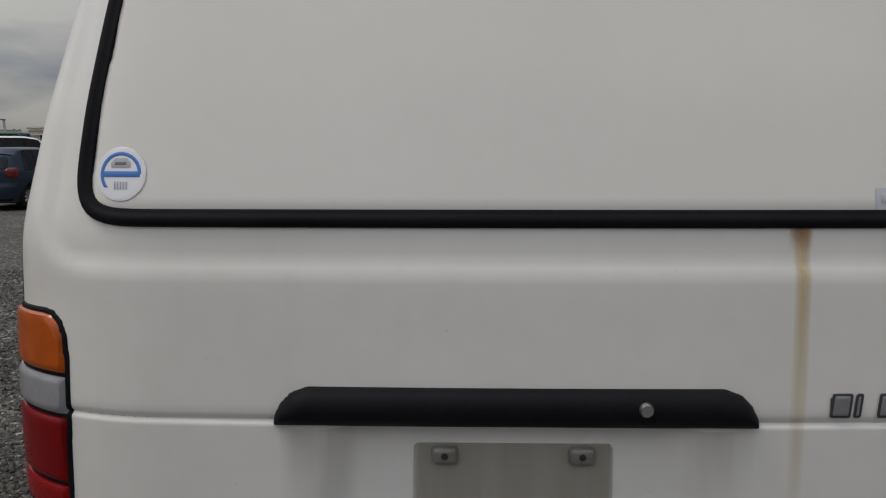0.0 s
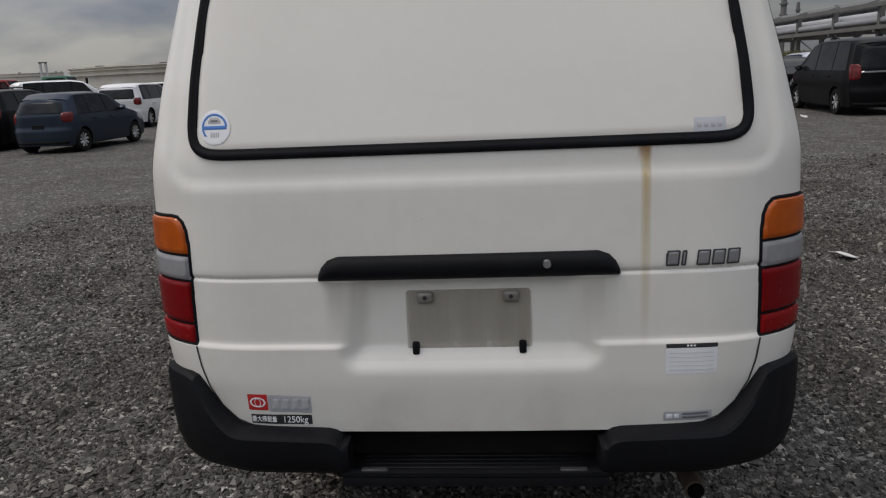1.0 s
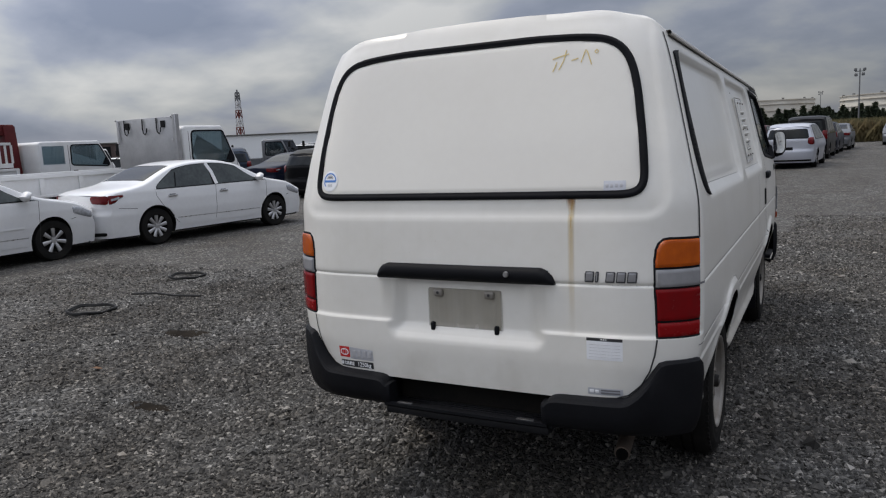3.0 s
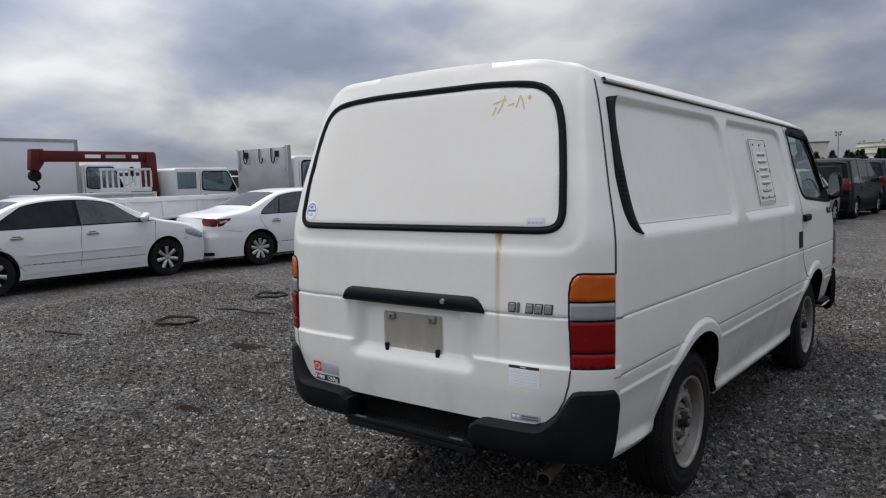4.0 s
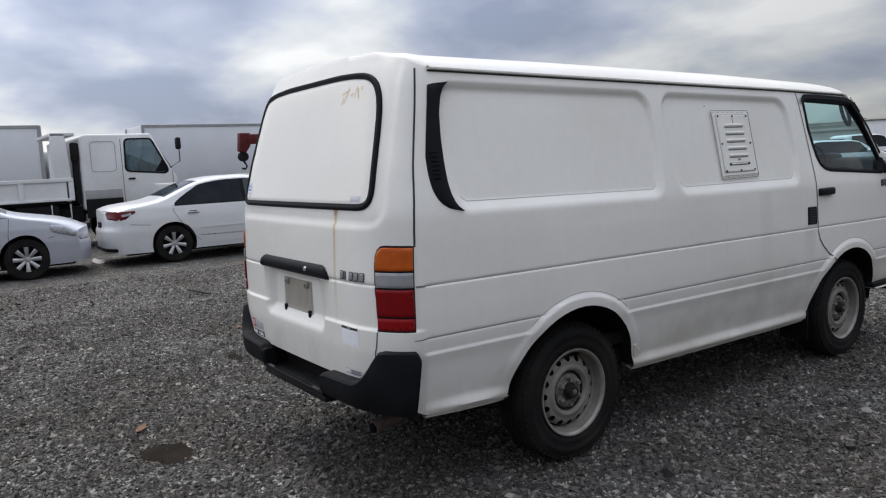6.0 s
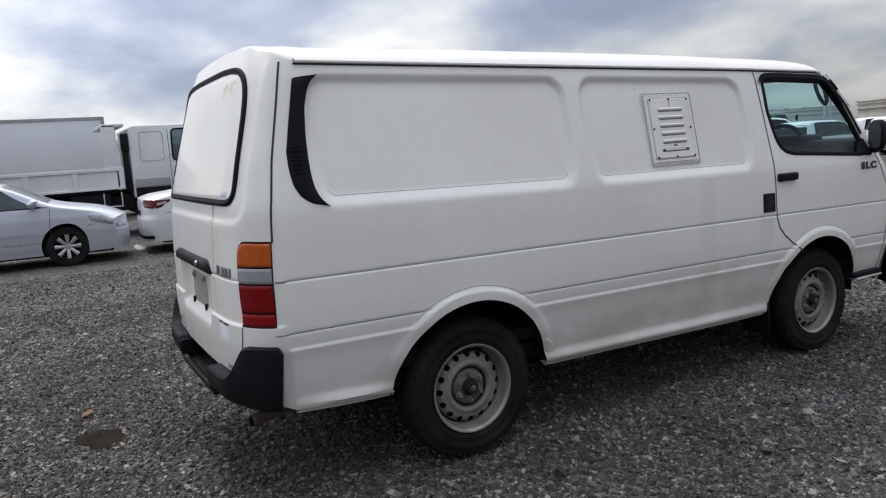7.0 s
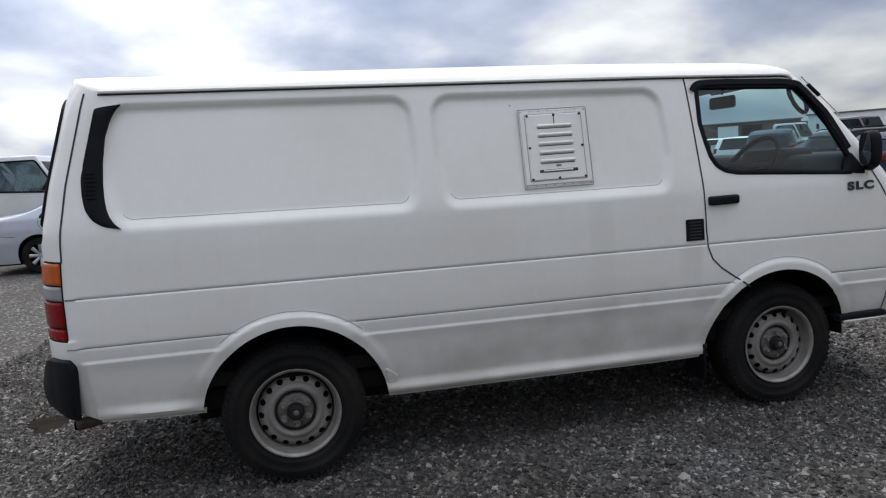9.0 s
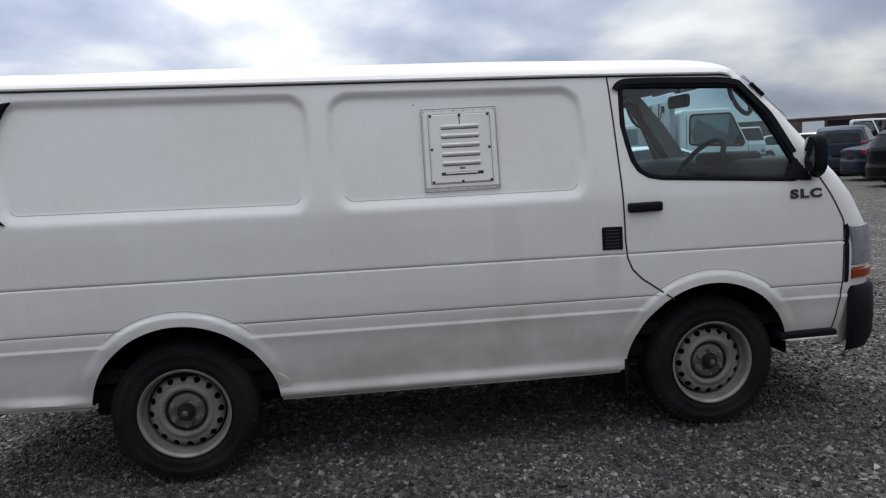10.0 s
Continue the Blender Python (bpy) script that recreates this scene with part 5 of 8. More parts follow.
def van_wheel(m, s):
    w_ = new("wheel")
    w_.parent = van
    w_.matrix_basis = m
    tb = lathe_bm([(-.19, .195), (-.197, .23), (-.198, .29), (-.185, .325), (-.165, .334), (-.130, .336), (-.128, .329), (-.120, .329), (-.118, .336), (-.085, .337), (-.083, .330), (-.075, .330), (-.073, .337), (-.040, .335), (-.020, .328), (-.008, .316), (-.004, .311), (-.006, .309), (.000, .300), (.002, .285), (.0035, .281), (.0035, .277), (.001, .273), (.0, .25), (.0015, .240), (.0015, .236), (-.003, .228), (-.010, .212), (-.012, .208), (-.03, .198)], 64, cap=False)
    ty = part("tyre", tb, TYRE, w_, "worn black tyre with dusty sidewall", sharp=50)
    # blocks round the shoulder of the tread
    lb = bmesh.new()
    for i in range(64):
        bmesh.ops.create_cube(lb, size=1.0, matrix=Matrix.Rotation(2 * math.pi * i / 64, 4, "X") @ Matrix.LocRotScale((-.018, 0, .3175), None, (.024, .019, .014)))
    part("tread_band", lb, TYRE, ty, smooth=False)
    rb = lathe_bm([(-.03, .199), (-.008, .211), (-.002, .210), (-.004, .203), (-.016, .197), (-.045, .191), (-.058, .1885), (-.060, .184), (-.085, .180), (-.086, .174), (-.062, .172), (-.056, .169), (-.044, .157), (-.038, .146), (-.040, .137), (-.040, .131), (-.030, .121), (-.028, .114), (-.031, .105), (-.046, .097), (-.056, .092), (-.057, .085), (-.047, .080), (-.046, .050), (-.04, .045), (-.04, .0)], 64, cap=False)
    rim = part("rim", rb, STEEL, w_, "dirty silver painted steel rim", sharp=60)
    part("rim_lip", lathe_bm([(-.03, .1995), (-.007, .2115), (.0, .2115), (.001, .207), (-.003, .2015), (-.010, .1975), (-.012, .1955), (-.016, .1955), (-.045, .1895)], 64, cap=False), RIMLIP, rim, sharp=60)
    # near-black ring paints the shade at the bottom of the rim groove
    part("rim_well", lathe_bm([(-.084, .1815), (-.0835, .1735)], 48, cap=False), HOLE, rim)
    part("hub", lathe_bm([(-.056, .086), (-.045, .081), (-.0435, .078), (-.0435, .050), (-.038, .046), (-.036, .0)], 40, cap=False), HUBSTEEL, rim, sharp=45)
    for i in range(16):
        a = 2 * math.pi * i / 16
        hb = bmesh.new()
        bmesh.ops.create_cone(hb, cap_ends=True, segments=14, radius1=.0158, radius2=.0150, depth=.003)
        # turned to lie in the sloping ring of the disc
        bmesh.ops.rotate(hb, verts=hb.verts, matrix=Matrix.Rotation(radians(54), 3, "Y"))
        bmesh.ops.translate(hb, verts=hb.verts, vec=(-.0462, 0, .1575))
        bmesh.ops.rotate(hb, verts=hb.verts, cent=(0, 0, 0), matrix=Matrix.Rotation(a, 3, "X"))
        part("vent_hole", hb, HOLE, rim)
    for i in range(6):
        a = 2 * math.pi * (i + .5) / 6
        nb_ = lathe_bm([(-.050, .0125), (-.026, .0120), (-.020, .009), (-.020, 0)], 6, centre=(0, math.cos(a) * .064, math.sin(a) * .064))
        part("wheel_nut", nb_, NUT, rim)
        part("nut_washer", lathe_bm([(-.046, .018), (-.0415, .0175), (-.0415, 0)], 16, centre=(0, math.cos(a) * .064, math.sin(a) * .064)), STEEL, rim)
    part("dirt_groove", lathe_bm([(-.0445, .0965), (-.0545, .0925), (-.0555, .0855), (-.0465, .0815)], 40, cap=False), HUBDARK, rim, "brake dust packed in the rim groove")
    part("hub_bore", lathe_bm([(-.0415, .0425), (-.035, .0425), (-.034, .030)], 32, cap=False), HUBDARK, rim)
    part("hub_cap", lathe_bm([(-.036, .031), (-.010, .029), (-.002, .026), (-.002, .019), (-.006, .018), (-.006, 0)], 24), HUBDARK, rim)
    part("hub_emblem", lathe_bm([(-.006, .015), (.0, .0145), (.002, .011), (.002, 0)], 16), HUBSTEEL, rim)
    return w_


for yw in (1.052, 3.642):
    van_wheel(pose(.797, yw, .336), 1)
    van_wheel(pose(-.797, yw, .336, 0, 0, 180), -1)

# ---- ground ----


def gravel_material(name, stones):
    m = bpy.data.materials.new(name)
    m.use_nodes = True
    t = m.node_tree
    b = t.nodes["Principled BSDF"]
    N_ = t.nodes.new
    L = t.links.new
    tc = N_("ShaderNodeTexCoord")
    patchy = N_("ShaderNodeTexNoise")
    patchy.inputs["Scale"].default_value, patchy.inputs["Detail"].default_value, patchy.inputs["Roughness"].default_value = 0.8, 6, 0.62
    L(tc.outputs["Object"], patchy.inputs["Vector"])
    r2 = N_("ShaderNodeValToRGB")
    r2.color_ramp.elements[0].position, r2.color_ramp.elements[0].color = 0.38, (0.42, 0.388, 0.348, 1)
    r2.color_ramp.elements[1].position, r2.color_ramp.elements[1].color = 0.62, (0.60, 0.59, 0.572, 1)
    L(patchy.outputs[0], r2.inputs[0])
    ramp_ = N_("ShaderNodeValToRGB")
    el = ramp_.color_ramp.elements
    el[0].position, el[0].color = 0.0, (0.040, 0.039, 0.037, 1)
    el[1].position, el[1].color = 1.0, (0.62, 0.61, 0.59, 1)
    for p, c in ((.35, .088), (.7, .165), (.9, .27)):
        q = el.new(p)
        q.color = (c, c * .985, c * .955, 1)
    if stones:
        g = N_("ShaderNodeNewGeometry")
        L(g.outputs["Random Per Island"], ramp_.inputs[0])
        fine = N_("ShaderNodeTexNoise")
        fine.inputs["Scale"].default_value, fine.inputs["Detail"].default_value = 120, 4
        L(tc.outputs["Object"], fine.inputs["Vector"])
        hgt = fine.outputs[0]
        dist = 0.003
    else:
        vo = N_("ShaderNodeTexVoronoi")
        vo.inputs["Scale"].default_value = 42
        L(tc.outputs["Object"], vo.inputs["Vector"])
        vo2 = N_("ShaderNodeTexVoronoi")
        vo2.inputs["Scale"].default_value = 95
        L(tc.outputs["Object"], vo2.inputs["Vector"])
        sp = N_("ShaderNodeSeparateColor")
        L(vo.outputs["Color"], sp.inputs[0])
        L(sp.outputs[0], ramp_.inputs[0])
        mn = N_("ShaderNodeMath")
        mn.operation = "MULTIPLY_ADD"
        mn.inputs[1].default_value = 0.4
        L(vo2.outputs["Distance"], mn.inputs[0])
        L(vo.outputs["Distance"], mn.inputs[2])
        iv = N_("ShaderNodeMath")
        iv.operation = "SUBTRACT"
        iv.inputs[0].default_value = 1.0
        L(mn.outputs[0], iv.inputs[1])
        hgt = iv.outputs[0]
        dist = 0.022
    mid = N_("ShaderNodeTexNoise")
    mid.inputs["Scale"].default_value, mid.inputs["Detail"].default_value, mid.inputs["Roughness"].default_value = 2.6, 7, 0.65
    L(tc.outputs["Object"], mid.inputs["Vector"])
    r3 = N_("ShaderNodeValToRGB")
    r3.color_ramp.elements[0].position, r3.color_ramp.elements[0].color = 0.33, (0.68, 0.64, 0.595, 1)
    r3.color_ramp.elements[1].position, r3.color_ramp.elements[1].color = 0.66, (1.22, 1.22, 1.22, 1)
    L(mid.outputs[0], r3.inputs[0])
    m3 = N_("ShaderNodeMix")
    m3.data_type, m3.blend_type = "RGBA", "MULTIPLY"
    m3.inputs["Factor"].default_value = 1.0
    L(r2.outputs[0], m3.inputs["A"])
    L(r3.outputs[0], m3.inputs["B"])
    mx = N_("ShaderNodeMix")
    mx.data_type, mx.blend_type = "RGBA", "MULTIPLY"
    mx.inputs["Factor"].default_value = 1.0
    L(ramp_.outputs[0], mx.inputs["A"])
    L(m3.outputs["Result"], mx.inputs["B"])
    L(mx.outputs["Result"], b.inputs["Base Color"])
    b.inputs["Roughness"].default_value = 0.82
    bp = N_("ShaderNodeBump")
    bp.inputs["Strength"].default_value, bp.inputs["Distance"].default_value = 0.9, dist
    L(hgt, bp.inputs["Height"])
    L(bp.outputs[0], b.inputs["Normal"])
    return m


GRAVEL = gravel_material("gravel_ground", False)
STONES = gravel_material("gravel_stones", True)


def ground_z(x, y):
    """Shallow ruts and hollows."""
    x, y = np.asarray(x, float), np.asarray(y, float)
    h = 0.010 * np.sin(x * 1.3 + y * .4) * np.sin(y * .9 - x * .3) + 0.006 * np.sin(x * 3.1 + 1.7) * np.sin(y * 2.3)
    near = np.exp(-(((x) / 2.2) ** 4 + ((y - 2.2) / 3.2) ** 4))
    hollow = -0.03 * np.exp(-(((x + .74) / .30) ** 2 + ((y + .47) / .16) ** 2))
    return h * (1 - near) * np.exp(-(np.hypot(x, y) / 40) ** 2) + hollow - 0.006


gx = np.concatenate([[-2500, -600, -200, -90, -50, -30, -20], np.arange(-14, -1.51, .25), np.arange(-1.45, -.01, .05), np.arange(0, 14.01, .25), [20, 30, 50, 90, 200, 600, 2500]])
gy = np.concatenate([[-2500, -600, -200, -80, -40, -20, -12], np.arange(-8, -1.01, .25), np.arange(-.95, -.01, .05), np.arange(0, 24.01, .25), [30, 40, 60, 100, 200, 600, 2500]])
GX, GY = np.meshgrid(gx, gy, indexing="ij")
V = np.stack([GX, GY, ground_z(GX, GY)], -1).reshape(-1, 3)
gr = put("ground", mesh_np("ground", V, grid_faces(len(gx), len(gy)), GRAVEL))
tagged(gr, "wide yard of grey crushed gravel with darker trodden patches", "ground", kind="structure")

# loose stones where the camera passes near
rng = np.random.default_rng(4)
blk = np.array([(1, 0, 0), (0, 1, 0), (-1, 0, 0), (0, -1, 0), (0, 0, 1), (0, 0, -1)], float)
blf = np.array([(0, 1, 4), (1, 2, 4), (2, 3, 4), (3, 0, 4), (1, 0, 5), (2, 1, 5), (3, 2, 5), (0, 3, 5)])


def stone_field(name, regions, size, label):
    pts = []
    for x0, x1, y0, y1, dens_ in regions:
        n = int((x1 - x0) * (y1 - y0) * dens_)
        pts.append(np.stack([rng.uniform(x0, x1, n), rng.uniform(y0, y1, n)], -1))
    p = np.concatenate(pts)
    # the muddy hollow is almost bare
    p = p[(np.hypot(p[:, 0] + .75, (p[:, 1] + .46) * 1.2) > .15) | (rng.random(len(p)) < .08)]
    n = len(p)
    s = size * rng.lognormal(0, .34, n)
    sh = blk[None] + rng.uniform(-.42, .42, (n, 6, 3))
    sh = sh * (s[:, None] * rng.uniform(.75, 1.2, (n, 3)))[:, None, :] * np.array((1.1, 1.1, .85))
    a = rng.uniform(0, 2 * math.pi, n)
    c, q = np.cos(a)[:, None], np.sin(a)[:, None]
    tilt = rng.normal(0, .55, (n, 1))
    X, Yv, Zv = sh[..., 0], sh[..., 1], sh[..., 2]
    Y2, Z2 = Yv * np.cos(tilt) - Zv * np.sin(tilt), Yv * np.sin(tilt) + Zv * np.cos(tilt)
    W = np.stack([X * c - Y2 * q + p[:, :1], X * q + Y2 * c + p[:, 1:], Z2 + (ground_z(p[:, 0], p[:, 1]) + s * rng.uniform(-.15, .32, n))[:, None]], -1)
    me = bpy.data.meshes.new(name)
    nv, nf = n * 6, n * 8
    me.vertices.add(nv)
    me.vertices.foreach_set("co", W.reshape(-1).astype(np.float32))
    me.loops.add(nf * 3)
    me.loops.foreach_set("vertex_index", (blf[None] + (np.arange(n) * 6)[:, None, None]).reshape(-1).astype(np.int32))
    me.polygons.add(nf)
    me.polygons.foreach_set("loop_start", np.arange(0, nf * 3, 3, dtype=np.int32))
    me.update(calc_edges=True)
    me.shade_flat()
    me.materials.append(STONES)
    ob = put(name, me)
    return tagged(ob, label, "gravel", kind="stuff")


stone_field("gravel", [(-2.9, -.7, -1.3, 2.2, 4000), (-.7, .7, -1.3, .3, 4000), (.65, 3.2, -1.3, 4.6, 4000), (-5.2, -2.9, -1.2, 4.0, 2000), (-8.0, -5.2, -1.2, 4.6, 800), (-5.2, -.9, 3.2, 7, 1100), (.8, 4.2, 4.6, 8, 2000), (3.2, 5.5, .6, 4.6, 1500), (4.2, 7.0, 4.6, 9.5, 900), (.8, 4.2, 8, 11, 800), (-.7, .7, .3, 4.4, 2600), (-.9, .8, 4.4, 9, 1800), (-2.9, -.7, 2.2, 3.2, 2200)], .0088, "loose grey crushed stones covering the yard")

# ---- parked cars ----


def smooth_curve(ys, zs, lo, hi, width=0.05):
    g = np.linspace(lo, hi, 401)
    v = np.interp(g, ys, zs)
    st_ = (hi - lo) / 400
    k = np.exp(-0.5 * (np.arange(-40, 41) * st_ / width) ** 2)
    k /= k.sum()
    v = np.convolve(np.pad(v, 40, "edge"), k, "valid")
    return lambda y: np.interp(y, g, v)


PAINTS = {}


def car_paint(name, col, metal=0.25):
    if name not in PAINTS:
        PAINTS[name] = mat(name + "_car_paint", col, 0.28, metal=metal, coat=0.5 if max(col) > .2 else 0.04, spec=0.5 if max(col) > .2 else 0.14, noise_amt=0.12, noise_scale=1.2, rand=0.06)
    return PAINTS[name]


KINDS = {
    # length, width, height, wheelbase, front overhang, belt, profile (distance from the tail, height), window ends (rear, front), pillars, cowl, screen top, backlight
    "sedan": dict(L=4.55, W=1.70, H=1.405, wb=2.65, fo=.90, belt=.93, prof=[(0, .88), (.05, .97), (.55, 1.015), (.85, 1.06), (1.2, 1.225), (1.5, 1.345), (1.85, 1.395), (2.3, 1.405), (2.65, 1.37), (2.95, 1.28), (3.45, 1.01), (3.62, .965), (4.2, .875), (4.45, .79), (4.55, .69)], win=(1.06, 3.46), pil=(2.24,), rake=.42, screen=(2.85, 3.46), back=(.92, 1.50), lean=0.0, r=.055),
    "hatch": dict(L=3.70, W=1.66, H=1.50, wb=2.39, fo=.72, belt=.94, prof=[(0, 1.33), (.06, 1.40), (.22, 1.465), (.7, 1.50), (1.6, 1.50), (2.05, 1.43), (2.65, 1.04), (2.8, 1.00), (3.4, .87), (3.62, .72), (3.70, .60)], win=(.42, 2.52), pil=(.98, 1.72), screen=(2.05, 2.62), back=None, lean=.50, r=.075),
    "wagon": dict(L=4.25, W=1.69, H=1.50, wb=2.55, fo=.80, belt=.95, prof=[(0, 1.38), (.06, 1.44), (.22, 1.49), (.9, 1.52), (2.2, 1.50), (2.55, 1.44), (3.15, 1.05), (3.3, 1.0), (3.95, .88), (4.17, .74), (4.25, .62)], win=(.30, 3.0), pil=(1.1, 2.1), screen=(2.55, 3.12), back=None, lean=.34, r=.07),
    "minivan": dict(L=4.55, W=1.72, H=1.78, wb=2.75, fo=.88, belt=1.02, prof=[(0, 1.64), (.06, 1.70), (.22, 1.755), (1.0, 1.79), (2.4, 1.78), (2.85, 1.70), (3.65, 1.16), (3.8, 1.10), (4.25, .95), (4.47, .78), (4.55, .62)], win=(.32, 3.50), pil=(1.25, 2.35), screen=(2.85, 3.62), back=None, lean=.20, r=.08),
    "suv": dict(L=4.45, W=1.78, H=1.66, wb=2.62, fo=.85, belt=1.06, prof=[(0, 1.50), (.06, 1.57), (.24, 1.635), (1.0, 1.68), (2.1, 1.67), (2.55, 1.58), (3.2, 1.14), (3.35, 1.09), (4.1, .98), (4.36, .84), (4.45, .70)], win=(.40, 3.05), pil=(1.15, 2.05), screen=(2.55, 3.16), back=None, lean=.42, r=.075),
    "van": dict(L=4.70, W=1.69, H=1.98, wb=2.57, fo=1.0, belt=1.10, prof=[(0, 1.84), (.06, 1.90), (.25, 1.955), (1.5, 1.99), (3.4, 1.97), (3.75, 1.88), (4.30, 1.25), (4.45, 1.15), (4.62, .95), (4.70, .70)], win=(.35, 4.15), pil=(1.5, 2.9), screen=(3.72, 4.30), back=None, lean=.16, r=.08),
}


def round_wheel(parent, m, R, spokes, width=.19, cover=ALLOY):
    w_ = new("wheel")
    w_.parent = parent
    w_.matrix_basis = m
    rr = R * .66
    part("tyre", lathe_bm([(-width, rr), (-width, R * .93), (-width + .02, R), (-.03, R), (-.006, R * .95), (0, R * .85), (-.008, rr), (-.05, rr * .97)], 32, cap=False), TYRE, w_)
    rim = part("rim", lathe_bm([(-.05, rr), (-.008, rr), (-.004, rr * .97), (-.012, rr * .92), (-.06, rr * .88), (-.08, rr * .5), (-.08, 0)], 32, cap=False), DARK if spokes else cover, w_)
    for i in range(spokes):
        a = 2 * math.pi * i / spokes
        bm = box_bm(-.045, -.012, -.020 * R / .31, .020 * R / .31, .02, rr * .97, .006, 1)
        for v in bm.verts:
            k = v.co.z / rr
            v.co.y *= 0.8 + 0.9 * k
        bmesh.ops.rotate(bm, verts=bm.verts, matrix=Matrix.Rotation(a, 3, "X"))
        part("spoke", bm, cover, rim)
    part("hub_cap", lathe_bm([(-.05, rr * .26), (-.012, rr * .22), (-.008, 0)], 16, cap=False), cover, rim)
    return w_


def make_car(name, kind, paint, m, label, category, group="", spokes=7, dark_rear=True, detail=True, tail=CARRED, scale_l=1.0, glass=DARKGLASS, side_mould=False, rails=False, strip=False, pillar=False):
    K = KINDS[kind]
    L, W, H, belt, r = K["L"], K["W"], K["H"], K["belt"], K["r"]
    root = thing(name, m, label, category, group)
    zt = smooth_curve([p[0] for p in K["prof"]], [p[1] for p in K["prof"]], 0, L, .10 if kind == "sedan" else .06)
    fax, rax = L - K["fo"], L - K["fo"] - K["wb"]
    R = .31 if kind != "suv" else .35
    if kind == "hatch":
        R = .295

    def end_w(y):
        return smooth01((.75 - y) / .75), smooth01((y - (L - .9)) / .9)

    def X(y, z):
        wr, wf = end_w(y)
        plan = W / 2 * (1 - .06 * wr ** 2 - .075 * wf ** 2)
        lo = np.interp(z, [.18, .30, .55, .75, belt], [.94, .965, 1.0, .998, .97])
        hi = np.interp(z, [belt, H], [.97, .74 if kind not in ("van", "minivan") else .80])
        return plan * np.where(z < belt, lo, hi)

    def S(y, z):
        y, z = np.asarray(y, float), np.asarray(z, float)

        def pt(y, z):
            x = X(y, z)
            return np.stack([x, warp(y, z, x, x), z], -1)
        P, h = pt(y, z), 1e-3
        N = np.cross(pt(y + h, z) - pt(y - h, z), pt(y, z + h) - pt(y, z - h))
        return P, N / (np.linalg.norm(N, axis=-1)[..., None] + 1e-12)

    def warp(y, z, x, x0):
        wr, wf = end_w(y)
        q = (x / np.maximum(x0, .05)) ** 2
        return y + wr * (.20 * q ** 2.2 + K["lean"] * np.maximum(z - belt, 0) + .10 * np.maximum(.40 - z, 0) - .035 * smooth01((.66 - z) / .10)) - wf * (.20 * q ** 1.5 + .10 * np.maximum(.38 - z, 0) - .025 * smooth01((.58 - z) / .10)) - L / 2

    ys = np.concatenate([np.linspace(0, .5, 11), np.linspace(.5, L - .6, 26), np.linspace(L - .6, L, 12)])
    if detail:
        ys = ys[(np.abs(ys - rax) > R * 1.3) & (np.abs(ys - fax) > R * 1.3)]
        ys = np.concatenate([ys] + [q + np.linspace(-1.3, 1.3, 23) * R for q in (rax, fax)])
    ys = np.unique(np.round(np.clip(ys, 0, L), 4))
    ns, nc = 27, 8
    rows = []
    zb = .20
    for y in ys:
        zz = zb + (zt(y) - r - zb) * np.linspace(0, 1, ns)
        x = X(np.full(ns, y), zz)
        x0 = x[-1]
        ph = np.linspace(0, math.pi / 2, nc)[1:]
        cx_, cz = x0 * np.cos(ph) ** .5, zt(y) - r + r * np.sin(ph) ** 1.0
        xx, z2 = np.concatenate([x, cx_]), np.concatenate([zz, cz])
        rows.append(np.stack([xx, np.full(len(xx), y), z2, np.full(len(xx), x0)], -1))
    G = np.stack(rows, 0)
    cut = lambda y, z: np.minimum(np.hypot(y - rax, z - R) - R * 1.17, np.hypot(y - fax, z - R) - R * 1.17)
    side = np.zeros(G.shape[:2], bool)
    side[:, :ns] = True
    Yq, Zq, dd = snap(G[..., 1], G[..., 2], cut, .042 if detail else .055)
    Yq, Zq = np.where(side, Yq, G[..., 1]), np.where(side, Zq, G[..., 2])
    keep = (dd > -2e-3) | ~side
    Xq = np.where(side, X(Yq, Zq), G[..., 0])
    x0q = np.where(side, Xq, G[..., 3])
    P = np.stack([Xq, warp(Yq, Zq, Xq, np.maximum(x0q, Xq)), Zq], -1)
    V, F = compact(P.reshape(-1, 3), grid_faces(*Xq.shape, keep))
    blocks = [(V, F), (V * np.array((-1, 1, 1)), F[:, ::-1])]
    # nose and tail
    for e_i, y in ((0, 0.0), (-1, L)):
        col = G[e_i]
        t = np.linspace(-1, 1, 13)
        XX = col[:, 0][:, None] * t[None]
        x0 = np.maximum(col[:, 0], 1e-3)[:, None] * np.ones_like(t)[None]
        ZZ = col[:, 2][:, None] * np.ones_like(t)[None]
        PE = np.stack([XX, warp(np.full(XX.shape, y), ZZ, XX, x0), ZZ], -1)
        blocks.append((PE.reshape(-1, 3), grid_faces(*XX.shape)))
    V, F = weld(blocks)
    bm = bmesh.new()
    me = mesh_np("body", V, F, paint, False)
    bm.from_mesh(me)
    bpy.data.meshes.remove(me)
    bmesh.ops.remove_doubles(bm, verts=bm.verts, dist=1e-3)
    bmesh.ops.recalc_face_normals(bm, faces=bm.faces)
    part("body", bm, paint, root, sharp=55)
    part("underbody", box_bm(-W * .44, W * .44, -L / 2 + .25, L / 2 - .25, .17, .33, .02, 1), DARK, root)

    def both(nm, V, F, material, parent=root, lab=""):
        a = part_np(nm, V, F, material, parent, lab)
        V2, F2 = mirror_x(V, F)
        b = part_np(nm, V2, F2, material, parent, lab)
        return a, b

    # side glass: a clean grid between the sill and the roof edge
    w0, w1 = K["win"]
    top_gap = .085 if kind not in ("van",) else .12
    s0w = K["screen"][0]
    rake = K.get("rake", .10)

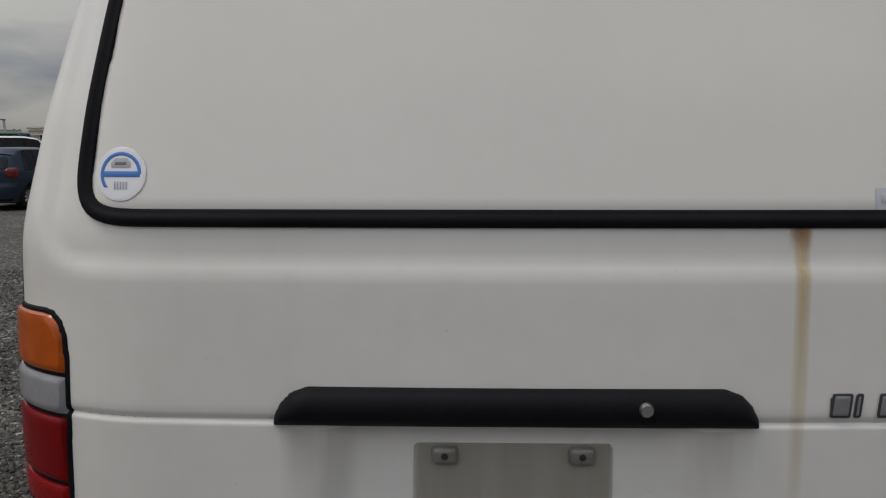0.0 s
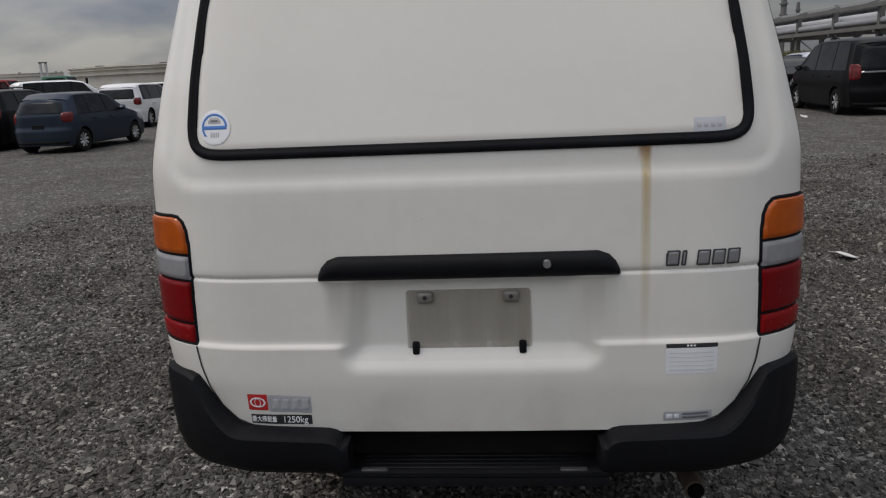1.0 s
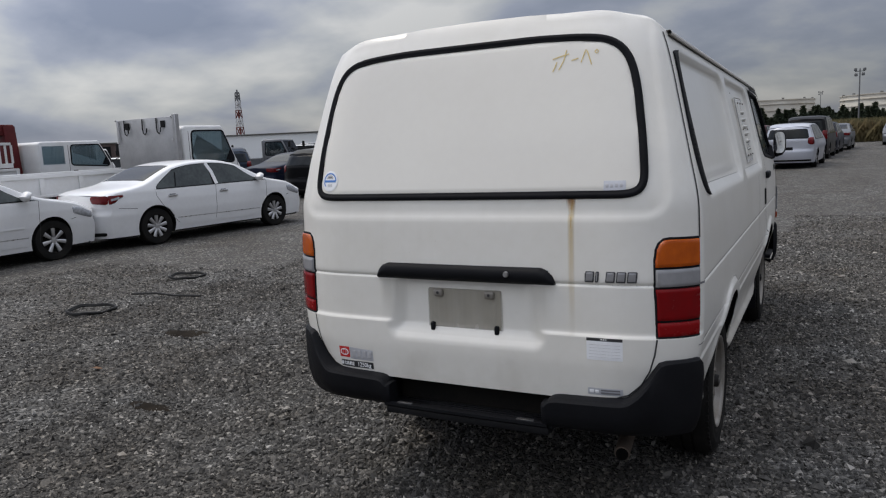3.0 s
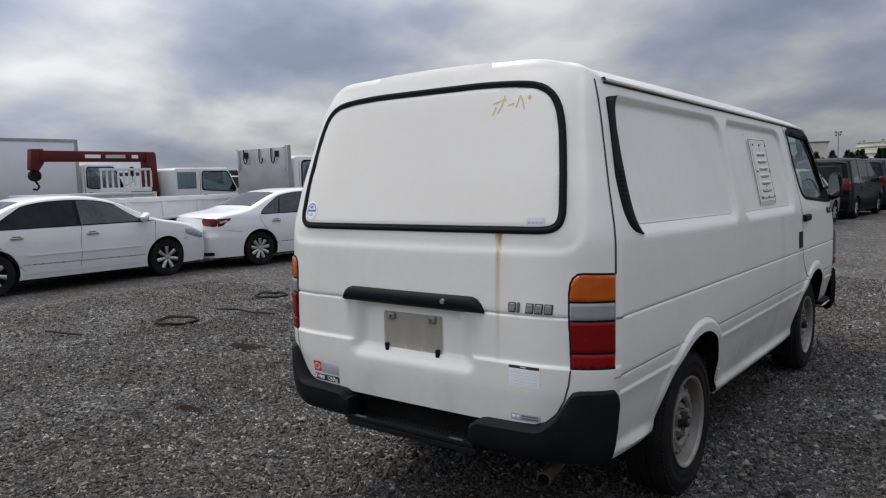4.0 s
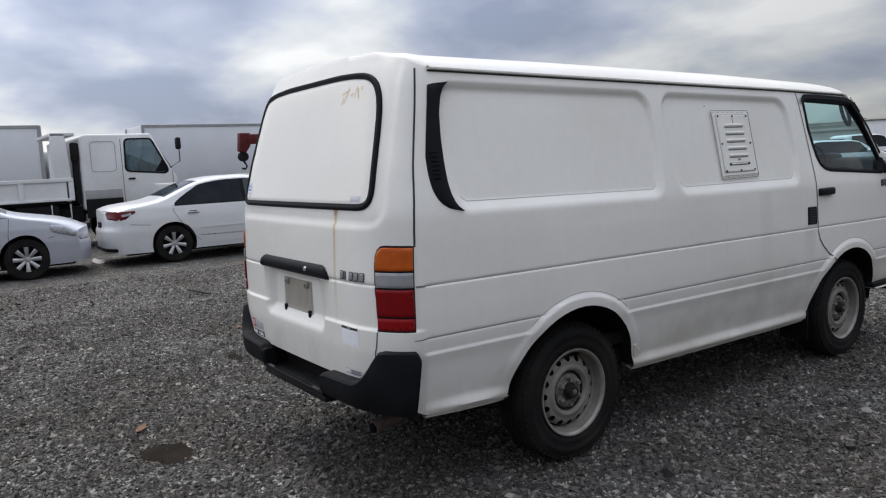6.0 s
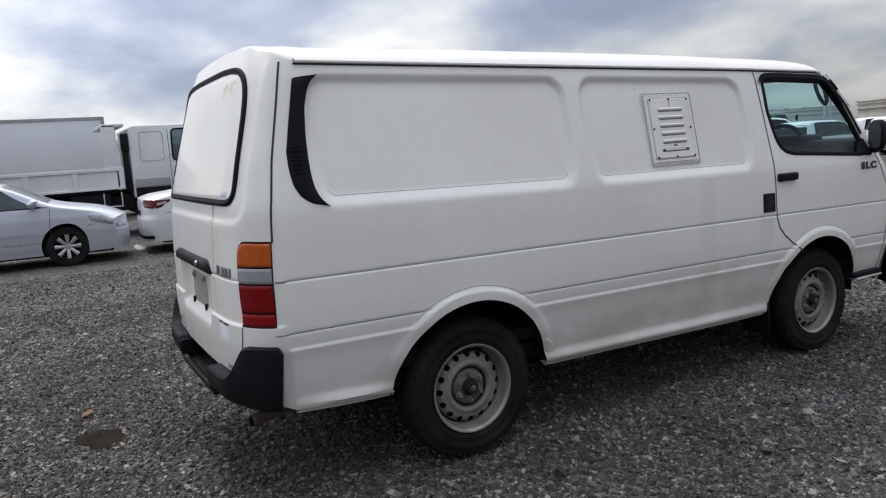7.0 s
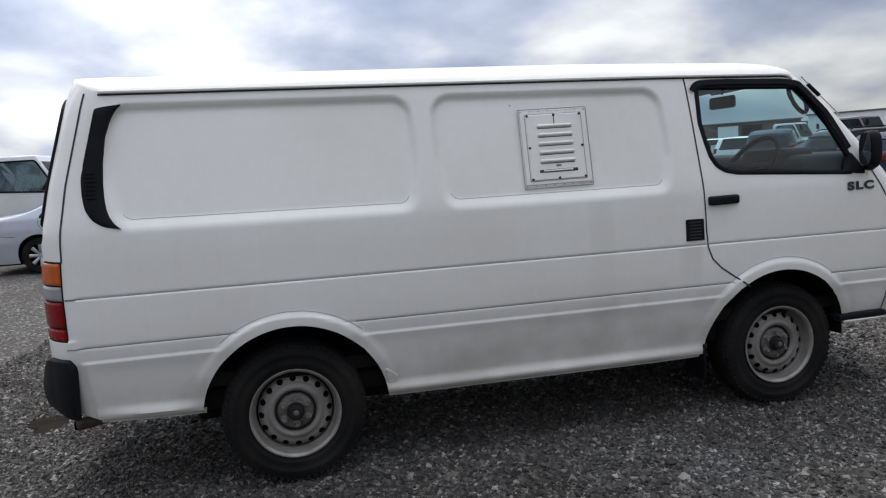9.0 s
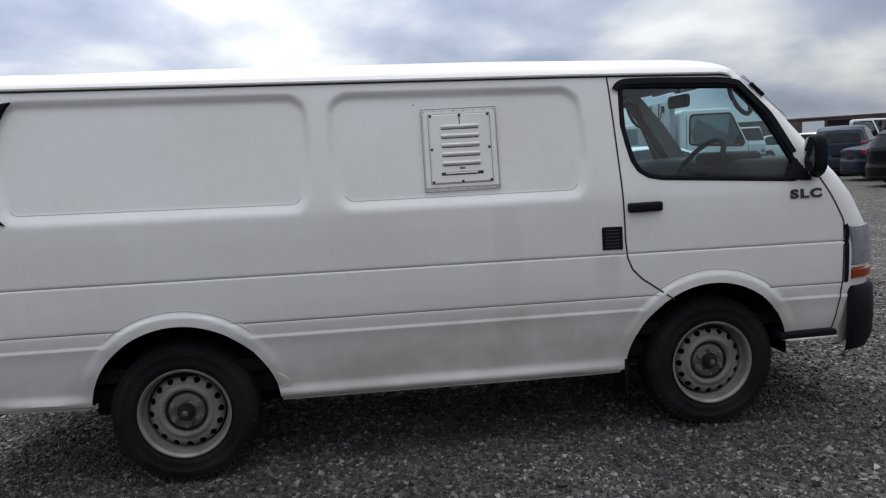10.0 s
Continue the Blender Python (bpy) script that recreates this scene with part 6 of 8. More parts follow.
    def span(a, b, grow, h, nu):
        u = np.concatenate([[0], np.linspace(0, 1, nu), [1]])
        t = np.concatenate([[0], np.linspace(0, 1, 7), [1]])
        Ug, Tg = np.meshgrid(u, t, indexing="ij")
        c = Tg ** 1.05
        yl = (w0 - grow + rake * Tg ** (3.2 if kind == "sedan" else 1.5)) if a is None else a + 0 * Tg
        yr = (w1 + grow - (w1 - s0w + .03) * c) if b is None else b + 0 * Tg
        y = yl + (yr - yl) * Ug
        z0, z1 = belt + .018 - grow, zt(y) - top_gap + grow
        z = z0 + (z1 - z0) * Tg
        P, N = S(y, z)
        rim_ = np.zeros(Ug.shape, bool)
        rim_[[0, -1]] = True
        rim_[:, [0, -1]] = True
        P = P + N * np.where(rim_, -.004, h)[..., None]
        return P.reshape(-1, 3), grid_faces(*Ug.shape)

    V, F = span(None, None, .014, .003, 24)
    fr_ = both("window_frame", V, F, RUBBER)
    ends = [None] + list(K["pil"]) + [None]
    for a, b in zip(ends, ends[1:]):
        V, F = span(None if a is None else a + .03, None if b is None else b - .03, 0, .006, 12)
        for q, par in zip((1, -1), fr_):
            Vq, Fq = (V, F) if q > 0 else mirror_x(V, F)
            part_np("pane", Vq, Fq, FRONTGLASS if kind == "sedan" and detail and (b is None or pillar) else glass, par)
    if pillar:
        pb = K["pil"][0]
        V, F = ribbon(S, [(pb + .05, belt + .01), (pb + .02, (belt + zt(pb)) / 2), (pb - .05, zt(pb) - top_gap + .01)], .075, .010, .04)
        both("door_pillar", V, F, paint)
        V, F = ribbon(S, [(1.42, belt + .02), (1.46, belt + .14), (1.50, belt + .27)], .022, .010, .04)
        both("quarter_bar", V, F, RUBBER)

    # screen and back light on the roof skin
    def T(y, w_):
        y, w_ = np.asarray(y, float), np.asarray(w_, float)

        def pt(y, w_):
            x0 = X(y, zt(y) - r)
            aw = np.clip(np.abs(w_), 0, .999)
            s_ = np.sqrt(np.clip(1 - aw ** 4, 0, 1))
            x = x0 * w_
            z = zt(y) - r + r * s_
            return np.stack([x, warp(y, z, x, x0), z], -1)
        P, h = pt(y, w_), 1e-3
        N = np.cross(pt(y, w_ + h) - pt(y, w_ - h), pt(y + h, w_) - pt(y - h, w_))
        return P, N / (np.linalg.norm(N, axis=-1)[..., None] + 1e-12)

    s0_, s1_ = K["screen"]
    V, F = patch(T, lambda y, w_: np.maximum(np.maximum(s0_ - y, y - s1_), (np.abs(w_) - .90) * .7), (s0_ - .03, s1_ + .03, -.93, .93), .05, .005, .01)
    part_np("windscreen", V, F, FRONTGLASS if kind == "sedan" and detail else glass, root)
    E_r = lambda x, z: (np.stack([x, warp(np.zeros_like(x), z, x, X(np.zeros_like(x), z)), z], -1), np.broadcast_to(np.array((0, -1, 0.1)), x.shape + (3,)))
    E_f = lambda x, z: (np.stack([-x, warp(np.full_like(x, L), z, x, X(np.full_like(x, L), z)), z], -1), np.broadcast_to(np.array((0, 1, 0.1)), x.shape + (3,)))
    if K["back"]:
        b0, b1 = K["back"]
        V, F = patch(T, lambda y, w_: np.maximum(np.maximum(b0 - y, y - b1), (np.abs(w_) - .84) * .7), (b0 - .03, b1 + .03, -.9, .9), .05, .005, .01)
        part_np("back_window", V, F, glass, root)
    else:
        zt0 = zt(0.0)
        f = sdf_poly([(-W * .385, belt + .04), (W * .385, belt + .04), (W * .34, zt0 - r - .01), (-W * .34, zt0 - r - .01)], .05)
        V, F = patch(E_r, f, (-W * .4, W * .4, belt + .02, zt0), .04, .008, .012)
        part_np("back_window", V, F, glass, root)
    # lamps, plate, bumpers
    lz0, lz1 = (.75, .90) if kind == "sedan" else (belt - .17, belt + .08) if kind in ("hatch", "suv", "wagon") else (belt - .20, min(belt + .16, zt(0.) - .12))
    V, F = patch(E_r, sdf_poly([(W * .36, lz0 + .05), (W * .40, lz0 + .01), (W * .46, lz0), (W * .46, lz1), (W * .39, lz1), (W * .36, lz1 - .03)] if kind != "sedan" else [(W * .31, lz0 + .03), (W * .455, lz0), (W * .455, lz1), (W * .30, lz1)], .03), (W * .24, W * .46, lz0 - .02, lz1 + .02), .03, .016, .02)
    both("tail_lamp", V, F, tail)
    V, F = patch(S, sdf_poly([(-.02, lz0), (.10, lz0 + .02), (.18, lz0 + .08), (.33, lz1 - .015), (-.02, lz1)] if kind == "sedan" else [(-.02, lz0), (.07, lz0 + .02), (.12, lz0 + .10), (.16, lz1), (-.02, lz1)], .02), (-.02, .30, lz0 - .02, lz1 + .02), .03, .012, .02)
    both("tail_lamp", V, F, tail)
    V, F = patch(S, sdf_poly([(L - .46, .69), (L - .01, .58), (L - .01, .68), (L - .28, .79), (L - .48, .80)], .03), (L - .50, L, .55, .83), .03, .012, .02)
    both("headlamp", V, F, CARLAMP)
    if kind == "sedan" and detail:
        V, F = ribbon(S, [(.02, lz0 + .075), (.10, lz0 + .085), (.20, lz0 + .100)], .034, .0145, .02)
        both("lamp_band", V, F, CARLAMP)
    V, F = patch(E_f, sdf_poly([(W * .24, .53), (W * .455, .54), (W * .455, .63), (W * .24, .60)], .02), (W * .22, W * .47, .50, .65), .03, .012, .015)
    both("headlamp", V, F, CARLAMP)
    V, F = patch(E_r, sdf_poly([(-.17, .62), (.17, .62), (.17, .72), (-.17, .72)], .01), (-.18, .18, .6, .74), .03, .012, .01)
    part_np("plate_recess", V, F, RUBBER, root)
    V, F = patch(E_r, sdf_poly([(-W * .42, .24), (W * .42, .24), (W * .43, .30), (-W * .43, .30)], .02), (-W * .44, W * .44, .22, .32), .05, .03, .02)
    part_np("bumper_skirt", V, F, DARK, root)
    if detail:
        pil = K["pil"]
        lines = [[(yy + .03, belt), (yy, belt - .25), (yy, .5), (yy - .02, .32)] for yy in (pil[0], pil[-1], w1 - .02)]
        if kind == "sedan":
            lines[0] = [(1.02, belt + .02), (1.03, belt - .10), (1.12, .68), (1.30, .46), (1.44, .32)]
        for ln in lines:
            V, F = ribbon(S, ln, .007, .001, .05)
            both("door_seam", V, F, SEAM)
        V, F = ribbon(S, [(rax + R * 1.3, .30), (fax - R * 1.3, .30)], .05, .004, .1)
        both("sill", V, F, paint)
        for s in (1, -1):
            for yy in ((pil[0] + .16, pil[-1] + .16) if kind != "sedan" else (1.34, pil[0] + .18)):
                P, N = S(np.array(yy), np.array(belt - .12))
                part("door_handle", box_bm(s * (P[0] - .01), s * (P[0] + .03), P[1] - .09, P[1] + .09, P[2] - .014, P[2] + .014, .01, 2), CHROME if kind == "sedan" else paint, root)
                if kind == "sedan":
                    # raised grey plate stands in for the shade of the handle recess
                    part("handle_recess", box_bm(s * (P[0] - .01), s * (P[0] + .004), P[1] - .06, P[1] + .06, P[2] + .014, P[2] + .030, .004, 1), GREYCAR, root)
            P, N = S(np.array(w1 - .22), np.array(belt + .08))
            mb = bmesh.new()
            bmesh.ops.create_icosphere(mb, subdivisions=2, radius=1, matrix=Matrix.LocRotScale((s * (P[0] + .11), P[1], P[2]), None, (.105, .07, .078)))
            for v in mb.verts:
                v.co.y += .03 if v.co.z > P[2] else 0
            part("door_mirror", mb, paint, root)
        if kind == "sedan":
            for ln in ([(.16, lz0 - .07), (.36, lz0 - .085), (rax - R * 1.19, lz0 - .10)], [(fax + R * 1.19, .60), (L - .40, .62)]):
                V, F = ribbon(S, ln, .007, .001, .05)
                both("bumper_seam", V, F, SEAM)
            # dull grey ribbon stands in for light and shade on the sill crease
            V, F = ribbon(S, [(rax + R * 1.3, .415), (2.3, .405), (fax - R * 1.3, .40)], .012, .0015, .1)
            both("sill_crease", V, F, CHROME)
        if side_mould:
            V, F = ribbon(S, [(rax + .45, .56), (fax - .45, .56)], .03, .008, .1)
            both("side_moulding", V, F, paint)
    if rails:
        yr0, yr1 = K["prof"][2][0] + .35, K["screen"][0] - .15
        for s in (1, -1):
            xr = s * (W / 2 * .70)
            pts = [(xr, q - L / 2, zt(q) + (.0 if q in (yr0, yr1) else .045)) for q in (yr0, yr0 + .12, (yr0 + yr1) / 2, yr1 - .12, yr1)]
            part("roof_rail", tube_bm(pts, .017, 8), RUBBER, root)
    if strip:
        V, F = patch(E_r, sdf_poly([(-W * .36, belt - .045), (W * .36, belt - .045), (W * .36, belt + .0), (-W * .36, belt + .0)], .01), (-W * .38, W * .38, belt - .06, belt + .01), .03, .022, .01)
        part_np("chrome_strip", V, F, CHROME, root, "bright chrome tailgate strip")
    for s in (1, -1):
        for yw in (rax, fax):
            th = np.linspace(0, math.pi, 16)
            P, _ = S(yw + R * 1.16 * np.cos(th), np.maximum(R + R * 1.16 * np.sin(th), .21))
            cols = [P + np.array((-dx, 0, 0)) for dx in (.004, .25)]
            Gm = np.stack(cols, 1)
            Vm_, Fm_ = Gm.reshape(-1, 3), [tuple(f_) for f_ in grid_faces(*Gm.shape[:2])] + [tuple(range(1, 32, 2))]
            if s < 0:
                Vm_, Fm_ = mirror_x(Vm_, Fm_)
            part_np("wheel_well", Vm_, Fm_, DARK, root)
            round_wheel(root, pose(s * (W / 2 - .025), yw - L / 2, R, 0, 0, 0 if s > 0 else 180), R, spokes if detail else 5)
    return root


WHITEPAINT = car_paint("white", (0.76, 0.765, 0.77), 0.0)
SILVER = car_paint("silver", (0.52, 0.54, 0.60), 0.35)
BLACK = car_paint("black", (0.004, 0.004, 0.005), 0.0)
NAVY = car_paint("dark_blue", (0.012, 0.016, 0.032), 0.2)
BLUEGREY = car_paint("blue_grey", (0.034, 0.045, 0.065), 0.4)
CHAMP = car_paint("champagne", (0.40, 0.38, 0.34), 0.5)
GREYCAR = car_paint("mid_grey", (0.16, 0.165, 0.175), 0.5)
MAROON = car_paint("maroon", (0.09, 0.015, 0.02), 0.3)


def axle_pose(kind, rear, front):
    """A pose whose right-hand wheels stand at these two ground points."""
    K = KINDS[kind]
    d = Vector(front) - Vector(rear)
    yaw = math.atan2(-d.x, d.y)
    mid = (Vector(rear) + Vector(front)) / 2
    fax, rax = K["L"] - K["fo"], K["L"] - K["fo"] - K["wb"]
    cy_ = (fax + rax) / 2 - K["L"] / 2
    off = Vector((-(K["W"] / 2 - .05), -cy_))
    c, s = math.cos(yaw), math.sin(yaw)
    p = mid + Vector((off.x * c - off.y * s, off.x * s + off.y * c))
    return pose(p.x, p.y, 0, 0, 0, math.degrees(yaw))


# the row beside the van
make_car("white_sedan", "sedan", WHITEPAINT, axle_pose("sedan", (-8.95, 6.45), (-8.60, 8.95)), "white saloon car with ruby tail lamps, parked", "car", "parked cars beside the van", 9, pillar=True)
make_car("white_sedan", "sedan", WHITEPAINT, axle_pose("sedan", (-9.31, 1.97), (-9.19, 4.64)), "white saloon car with dark rear windows and alloy wheels", "car", "parked cars beside the van", 7, side_mould=True)
make_car("silver_sedan", "sedan", SILVER, axle_pose("sedan", (-9.35, -2.85), (-9.13, -.20)), "silver saloon car with plain wheel covers", "car", "parked cars beside the van", 8, side_mould=True)
make_car("white_hatchback", "hatch", WHITEPAINT, pose(-10.35, -6.3, 0, 0, 0, -3), "white hatchback parked on gravel", "car", "parked cars beside the van", 7)
# row beyond on that side
make_car("black_suv", "suv", BLACK, pose(-13.0, 17.6, 0, 0, 0, 2) @ Matrix.Diagonal((.97, .97, .89, 1)), "black off-road wagon with roof rails", "car", "parked cars in the yard", 6, rails=True)
make_car("grey_hatchback", "hatch", BLUEGREY, axle_pose("hatch", (-9.55, 14.85), (-9.40, 17.15)) @ Matrix.Diagonal((.93, .93, .91, 1)), "blue-grey hatchback with red tail lamps", "car", "parked cars in the yard", 9)
make_car("white_wagon", "wagon", WHITEPAINT, pose(-12.9, 24.6, 0, 0, 0, 4), "white estate car with dark lower tailgate", "car", "parked cars in the yard", 7)
make_car("white_minivan", "minivan", WHITEPAINT, pose(-18.5, 29.5, 0, 0, 0, -52), "white people carrier with dark windows", "car", "parked cars in the yard", 7)
make_car("dark_sedan", "sedan", NAVY, pose(-15.6, 19.0, 0, 0, 0, -8), "dark blue saloon car parked on gravel", "car", "parked cars in the yard", 7)
make_car("grey_suv", "suv", BLUEGREY, pose(-20.0, 19.6, 0, 0, 0, 48), "blue-grey crossover with tinted windows", "car", "parked cars in the yard", 7)
make_car("white_wagon", "wagon", WHITEPAINT, pose(-12.6, 31.0, 0, 0, 0, -30), "white estate car parked farther back", "car", "parked cars in the yard", 7)
# column ahead of the van
make_car("champagne_hatchback", "hatch", CHAMP, pose(-2.60, 19.05, 0, 0, 0, -7), "champagne hatchback with red tail lamps", "car", "parked cars ahead", 7)
make_car("black_minivan", "minivan", BLACK, pose(-2.15, 23.6, 0, 0, 0, -5), "black people carrier with red tail lamps", "car", "parked cars ahead", 7)
make_car("dark_minivan", "minivan", NAVY, pose(-1.85, 28.8, 0, 0, 0, -5), "dark blue people carrier", "car", "parked cars ahead", 7)
make_car("silver_wagon", "wagon", SILVER, pose(.28, 27.1, 0, 0, 0, -5), "pale silver estate car parked in the column", "car", "parked cars ahead", 7, detail=False)
make_car("maroon_wagon", "wagon", MAROON, pose(-1.6, 34.2, 0, 0, 0, -4), "dark red estate car parked in the column", "car", "parked cars ahead", 7, detail=False)
make_car("black_minivan", "minivan", BLACK, pose(.68, 33.6, 0, 0, 0, -5), "black people carrier with tall red tail lamps", "car", "parked cars ahead", 7, detail=False)
make_car("dark_wagon", "wagon", NAVY, pose(1.10, 38.3, 0, 0, 0, -5), "dark blue estate car parked in the column", "car", "parked cars ahead", 7, detail=False)
make_car("grey_sedan", "sedan", GREYCAR, pose(1.75, 43.6, 0, 0, 0, -5), "grey saloon car at the end of the column", "car", "parked cars ahead", 7, detail=False)
make_car("white_minivan", "minivan", WHITEPAINT, pose(-7.3, 29.6, 0, 0, 0, 18), "white people carrier with dark glass", "car", "parked cars ahead", 7, detail=False)
# row on the other side
make_car("black_minivan", "minivan", BLACK, pose(9.15, 18.3, 0, 0, 0, -3), "black people carrier with red tail lamps and chrome strip", "car", "parked cars by the pipes", 7, strip=True)
make_car("white_suv", "suv", WHITEPAINT, pose(11.5, 17.6, 0, 0, 0, -3), "white crossover with slim tail lamps", "car", "parked cars by the pipes", 6)
make_car("white_sedan", "sedan", WHITEPAINT, pose(7.9, 10.2, 0, 0, 0, 176), "white saloon car facing the other way", "car", "parked cars by the pipes", 7)
make_car("black_sedan", "sedan", BLACK, pose(9.02, 22.9, 0, 0, 0, -2), "black saloon car with red tail lamps", "car", "parked cars by the pipes", 7)
make_car("white_minivan", "wagon", WHITEPAINT, pose(9.08, 27.0, 0, 0, 0, -2), "white compact people carrier", "car", "parked cars by the pipes", 7)
make_car("dark_sedan", "sedan", NAVY, pose(9.35, 31.4, 0, 0, 0, -3), "dark blue saloon car parked on gravel", "car", "parked cars by the pipes", 7)
make_car("black_minivan", "minivan", BLACK, pose(6.95, 31.3, 0, 0, 0, -2), "tall black people carrier with clear tail lamps and chrome strip", "car", "parked cars by the pipes", 7, strip=True, tail=CLEARLENS)
make_car("dark_hatchback", "hatch", NAVY, pose(7.30, 35.7, 0, 0, 0, -3), "dark blue hatchback parked on gravel", "car", "parked cars by the pipes", 7, detail=False)
make_car("white_hatchback", "hatch", WHITEPAINT, pose(7.15, 39.6, 0, 0, 0, -3), "small white hatchback parked on gravel", "car", "parked cars by the pipes", 7, detail=False)
make_car("white_van", "minivan", WHITEPAINT, pose(7.75, 53.6, 0, 0, 0, -3), "white compact van with a dark back window", "van", "parked cars by the pipes", 5, detail=False)
make_car("black_hatchback", "hatch", BLACK, pose(6.05, 53.0, 0, 0, 0, 8), "black hatchback beside the white van", "car", "parked cars by the pipes", 7, detail=False)
make_car("grey_sedan", "sedan", GREYCAR, pose(5.15, 49.4, 0, 0, 0, 176), "grey saloon car facing down the lane", "car", "parked cars by the pipes", 7, detail=False)
make_car("black_wagon", "wagon", BLACK, pose(11.4, 34.5, 0, 0, 0, -4), "black estate car parked in the row", "car", "parked cars by the pipes", 7, detail=False)
make_car("silver_wagon", "wagon", SILVER, pose(11.5, 27.0, 0, 0, 0, -4), "silver estate car parked in the row", "car", "parked cars by the pipes", 7, detail=False)

# ---- lorries ----
TRUCKWHITE = mat("lorry_white", (0.70, 0.71, 0.72), 0.4, coat=0.2, noise_amt=0.12, noise_scale=1.5, color2=(0.58, 0.575, 0.56))
BOXSKIN = mat("box_body_skin", (0.70, 0.72, 0.75), 0.45, noise_amt=0.08, noise_scale=0.8, color2=(0.63, 0.65, 0.675))
ALUMINIUM = mat("bare_aluminium", (0.44, 0.44, 0.45), 0.4, metal=0.6, noise_amt=0.25, noise_scale=3, color2=(0.32, 0.32, 0.325))
CRANERED = mat("crane_red", (0.115, 0.012, 0.014), 0.5, noise_amt=0.3, noise_scale=4, color2=(0.07, 0.012, 0.013), spec=0.3)
CHASSIS = mat("chassis_black", (0.012, 0.012, 0.013), 0.7, spec=0.2, noise_amt=0.4, noise_scale=5)
REDCAB = mat("red_cab", (0.34, 0.025, 0.025), 0.4, coat=0.2, noise_amt=0.2, noise_scale=2)
GREENCAB = mat("green_cab", (0.05, 0.16, 0.10), 0.4, coat=0.3, noise_amt=0.15, noise_scale=2)


def prism_bm(poly, x0, x1, bevel=0.03):
    """A side profile of (y, z) points carried across from x0 to x1."""
    bm = bmesh.new()
    a = [bm.verts.new((x0, y, z)) for y, z in poly]
    b = [bm.verts.new((x1, y, z)) for y, z in poly]
    bm.faces.new(a)
    bm.faces.new(b[::-1])
    n = len(poly)
    for i in range(n):
        bm.faces.new((a[i], b[i], b[(i + 1) % n], a[(i + 1) % n]))
    bmesh.ops.recalc_face_normals(bm, faces=bm.faces)
    if bevel:
        bmesh.ops.bevel(bm, geom=bm.edges[:], offset=bevel, segments=3, affect="EDGES", profile=0.5)
    return bm


def flat_poly(pts, x, thick=.008):
    """A thin plate in the plane of a cab side."""
    s = 1 if x > 0 else -1
    return prism_bm(pts, x, x + s * thick, 0)


def ring_plate(outer, inner, x, thick):
    """A flat frame between two outlines on a cab side."""
    s = 1 if x > 0 else -1
    bm = bmesh.new()
    n = len(outer)
    rows = [[bm.verts.new((xx, y, z)) for y, z in pts] for xx, pts in ((x, outer), (x + s * thick, outer), (x + s * thick, inner), (x, inner))]
    for a, b in zip(rows, rows[1:]):
        for i in range(n):
            bm.faces.new((a[i], a[(i + 1) % n], b[(i + 1) % n], b[i]))
    bmesh.ops.recalc_face_normals(bm, faces=bm.faces)
    return bm


def resample(pts, n):
    """n points spread evenly round a closed outline."""
    Q = np.concatenate([pts, pts[:1]])
    s_ = np.concatenate([[0], np.cumsum(np.hypot(*np.diff(Q, axis=0).T))])
    g = np.linspace(0, s_[-1], n, endpoint=False)
    return [tuple(p) for p in np.stack([np.interp(g, s_, Q[:, k]) for k in (0, 1)], -1)]


